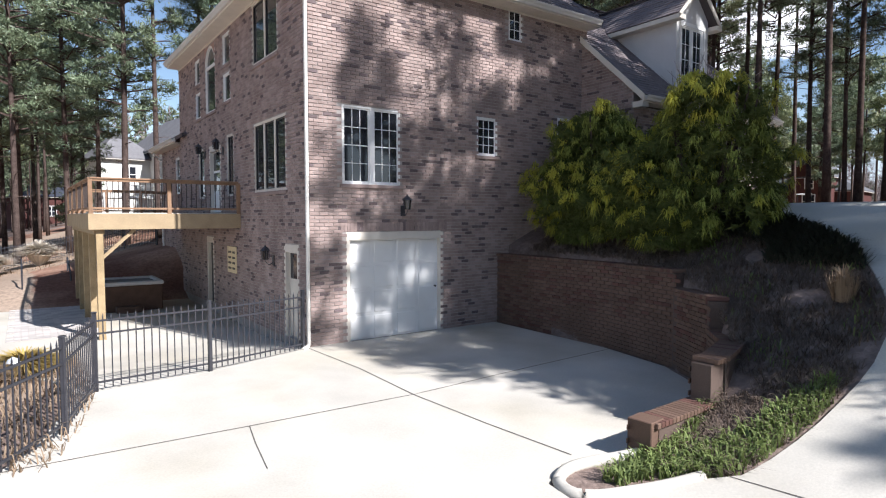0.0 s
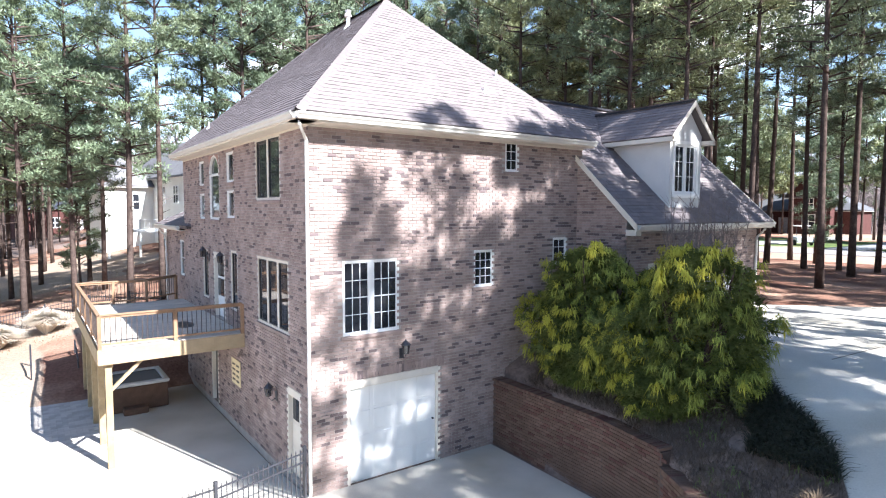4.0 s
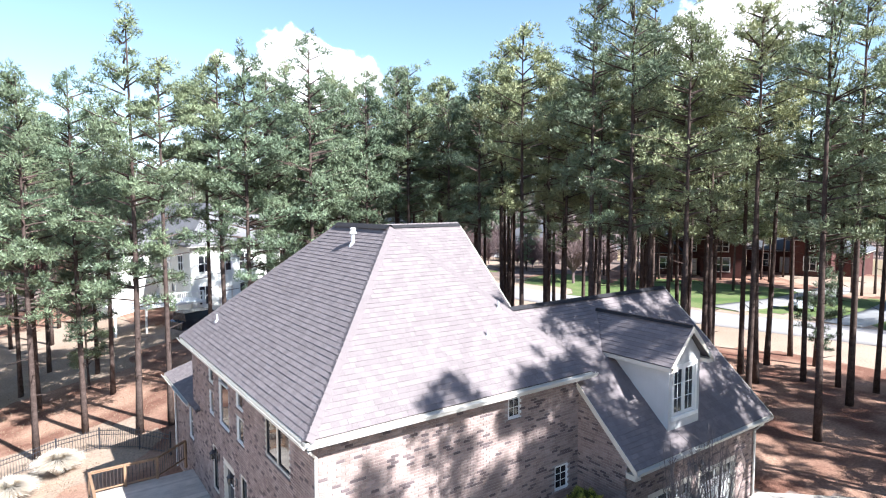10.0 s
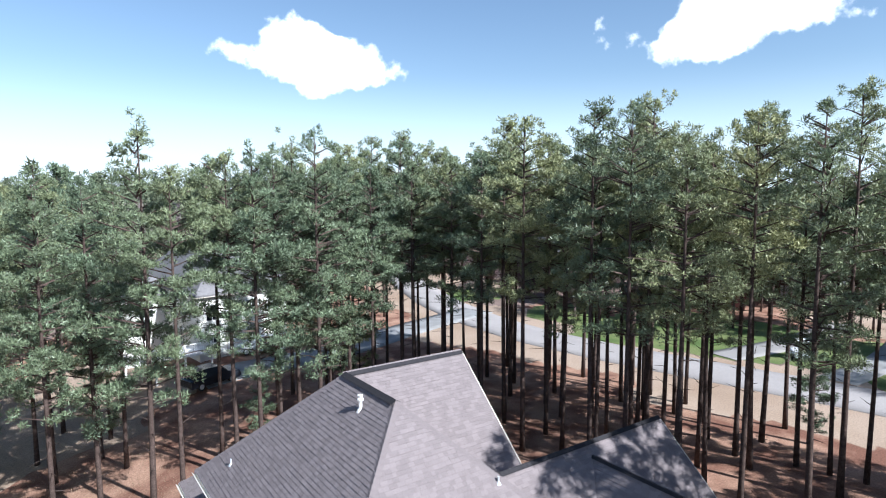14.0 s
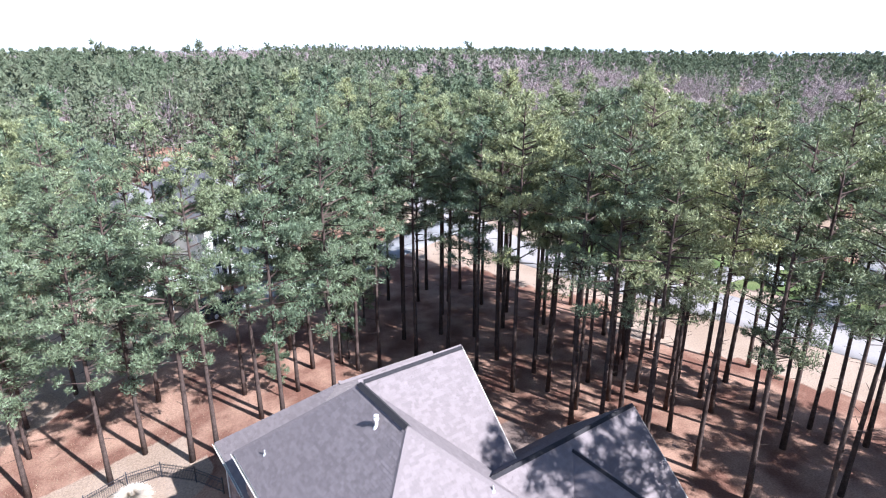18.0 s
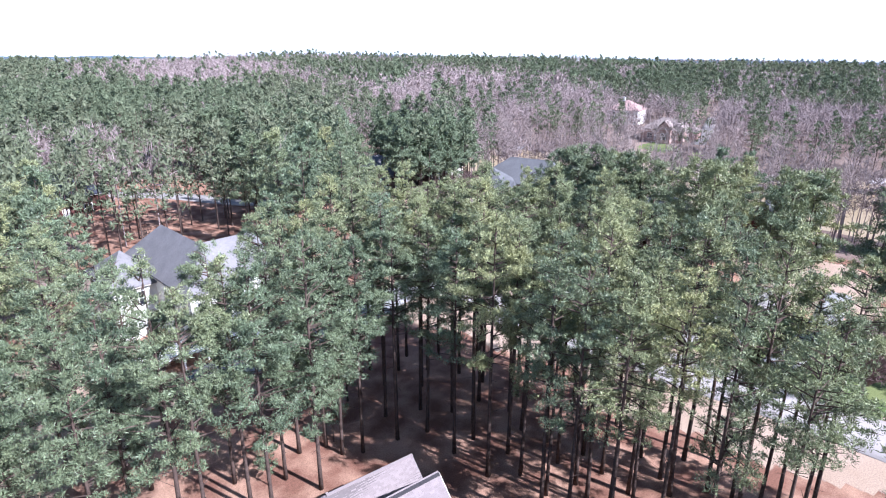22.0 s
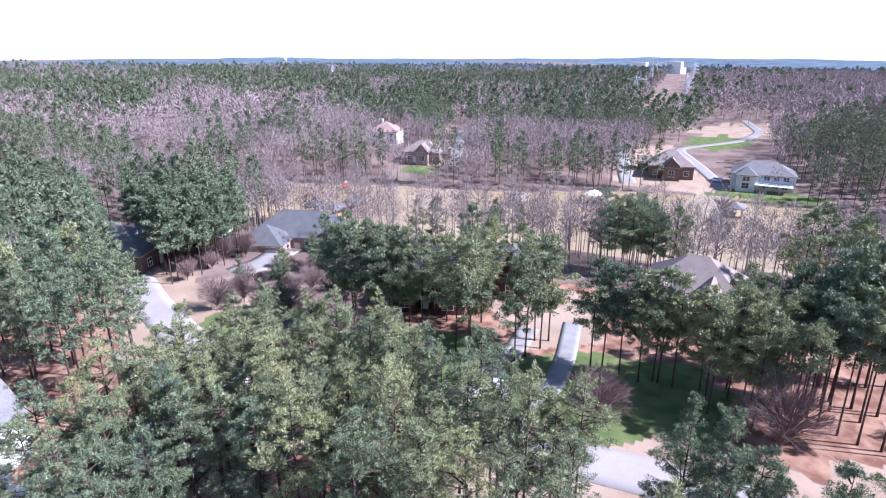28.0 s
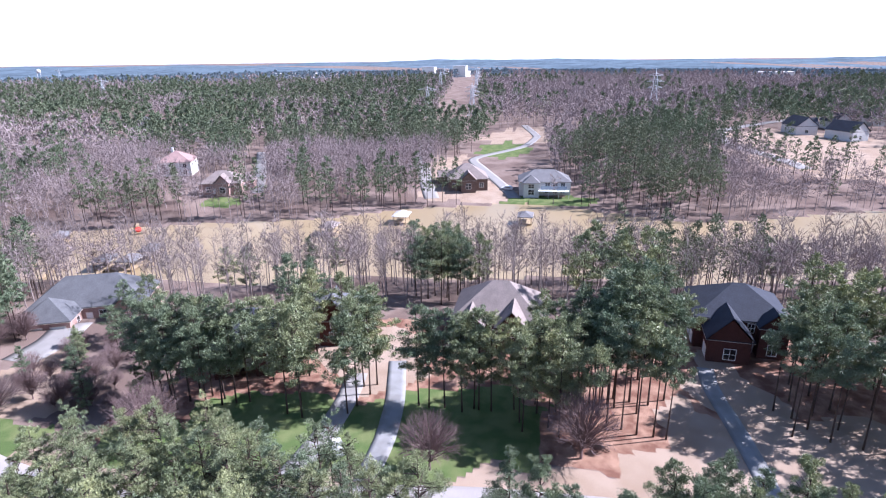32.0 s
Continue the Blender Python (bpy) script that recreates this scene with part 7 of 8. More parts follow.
# white house beyond the pines
far_house("white_house", "two-storey white house with a grey shingle roof among pines", (9.2, 55.4), 8, [(-3.0, -8.5, 3.6, 9, 6.4, "hip", "y", 3.9), (2.0, -4.0, 8.5, 3.0, 5.4, "gable", "x", 3.6), (-7.5, 0.5, -2.5, 8.5, 5.6, "hip", "x", 3.0)], M_SIDING, M_ROOFGREY,
          [("-y", -1.7, 3.8, 1.1, 1.5, -8.5), ("-y", 0.3, 3.8, 1.1, 1.5, -8.5), ("-y", 2.3, 3.8, 1.1, 1.5, -8.5), ("-y", -1.7, 0.7, 1.1, 1.7, -8.5), ("-y", 2.3, 0.7, 1.1, 1.7, -8.5), ("-x", -6, 3.8, 1.2, 1.6, -3.0), ("-x", -2.5, 3.8, 1.2, 1.6, -3.0), ("-x", -4, 0.7, 1.2, 1.7, -3.0), ("-y", -5, 3.2, 1.2, 1.5, 0.5), ("+x", -0.5, 3.2, 1.0, 1.4, 8.5)],
          [("-y", 0.3, 1.1, 2.1, -8.5)])
porch = thing("porch", "white railed porch on the side of the white house", "porch", (4.4, 45.4, float(land(4, 45))), 8)
part("porch_floor", Soup().bevelled(-4, -1.6, 1.9, 3.5, 1.5, 2.1, 0.01).mesh("porch_floor", M_WHITE), porch)
for x in (-3.9, -1.5, 1.0, 3.4):
    part("porch_post", Soup().bevelled(x - 0.08, -1.55, -0.2, x + 0.08, -1.39, 3.0, 0.01).mesh("porch_post", M_WHITE), porch)
part("porch_rail", Soup().box(-4, -1.5, 2.95, 3.5, -1.42, 3.03).mesh("porch_rail", M_WHITE), porch)
pb = Soup().box(-0.02, -1.48, 2.1, 0.02, -1.44, 2.95).mesh("porch_baluster", M_WHITE)
for i in range(40):
    obj("porch_baluster", pb, porch, pose(-3.9 + i * 0.185, 0, 0))

far_house("brick_house", "brick house with a tan shingle hip roof behind roadside pines", (95, -4), 0, [(-7, -8, 6, 8, 4.6, "hip", "y", 5.2), (-9.5, -5.5, -4, 0.0, 4.2, "gable", "x", 3.6), (-8.5, 2.5, -3, 7.0, 4.0, "gable", "x", 3.0)], M_REDBRICK, M_ROOFTAN,
          [("-x", -2.7, 0.9, 1.6, 1.9, -9.5), ("-x", 4.8, 0.9, 1.6, 1.7, -8.5), ("-x", 1.2, 0.9, 1.0, 1.9, -7), ("-y", 0, 0.9, 1.2, 1.7, -8), ("-y", 3.5, 0.9, 1.2, 1.7, -8), ("-x", -6.8, 0.9, 1.2, 1.7, -7)], [("-x", 1.2, 1.1, 2.2, -7.03)])
far_house("brick_house", "red brick two-storey house with a dark hip-and-gable roof", (98, -48), -4, [(-6, -5.5, 7, 9.5, 6.2, "hip", "y", 4.2), (-11, 1.4, -5, 8.0, 4.6, "gable", "x", 4.0), (-8.0, -4.8, -5.5, -0.4, 6.0, "gable", "x", 2.6)], M_REDBRICK, M_ROOFDARK,
          [("-x", 4.5, 0.9, 1.8, 1.9, -11), ("-x", -2.6, 0.9, 1.4, 1.9, -8.0), ("-x", -2.6, 3.9, 1.1, 1.6, -8.0), ("-x", 0.6, 3.9, 1.0, 1.6, -6), ("+y", -2, 3.9, 1.0, 1.6, 9.5), ("+y", 2, 3.9, 1.0, 1.6, 9.5)],
          [("+y", -8.6, 2.6, 2.3, 8.0), ("+y", -3.5, 2.6, 2.3, 9.5), ("+y", -0.2, 2.6, 2.3, 9.5), ("-x", 0.5, 1.2, 2.3, -6.03)])
far_house("brick_house", "long single-storey pink brick house with a slate-grey hip roof", (93, 82), 22, [(-6, -11, 6, 11, 3.6, "hip", "y", 4.8), (-12, 1.0, -4, 10, 3.4, "hip", "x", 3.6), (-9, -10.5, -4, -5.0, 3.4, "gable", "x", 2.6)], M_PINKBRICK, M_ROOFBLUE,
          [("-x", -8, 0.9, 1.6, 1.6, -9), ("-x", -3, 0.9, 1.4, 1.7, -6), ("-y", -8, 0.8, 1.2, 1.6, 1.0)], [("-x", 3.2, 2.7, 2.2, -12), ("-x", 7.4, 2.7, 2.2, -12), ("-x", -0.4, 1.1, 2.2, -6.03)])
far_house("brick_house", "brick house with a steep grey gable roof half hidden by pines", (90, 28), 10, [(-5, -7, 6, 7, 3.4, "hip", "y", 3.6), (-8, -4.5, -3, 0.5, 5.2, "gable", "x", 4.4)], M_REDBRICK, M_ROOFBLUE,
          [("-x", -2, 0.9, 1.4, 1.8, -8), ("-x", -2, 3.6, 0.9, 1.3, -8), ("-x", 4, 0.9, 1.4, 1.8, -5)], [("-x", 1.8, 1.1, 2.2, -5.03)])
far_house("brick_house", "dark red brick house with white gable trim behind the roadside pines", (77, 37), 28, [(-5, -5.6, 6, 6.6, 5.0, "hip", "y", 4.0), (-7.5, -5.5, -3, 0.0, 5.4, "gable", "x", 3.4), (-6.5, 2.5, -3, 6.5, 3.2, "gable", "x", 2.4)], M_REDBRICK, M_ROOFDARK,
          [("-x", -2.75, 0.9, 1.8, 1.8, -7.5), ("-x", -2.75, 3.6, 1.4, 1.4, -7.5), ("-x", 4.5, 0.9, 1.6, 1.6, -6.5), ("-x", 1.2, 3.4, 1.0, 1.5, -5), ("-y", 0, 0.9, 1.2, 1.6, -5.6)], [("-x", 1.2, 1.1, 2.2, -5.03)])
far_house("brick_house", "dark red brick house glimpsed between trunks", (2, 122), 15, [(-8, -6, 8, 6, 4.4, "hip", "x", 4.0)], M_REDBRICK, M_ROOFDARK, [("-y", -4, 0.9, 1.4, 1.7, -6), ("-y", 4, 0.9, 1.4, 1.7, -6)], [("-y", 0, 1.1, 2.2, -6)])
far_house("lake_house", "white two-storey lake house with a dusty pink hip roof", (231, 155), 20, [(-7, -7, 7, 7, 6.4, "hip", "y", 4.2)], M_SIDING, M_ROOFRED, [("-x", -4.5, 0.9, 1.4, 1.8, -7), ("-x", 0, 0.9, 1.8, 1.9, -7), ("-x", 4.5, 0.9, 1.4, 1.8, -7), ("-x", -4.5, 3.9, 1.4, 1.6, -7), ("-x", 0, 3.9, 1.4, 1.6, -7), ("-x", 4.5, 3.9, 1.4, 1.6, -7), ("-y", -3, 3.9, 1.2, 1.6, -7), ("-y", 3, 3.9, 1.2, 1.6, -7)], [("-x", -2.2, 1.1, 2.2, -7.03)], [(2, 2, 11.5, 0.9)])
far_house("lake_house", "tan brick lake house with a stepped grey hip roof", (206, 118), 15, [(-6, -8, 6, 8, 4.2, "hip", "y", 4.0), (-8.5, -4, -4, 1, 4.8, "gable", "x", 3.2), (2, -11, 8, -6, 3.4, "hip", "x", 2.6)], M_PINKBRICK, M_ROOFTAN, [("-x", -1.5, 0.8, 2.0, 2.2, -8.5), ("-x", 4.5, 0.8, 1.8, 1.8, -6), ("-y", 0, 0.8, 1.4, 1.7, -8)], [("-x", 2.2, 1.1, 2.2, -6.03)])
far_house("lake_house", "brown brick lake house with a dark brown hip roof", (234, 23), 12, [(-7, -8, 7, 8, 4.4, "hip", "y", 5.2), (-10, -3, -5, 3, 4.4, "gable", "x", 3.4), (3, 7, 9, 12, 3.4, "gable", "y", 2.4)], M_BROWNBRICK, M_ROOFTAN, [("-x", -5.5, 0.8, 1.6, 1.8, -7), ("-x", 5.5, 0.8, 1.6, 1.8, -7), ("-x", 0, 0.8, 2.0, 2.2, -10)], [("-y", 5, 2.6, 2.2, -8)])
far_house("lake_house", "grey lake house with a wide porch and blue-shaded deck", (231, -9), 5, [(-6, -10, 6, 10, 5.2, "hip", "y", 3.8), (-9.0, 2.5, -4, 8.5, 5.2, "hip", "x", 2.8)], M_STUCCO, M_ROOFGREY, [("-x", -7, 0.6, 1.8, 1.9, -6), ("-x", -4, 0.6, 1.8, 1.9, -6), ("-x", -1, 0.6, 1.8, 1.9, -6), ("-x", -7, 3.2, 1.8, 1.5, -6), ("-x", -4, 3.2, 1.8, 1.5, -6), ("-x", -1, 3.2, 1.8, 1.5, -6), ("-x", 5.5, 0.6, 2.2, 1.9, -9), ("-x", 5.5, 3.2, 2.2, 1.5, -9)], [("-x", 1.3, 1.1, 2.2, -6.03)])
lp = thing("lake_deck", "white railed deck with blue panels on the lake house", "deck", (223.2, -12, float(land(223, -12))))
part("deck_floor", Soup().bevelled(-2.0, -7, 2.4, 1.6, 5, 2.65, 0.02).mesh("deck_floor", M_WHITE), lp)
for yy in (-6.9, -3, 1, 4.9):
    part("deck_post", Soup().bevelled(-1.9, yy - 0.1, -1, -1.7, yy + 0.1, 3.5, 0.01).mesh("deck_post", M_WHITE), lp)
part("deck_rail", Soup().box(-1.95, -7, 3.3, -1.8, 5, 3.42).mesh("deck_rail", M_WHITE), lp)
part("deck_screen", Soup().box(0.5, -6, 2.66, 0.6, 4, 4.2).mesh("deck_screen", M_BLUEDECK), lp)
far_house("hill_house", "blue-grey roofed house in a far clearing", (362, 268), 30, [(-9, -7, 9, 7, 4.6, "hip", "x", 4.6), (-4, -10, 3, -5, 5, "gable", "y", 3.6)], M_STUCCO, M_ROOFBLUE, [("-y", -6, 0.9, 1.8, 1.9, -7), ("-y", 6, 0.9, 1.8, 1.9, -7)], [("-y", 0, 1.2, 2.3, -10)])
for x, y, r in ((372, -152, 10), (350, -168, 30), (398, -182, 5), (412, -84, 0), (430, -215, 20)):
    far_house("field_house", "dark roofed house at the edge of a bare field", (x, y), r, [(-8, -6, 8, 6, 5.0, "gable", "x", 5.0), (-3, -9, 3, -4, 5.0, "gable", "y", 4.0)], M_STUCCO, M_ROOFDARK, [("-y", -5, 0.9, 1.6, 1.8, -6), ("-y", 5.5, 0.9, 1.6, 1.8, -6), ("-x", 0, 0.9, 1.6, 1.8, -8)], [("-y", 0, 1.2, 2.3, -9)])
far_house("brick_house", "low house with a rust-red roof edge by the lake drive", (86, 108), 35, [(-6, -5, 6, 5, 3.2, "gable", "x", 2.6)], M_SIDING, M_ROOFRED, [("-x", 0, 0.9, 1.4, 1.6, -6)], [("-y", 0, 2.6, 2.2, -5)])
far_house("brick_house", "grey roofed house in a wooded clearing", (62, 100), 25, [(-7, -5.5, 7, 5.5, 4.0, "hip", "x", 3.8)], M_BROWNBRICK, M_ROOFGREY, [("-y", -4, 0.9, 1.4, 1.6, -5.5), ("-y", 4, 0.9, 1.4, 1.6, -5.5)], [("-y", 0, 1.1, 2.2, -5.5)])

# docks and boathouses on the lake
for i, (x, y, roofed, colour, turn) in enumerate(((127, 101, 1, M_ROOFGREY, 5), (124, 122, 0, None, 20), (126, 108, 1, M_ROOFBLUE, 15), (158, 122, 2, M_RED, 40), (166, 58, 1, M_ROOFTAN, 0), (182, 38, 1, M_STUCCO, 0), (187, -4, 1, M_ROOFGREY, 0), (143, 138, 1, M_ROOFGREY, 30), (136, 101, 1, M_ROOFBLUE, 10))):
    near = x < 150
    d = thing("boat_dock", "small lake dock with a roofed boat slip" if roofed == 1 else "open timber lake dock", "dock", (x, y, LAKE_Z), turn, group="lake docks")
    part("platform", Soup().bevelled(-3, -2.2, 0.45, 3, 2.2, 0.65, 0.02).mesh("platform", M_TREATED), d)
    part("gangway", Soup().bevelled(-10 if near else 3.01, -0.6, 0.47, -3.01 if near else 10, 0.6, 0.63, 0.02).mesh("gangway", M_TREATED), d)
    for px in (-2.8, 2.8):
        for py in (-2.0, 2.0):
            part("pile", Soup().tube([(px, py, -1.5), (px, py, 3.0 if roofed == 1 else 1.3)], [0.12, 0.12], 6).mesh("pile", M_POST), d)
    if roofed == 1:
        roof_block(d, -3, -2.2, 3, 2.2, 3.0, 1.2, "hip", "x", colour)
    elif roofed == 2:
        part("boat_hull", Soup().add([(-2.6, -0.9, 1.2), (1.6, -0.9, 1.2), (3.0, 0, 1.3), (1.6, 0.9, 1.2), (-2.6, 0.9, 1.2), (-2.4, -0.5, 0.66), (1.4, -0.5, 0.66), (2.4, 0, 0.7), (1.4, 0.5, 0.66), (-2.4, 0.5, 0.66)], [(0, 1, 2, 3, 4), (9, 8, 7, 6, 5), (0, 5, 6, 1), (1, 6, 7, 2), (2, 7, 8, 3), (3, 8, 9, 4), (4, 9, 5, 0)]).mesh("boat_hull", M_RED), d)


# power line towers
def lattice(name, at, height, label, turn=0, wide=True):
    t = thing(name, label, "transmission tower", (at[0], at[1], float(land(*at))), turn, group="transmission towers")
    b = height * 0.12
    waist, top = height * 0.62, height * 0.86
    legs = Soup()
    br = Soup()
    lv = [(0, b), (height * 0.25, b * 0.72), (height * 0.45, b * 0.48), (waist, b * 0.3), (top, b * 0.28)]
    r = 0.15
    for sx in (-1, 1):
        for sy in (-1, 1):
            legs.tube([(sx * w, sy * w, z) for z, w in lv], [r] * len(lv), 4, False)
    for (z0, w0), (z1, w1) in zip(lv, lv[1:]):
        for sx, sy, tx, ty in ((-1, -1, 1, -1), (1, -1, 1, 1), (1, 1, -1, 1), (-1, 1, -1, -1)):
            br.tube([(sx * w0, sy * w0, z0), (tx * w1, ty * w1, z1)], [r * 0.6] * 2, 3, False)
            br.tube([(tx * w0, ty * w0, z0), (sx * w1, sy * w1, z1)], [r * 0.6] * 2, 3, False)
    part("leg_frame", legs.mesh("leg_frame", M_STEEL), t); tagged(part("bracing", br.mesh("bracing", M_STEEL), t), kind="stuff")
    for z, w in (((top, height * 0.32),) if wide else ((waist, 5), (height * 0.74, 6), (top, 5))):
        arm = Soup()
        for s1 in (-1, 1):
            for sy in (-0.28, 0.28):
                arm.tube([(0, b * sy, z), (s1 * w, 0, z + 0.4)], [r * 0.8] * 2, 3, False)
                arm.tube([(0, b * sy, z + 2.0), (s1 * w, 0, z + 0.4)], [r * 0.8] * 2, 3, False)
            for k in (0.3, 0.6):
                arm.tube([(s1 * w * k, 0, z + 0.2), (s1 * w * (k + 0.15), 0, z + 1.6 - k)], [r * 0.5] * 2, 3, False)
        part("crossarm", arm.mesh("crossarm", M_STEEL), t)
    part("peak", Soup().tube([(0, 0, top), (0, 0, height)], [r * 2, r], 4).mesh("peak", M_STEEL), t)
    return t


for x, y, h, w in ((470, 90, 26, True), (478, 55, 27, False), (455, -82, 36, False), (510, 420, 30, True), (640, 112, 28, True), (648, 74, 28, False), (880, 152, 30, True), (888, 104, 30, False), (980, 900, 30, True)):
    lattice("power_tower", (x, y), h, "pale steel lattice transmission tower on the cleared strip", 80, w)
wt = thing("water_tower", "pale water tower on legs above the far woods", "water tower", (1250, 1206, float(land(1250, 1206))))
part("tank", Soup().tube([(0, 0, 30), (0, 0, 32), (0, 0, 36), (0, 0, 38), (0, 0, 39)], [1.5, 5, 5.4, 4, 0.5], 14).mesh("tank", M_STUCCO, True), wt)
for k in range(4):
    a = k * math.pi / 2
    part("leg", Soup().tube([(6 * math.cos(a), 6 * math.sin(a), -2), (4 * math.cos(a), 4 * math.sin(a), 32)], [0.5, 0.5], 6).mesh("leg", M_STUCCO), wt)
for x, y, w, d, h, lab in ((1352, 275, 30, 14, 22, 0), (1348, 203, 30, 14, 24, 0), (1300, 612, 60, 30, 10, 1), (1296, 498, 50, 26, 9, 1), (1330, 560, 40, 20, 12, 1), (1210, -403, 60, 26, 9, 1), (1340, 690, 70, 26, 8, 1), (1500, 240, 60, 60, 12, 0)):
    f = thing("industrial_building", "pale flat-roofed industrial building near the horizon", "building", (x, y, float(land(x, y))), 80, group="buildings on the horizon")
    part("hall", Soup().bevelled(-w / 2, -d / 2, -3, w / 2, d / 2, h, 0.4).mesh("hall", M_SIDING), f)
    part("roof_edge", Soup().box(-w / 2 - 0.5, -d / 2 - 0.5, h + 0.01, w / 2 + 0.5, d / 2 + 0.5, h + 0.8).mesh("roof_edge", M_STUCCO), f)
    for k in range(4):
        part("bay_window", Soup().box(-w * 0.4 + k * w * 0.22, -d / 2 - 0.2, h * 0.4, -w * 0.4 + k * w * 0.22 + w * 0.12, -d / 2 - 0.02, h * 0.7).mesh("bay_window", M_GLASS), f)


# parked cars
def car(at, turn, paint, label, long=4.7, tall=1.7):
    c = thing("car", label, "car", (at[0], at[1], float(land(*at)) + 0.08), turn, group="parked cars")
    w = 0.92
    side = [(-long / 2, 0.45), (-long / 2 + 0.05, 0.95), (-long / 2 + 0.35, 1.05), (-long * 0.42, tall - 0.05), (-long * 0.2, tall), (long * 0.1, tall - 0.03), (long * 0.24, 1.08), (long / 2 - 0.15, 0.92), (long / 2, 0.6), (long / 2 - 0.02, 0.35), (-long / 2 + 0.1, 0.32)]
    s = Soup()
    n = len(side)
    for sy in (-1, 1):
        for x, z in side:
            s.v.append((x, sy * (w - (0.14 if z > 1.1 else 0.0)), z))
    s.f += [tuple(range(n)), tuple(reversed(range(n, 2 * n)))] + [(i, (i + 1) % n, n + (i + 1) % n, n + i) for i in range(n)]
    part("body", s.mesh("body", paint), c)
    g = Soup()
    for sy in (-1, 1):
        yy = sy * (w - 0.06)
        g.add([(-long * 0.36, yy, 1.1), (long * 0.18, yy, 1.1), (long * 0.08, sy * (w - 0.13), tall - 0.12), (-long * 0.36, sy * (w - 0.13), tall - 0.12)], [(0, 1, 2, 3)])
    part("side_glass", g.mesh("side_glass", M_GLASS), c)
    part("windscreen", Soup().add([(long * 0.245, -0.72, 1.12), (long * 0.245, 0.72, 1.12), (long * 0.115, 0.66, tall - 0.04), (long * 0.115, -0.66, tall - 0.04)], [(0, 1, 2, 3)]).mesh("windscreen", M_GLASS), c)
    for x in (-long * 0.3, long * 0.31):
        for sy in (-1, 1):
            wh = part("wheel", Soup().tube([(x, sy * (w - 0.2), 0.34), (x, sy * (w + 0.015), 0.34)], [0.34, 0.34], 14).mesh("wheel", M_TYRE), c)
            part("rim", Soup().tube([(x, sy * (w + 0.016), 0.34), (x, sy * (w + 0.03), 0.34)], [0.21, 0.2], 12).mesh("rim", M_STEEL), wh)
    for sy in (-1, 1):
        part("headlight", Soup().bevelled(long / 2 - 0.1, sy * 0.62 - 0.14, 0.66, long / 2 - 0.01, sy * 0.62 + 0.14, 0.8, 0.02).mesh("headlight", M_STEEL), c)
    return c


car((6.6, 39.2), 20, M_CARDARK, "dark parked sport utility car on the shaded drive")
car((13.2, 46.2), 165, M_CARWHITE, "silver parked sport utility car on the shaded drive")
car((231, 6), 80, M_CARWHITE, "white car parked by the lake house")
cart = thing("utility_cart", "small pale utility cart on the verge", "cart", (54.3, 13.6, float(land(54.3, 13.6)) + 0.02), 40)
part("cart_body", Soup().bevelled(-1.3, -0.65, 0.3, 1.3, 0.65, 0.75, 0.06).mesh("cart_body", M_CARWHITE), cart)
part("cart_roof", Soup().bevelled(-0.8, -0.6, 1.75, 0.7, 0.6, 1.82, 0.02).mesh("cart_roof", M_WHITE), cart)
for x in (-0.75, 0.65):
    for sy in (-0.55, 0.55):
        part("roof_post", Soup().tube([(x, sy, 0.75), (x, sy, 1.75)], [0.025, 0.025], 5).mesh("roof_post", M_IRON), cart)
for x in (-0.85, 0.85):
    for sy in (-0.68, 0.68):
        part("wheel", Soup().tube([(x, sy - 0.08, 0.26), (x, sy + 0.08, 0.26)], [0.26, 0.26], 10).mesh("wheel", M_TYRE), cart)

# ---- shrubs, grasses, bare trees ----
def threads(centres, outward, per, rs, reach=0.15):
    """Clumps of thread-like shoots that arch out of each centre and hang."""
    n = len(centres)
    d = outward[:, None, :] * 0.7 + rs.normal(size=(n, per, 3)) * 0.5 + np.array([0, 0, 0.25])
    d /= np.linalg.norm(d, axis=2, keepdims=True)
    ln = reach * rs.uniform(0.6, 1.25, (n, 1, 1)) * rs.uniform(0.6, 1.2, (n, per, 1))
    p = centres[:, None, :] + rs.normal(size=(n, per, 3)) * 0.035
    q = p + d * ln * 0.7
    e = q + (d * np.array([1, 1, 0.2]) * 0.5 + np.array([0, 0, -0.85])) * ln
    w = np.cross(d, np.array([0, 0, 1.0])); w /= np.linalg.norm(w, axis=2, keepdims=True) + 1e-9
    w = w * 0.011
    v = np.stack([p - w * 0.6, p + w * 0.6, q - w, q + w, e], 2).reshape(-1, 3)
    b = np.arange(n * per)[:, None] * 5
    return v, np.concatenate([b + np.array([[0, 1, 3]]), b + np.array([[0, 3, 2]]), b + np.array([[2, 3, 4]])])


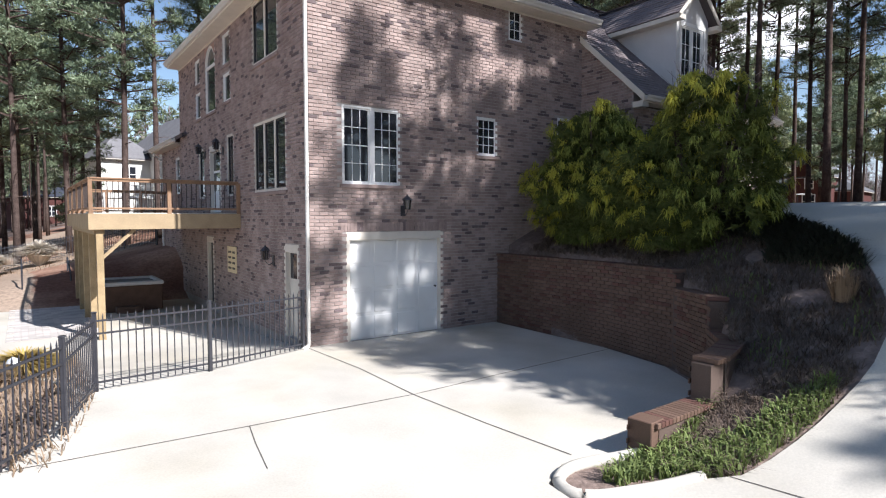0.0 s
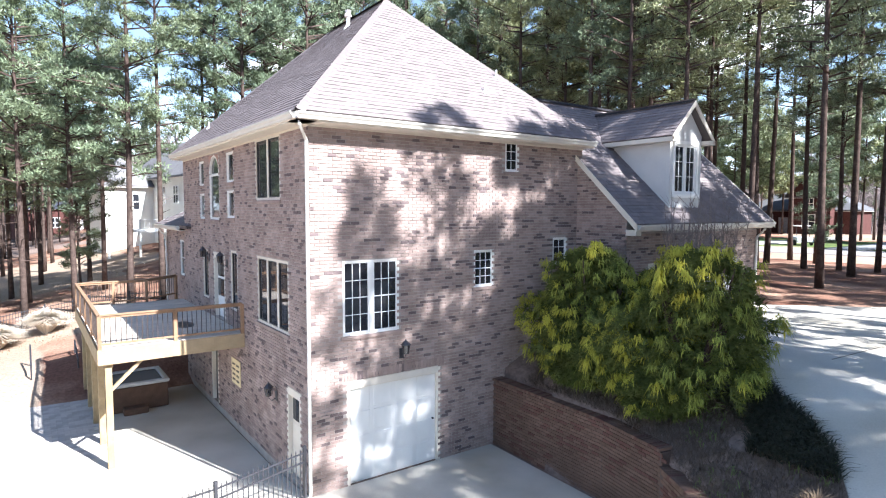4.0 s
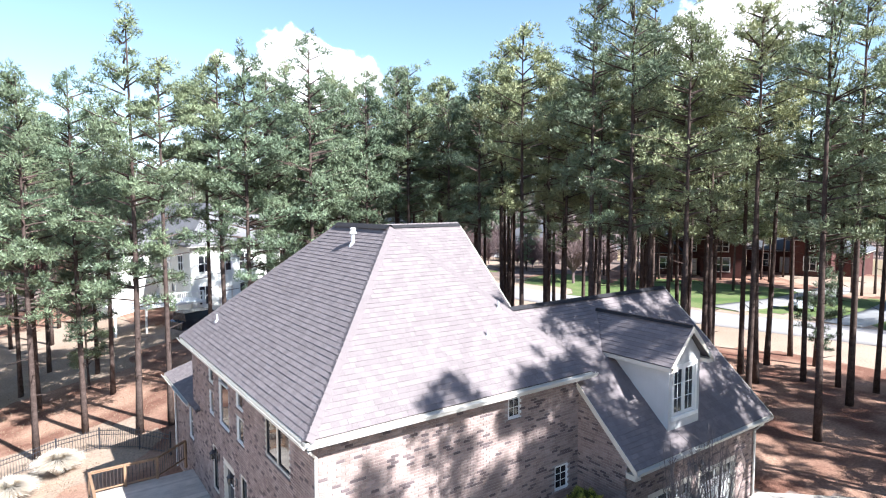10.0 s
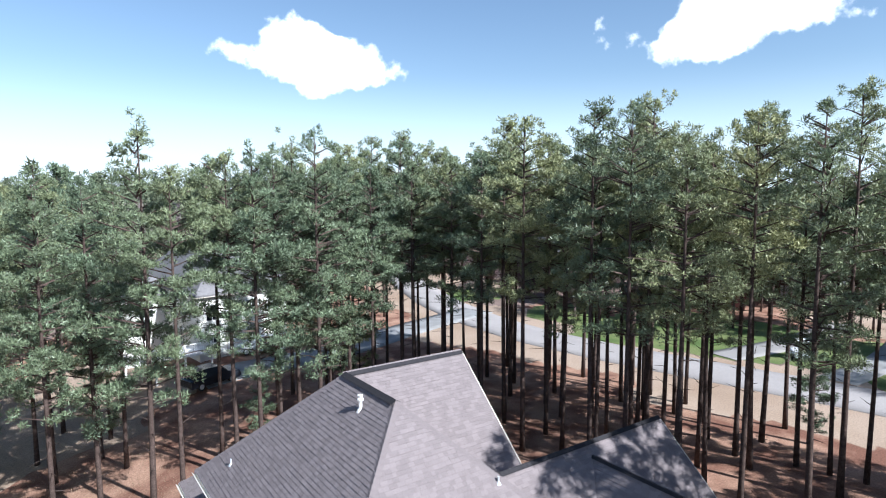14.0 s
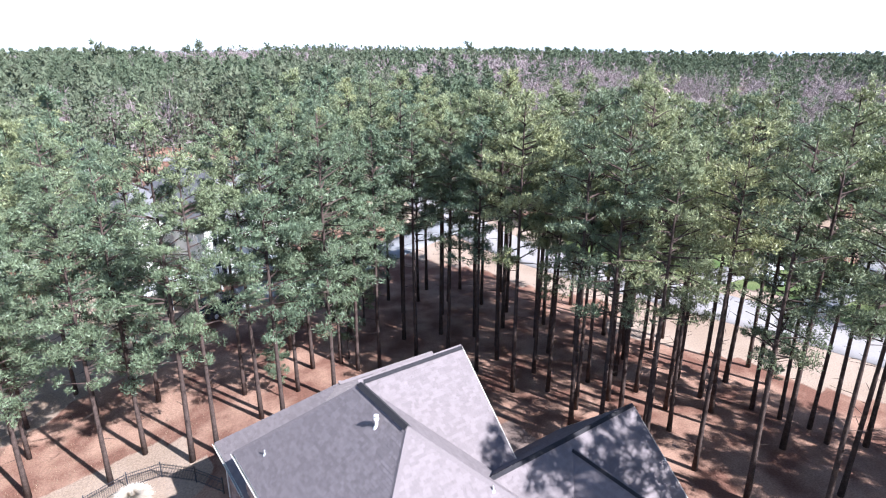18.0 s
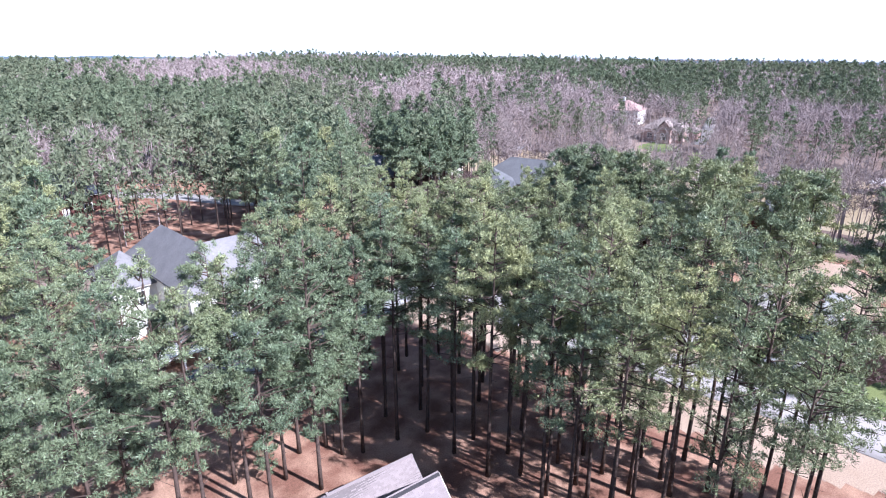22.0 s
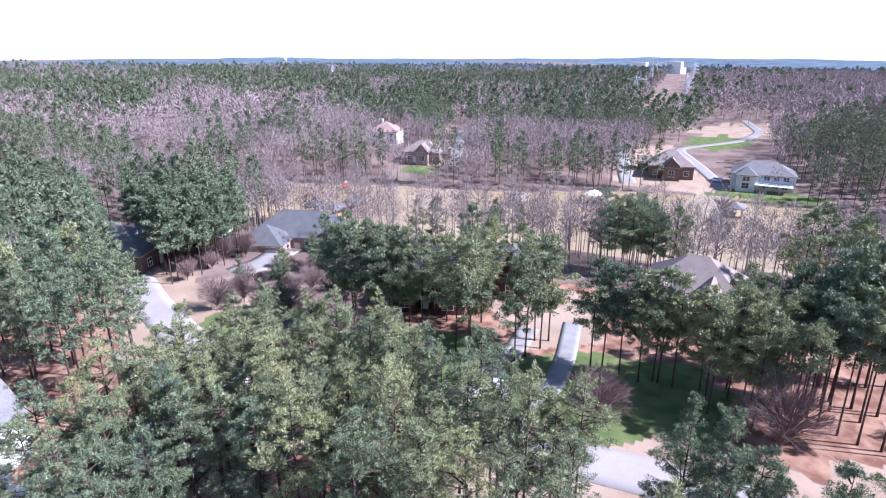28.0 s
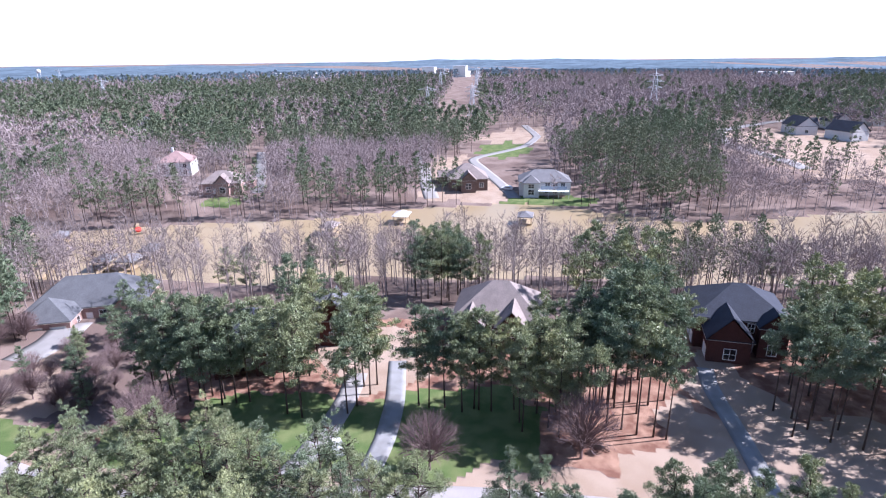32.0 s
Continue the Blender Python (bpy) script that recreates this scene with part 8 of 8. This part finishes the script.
def cypress(at, radius, top, seed, label):
    """A mop-headed golden cypress: drooping thread-like sprays over a dense mound, gold at the tips."""
    rs = np.random.RandomState(seed)
    z0 = float(land(*at))
    t = thing("golden_cypress", label, "shrub", (at[0], at[1], z0), group="golden cypresses")
    h = top - z0
    n = 2300
    a = rs.uniform(0, 2 * math.pi, n); f = rs.uniform(0.02, 1.0, n)
    lobes = [(rs.uniform(0, 2 * math.pi), rs.uniform(0.08, 0.98), rs.uniform(0.12, 0.26)) for _ in range(44)]
    prof = np.where(f < 0.3, 0.92 + 0.08 * f / 0.3, np.clip(1 - ((f - 0.3) / 0.75) ** 2, 0, 1) ** 0.75)
    bulge = np.zeros(n)
    for la, lf, lr in lobes:
        d = np.hypot(np.angle(np.exp(1j * (a - la))) * 0.9, (f - lf) * 2.2)
        bulge += lr * np.exp(-(d / 0.20) ** 2)
    r = radius * prof * (0.70 + 1.35 * bulge) * rs.uniform(0.80, 1.05, n)
    c = np.stack([np.cos(a) * r, np.sin(a) * r, h * f * (0.95 + 0.2 * bulge)], 1)
    out = np.stack([np.cos(a), np.sin(a), np.full(n, 0.1)], 1)
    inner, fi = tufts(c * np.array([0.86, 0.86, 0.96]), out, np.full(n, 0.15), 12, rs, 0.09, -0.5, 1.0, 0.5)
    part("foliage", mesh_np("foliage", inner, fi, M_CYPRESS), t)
    m = int(46 * radius * h)
    pick = rs.choice(n, min(m, n), replace=False)
    gold = bulge[pick] * rs.uniform(0.5, 1.5, len(pick)) > 0.055
    for name, mat, which in (("green_fringe", M_FRINGE, pick[~gold]), ("golden_fringe", M_GOLD, pick[gold])):
        v, f3 = threads(c[which] * np.array([0.97, 0.97, 1.0]), out[which], 34, rs)
        part(name, mesh_np(name, v, f3, mat), t)
    s = Soup()
    for i in range(7):
        b = rs.uniform(0, 6.28)
        s.tube([(0, 0, 0), (math.cos(b) * radius * 0.35, math.sin(b) * radius * 0.35, h * 0.5), (math.cos(b) * radius * 0.5, math.sin(b) * radius * 0.5, h * 0.85)], [0.06, 0.04, 0.015], 5, False)
    tagged(part("branchwork", s.mesh("branchwork", M_BARK), t), kind="stuff")
    return t


cypress((6.6, -2.0), 1.85, 5.5, 31, "golden thread-leaf cypress mounded above the retaining wall")
cypress((6.4, -4.9), 1.9, 5.6, 32, "golden thread-leaf cypress at the end of the bed")
cypress((7.6, -3.4), 1.4, 4.9, 33, "golden thread-leaf cypress behind two larger ones")
cypress((6.1, -3.4), 1.5, 4.2, 35, "low golden cypress hanging over the retaining wall")
cypress((5.85, -2.3), 0.95, 3.7, 36, "low golden cypress spilling over the wall top")
cypress((5.75, -4.6), 0.95, 3.5, 37, "low golden cypress spilling over the wall top")
cypress((7.3, -1.1), 1.0, 5.3, 34, "young golden cypress against the house wall")


def blades(name, region, n, height, mat, label, inside, seed, width=0.012, droop=0.5, category="grass"):
    """Arching blades in tufts over a stretch of ground."""
    rs = np.random.RandomState(seed)
    x = rs.uniform(region[0], region[2], n * 4); y = rs.uniform(region[1], region[3], n * 4)
    k = inside(x, y)
    x, y = x[k][:n], y[k][:n]
    n = len(x)
    z = land(x, y)
    a = rs.uniform(0, 2 * math.pi, n); hh = height * rs.uniform(0.5, 1.2, n); out = hh * droop * rs.uniform(0.4, 1.4, n)
    sx, sy = -np.sin(a) * width, np.cos(a) * width
    p0 = np.stack([x - sx, y - sy, z], 1); p1 = np.stack([x + sx, y + sy, z], 1)
    mx, my = x + np.cos(a) * out * 0.45, y + np.sin(a) * out * 0.45
    p2 = np.stack([mx + sx * 0.8, my + sy * 0.8, z + hh * 0.75], 1); p3 = np.stack([mx - sx * 0.8, my - sy * 0.8, z + hh * 0.75], 1)
    p4 = np.stack([x + np.cos(a) * out, y + np.sin(a) * out, z + hh * 0.8], 1)
    v = np.stack([p0, p1, p2, p3, p4], 1).reshape(-1, 3)
    b = np.arange(n)[:, None] * 5
    f = np.concatenate([b + np.array([[0, 1, 2]]), b + np.array([[0, 2, 3]]), b + np.array([[3, 2, 4]])])
    return obj(name, mesh_np(name, v, f, mat), label=label, category=category, kind="stuff")


def in_bed(x, y):
    ytop = np.interp(x, TOP_X, TOP_Y)
    wall = np.interp(x, [0.7, 2.3, 3.25, 4.05, 4.65, 5.0, 5.2], [-7.5, -7.45, -7.15, -6.45, -5.4, -3.7, -0.3])
    return (y > ytop + 0.06) & (y < wall) & (x > 0.0) | (x > 5.2) & (y > ytop + 0.06) & (y < -0.2) & (x < 8.3)


blades("liriope_grass", (-0.4, -8.7, 4.5, -6.9), 2600, 0.20, M_BLADE, "green liriope clumps at the tip of the bed", lambda x, y: in_bed(x, y) & (x < 2.1 + 0.9 * np.sin(y * 5)), 1, 0.010, 0.8)
blades("dry_grass", (0.5, -8.7, 9.5, -1.0), 30000, 0.13, M_BEDGRASS, "dry winter grass in the bed, darkened for tree shade", lambda x, y: in_bed(x, y) & (np.sin(x * 3.1) * np.sin(y * 2.7) > -0.75), 2, 0.006, 1.6)
blades("dry_grass", (3.0, -8.7, 8.0, -4.0), 500, 0.16, M_BLADE, "green ground cover among dry grass", lambda x, y: in_bed(x, y) & (np.sin(x * 2.3 + 1) * np.sin(y * 3.1) > 0.25), 3, 0.010, 0.8)
blades("juniper_cover", (5.4, -8.0, 8.6, -3.2), 15000, 0.22, M_JUNIPER, "dark low juniper cover along the drive edge", lambda x, y: in_bed(x, y) & (y < np.interp(x, TOP_X, TOP_Y) + 1.7 + 0.3 * np.sin(x * 3.0)), 7, 0.012, 1.3)
blades("dry_grass", (-7, -4, -4.0, 3.5), 2600, 0.22, M_STRAW, "dry grass along the fence foot", lambda x, y: (x < -4.35 + (y + 2.9) * 0.25) & (x > -6.8) & (y < 3.3) & ((x + 5.2) ** 2 + 0 * y < 4), 4, 0.009, 0.9)
blades("dry_grass", (-30, 16, 2, 40), 9000, 0.10, M_STRAW, "sparse dry lawn grass behind the patio", lambda x, y: (y > 17.8) | (x < -14), 6, 0.014, 1.0)


def clump(name, at, n, height, spread_r, mat, label, seed, width=0.01):
    rs = np.random.RandomState(seed)
    a = rs.uniform(0, 2 * math.pi, n); lean = rs.uniform(0.05, 1.0, n) ** 0.7
    h = height * rs.uniform(0.65, 1.1, n)
    z = 0.0
    t1 = np.stack([np.cos(a) * spread_r * lean * 0.45, np.sin(a) * spread_r * lean * 0.45, h * (0.75 - 0.15 * lean)], 1)
    t2 = np.stack([np.cos(a) * spread_r * lean, np.sin(a) * spread_r * lean, h * (1.0 - 0.45 * lean)], 1)
    s = np.stack([-np.sin(a), np.cos(a), np.zeros(n)], 1) * width
    b0 = np.stack([np.cos(a) * 0.12, np.sin(a) * 0.12, np.zeros(n)], 1)
    v = np.stack([b0 - s, b0 + s, t1 + s, t1 - s, t2], 1).reshape(-1, 3)
    b = np.arange(n)[:, None] * 5
    f = np.concatenate([b + np.array([[0, 1, 2]]), b + np.array([[0, 2, 3]]), b + np.array([[3, 2, 4]])])
    t = thing(name, label, "ornamental grass", (at[0], at[1], float(land(*at)) - 0.02))
    part("grass_tuft", mesh_np("grass_tuft", v, f, mat), t)
    return t


clump("pampas_grass", (-4.2, 20.6), 2200, 1.25, 1.3, M_PAMPAS, "rounded clump of bleached dry pampas grass", 1, 0.02)
clump("pampas_grass", (-6.0, 19.4), 2200, 1.2, 1.3, M_PAMPAS, "rounded clump of bleached dry pampas grass", 2, 0.02)
clump("pampas_grass", (-8.2, 19.2), 1800, 1.1, 1.2, M_PAMPAS, "rounded clump of bleached dry pampas grass", 3, 0.02)
clump("spirea_shrub", (-4.85, 1.3), 1300, 0.62, 1.0, M_SPIREA, "twiggy shrub with golden winter leaves by the patio", 4, 0.014)
clump("spirea_shrub", (-5.6, 0.5), 900, 0.55, 0.9, M_STRAW, "twiggy straw-coloured shrub by the fence", 5, 0.012)
clump("tall_grass", (4.6, -8.0), 150, 0.6, 0.55, M_STRAW, "upright tuft of dry russet grass in the bed", 6, 0.008)


def bare_thing(name, at, templ, scale, label, category="tree", group="bare trees by the lake"):
    t = obj(name, None, None, pose(at[0], at[1], float(land(*at)) - 0.1, 0, 0, (at[0] * 37 + at[1] * 11) % 360) @ Matrix.Diagonal((scale, scale, scale, 1)), label, category, group=group)
    tagged(part("branchwork", templ, t), kind="stuff")
    return t


# twiggy myrtle by the garage corner
myr = Soup()
rsm = np.random.RandomState(4)
for i in range(26):
    a = rsm.uniform(0, 6.28); r = rsm.uniform(0.2, 0.9)
    p = Vector((math.cos(a) * 0.12, math.sin(a) * 0.12, 0)); q = Vector((math.cos(a) * r * 0.5, math.sin(a) * r * 0.5, 1.3)); e = Vector((math.cos(a) * r, math.sin(a) * r, rsm.uniform(2.6, 3.8)))
    myr.tube([p, q, e], [0.022, 0.016, 0.006], 4, False)
    for k in range(9):
        b = q.lerp(e, rsm.uniform(0.1, 1)); d = Vector((rsm.normal(0, 0.25), rsm.normal(0, 0.25), rsm.uniform(0.15, 0.5)))
        myr.tube([b, b + d], [0.008, 0.003], 3, False)
crepe = thing("crape_myrtle", "leafless multi-stemmed crape myrtle at the garage corner", "shrub", (8.9, -3.0, 2.95))
tagged(part("branchwork", myr.mesh("branchwork", M_GREYBARK), crepe), kind="stuff")
crepe2 = thing("crape_myrtle", "leafless multi-stemmed crape myrtle in front of the garage", "shrub", (10.6, -3.0, 2.95), 70)
tagged(part("branchwork", crepe.children[0].data, crepe2), kind="stuff")

def dome_template(seed, height=6.4, reach=2.9, n=330):
    """A rounded ornamental: many fine rods fanning from a short trunk to a dome."""
    rs2 = np.random.RandomState(seed)
    s = Soup()
    s.tube([(0, 0, 0), (0.03, 0, 0.7), (0, 0.02, 1.5)], [0.14, 0.11, 0.09], 7, False)
    for i in range(n):
        a = rs2.uniform(0, 6.28); u = rs2.uniform(0.02, 1.0) ** 0.6
        e = Vector((math.cos(a) * reach * math.sin(u * 1.75), math.sin(a) * reach * math.sin(u * 1.75), 2.3 + (height - 2.3) * math.cos(u * 1.45) * rs2.uniform(0.88, 1.05)))
        p = Vector((0, 0, rs2.uniform(0.9, 2.0)))
        mid = p.lerp(e, 0.5) + Vector((0, 0, 0.35)) + Vector(rs2.normal(0, 0.12, 3))
        s.tube([p, mid, e], [0.035, 0.02, 0.006], 3, False)
        for _ in range(4):
            k = rs2.uniform(0.2, 0.9); q = mid.lerp(e, k)
            d = (e - mid).normalized() + Vector(rs2.normal(0, 0.45, 3))
            s.tube([q, q + d * rs2.uniform(0.4, 0.9)], [0.012, 0.004], 3, False)
    return s


M_DOME = material("red-grey twigs", (0.20, 0.145, 0.14), rough=1.0, spec=0.0, vary=0.15, scale=2.0)
ROUND = []
for i in range(2):
    ROUND.append(dome_template(900 + i).mesh("branchwork", M_DOME))
for x, y, s in ((53.2, 1.0, 1.3), (51.6, 39.4, 1.45), (58.6, -17.8, 1.5), (54, 66, 1.0), (57, 58, 0.9)):
    bare_thing("bare_tree", (x, y), ROUND[int(x) % 2], s, "dense rounded leafless ornamental tree on the lawn", group="roadside ornamentals")
LAKEBARE = []
for i in range(5):
    s = slim_template(950 + i, 19.5, 24, 5, 2)
    tv, tf = twiggy(*arrays(s), 90 + i, 90, 6, 1.3, 19.5, 2.7, 0.017)
    LAKEBARE.append(mesh_np("branchwork", tv, tf, M_LAKETWIG))
rsl = np.random.RandomState(8)
placed = 0
for x, y in scatter((88, -90, 140, 150), 3.2, 200, lambda x, y: np.interp(y, SHORE_Y, NEAR_X) - 30 < x < np.interp(y, SHORE_Y, NEAR_X) - 0.5 and all(np.hypot(x - hx, y - hy) > r - 3 for hx, hy, r in TREELESS_AT), 18, used):
    bare_thing("bare_tree", (x, y), LAKEBARE[placed % 5], rsl.uniform(0.7, 1.1), "tall leafless broadleaf tree on the lake shore")
    placed += 1
for x, y in ((56.4, 53), (61.5, 68.4), (60, 47), (58.4, 55.2)):
    plant_pine(x, y, PINE_YOUNG[int(x) % 2], 0.9 if y == 55.2 else 0.62, "low dark evergreen among bare scrub")

# leafless scrub beside the brick house drive
rss = np.random.RandomState(31)
for x, y in scatter((56, 48, 84, 96), 2.8, 46, lambda x, y: off_road(x, y, 8) and abs(y - 77) > 5 and not (x > 78 and y > 68), 32, used):
    bare_thing("bare_shrub", (x, y), ROUND[int(x) % 2], rss.uniform(0.4, 0.85), "tangled leafless grey-brown shrub", "shrub", "scrub beside the drive")
for x, y, s in ((66, 62, 0.6), (72, 60, 0.75), (78, 62, 0.9), (70, 66, 0.5), (82, 60, 0.9), (64, 86, 1.0), (70, 90, 1.1), (75, 87, 1.0), (66, 93, 1.1)):
    plant_pine(x, y, PINE_ROAD[int(x) % 5], s * 0.85, "pine among leafless scrub")
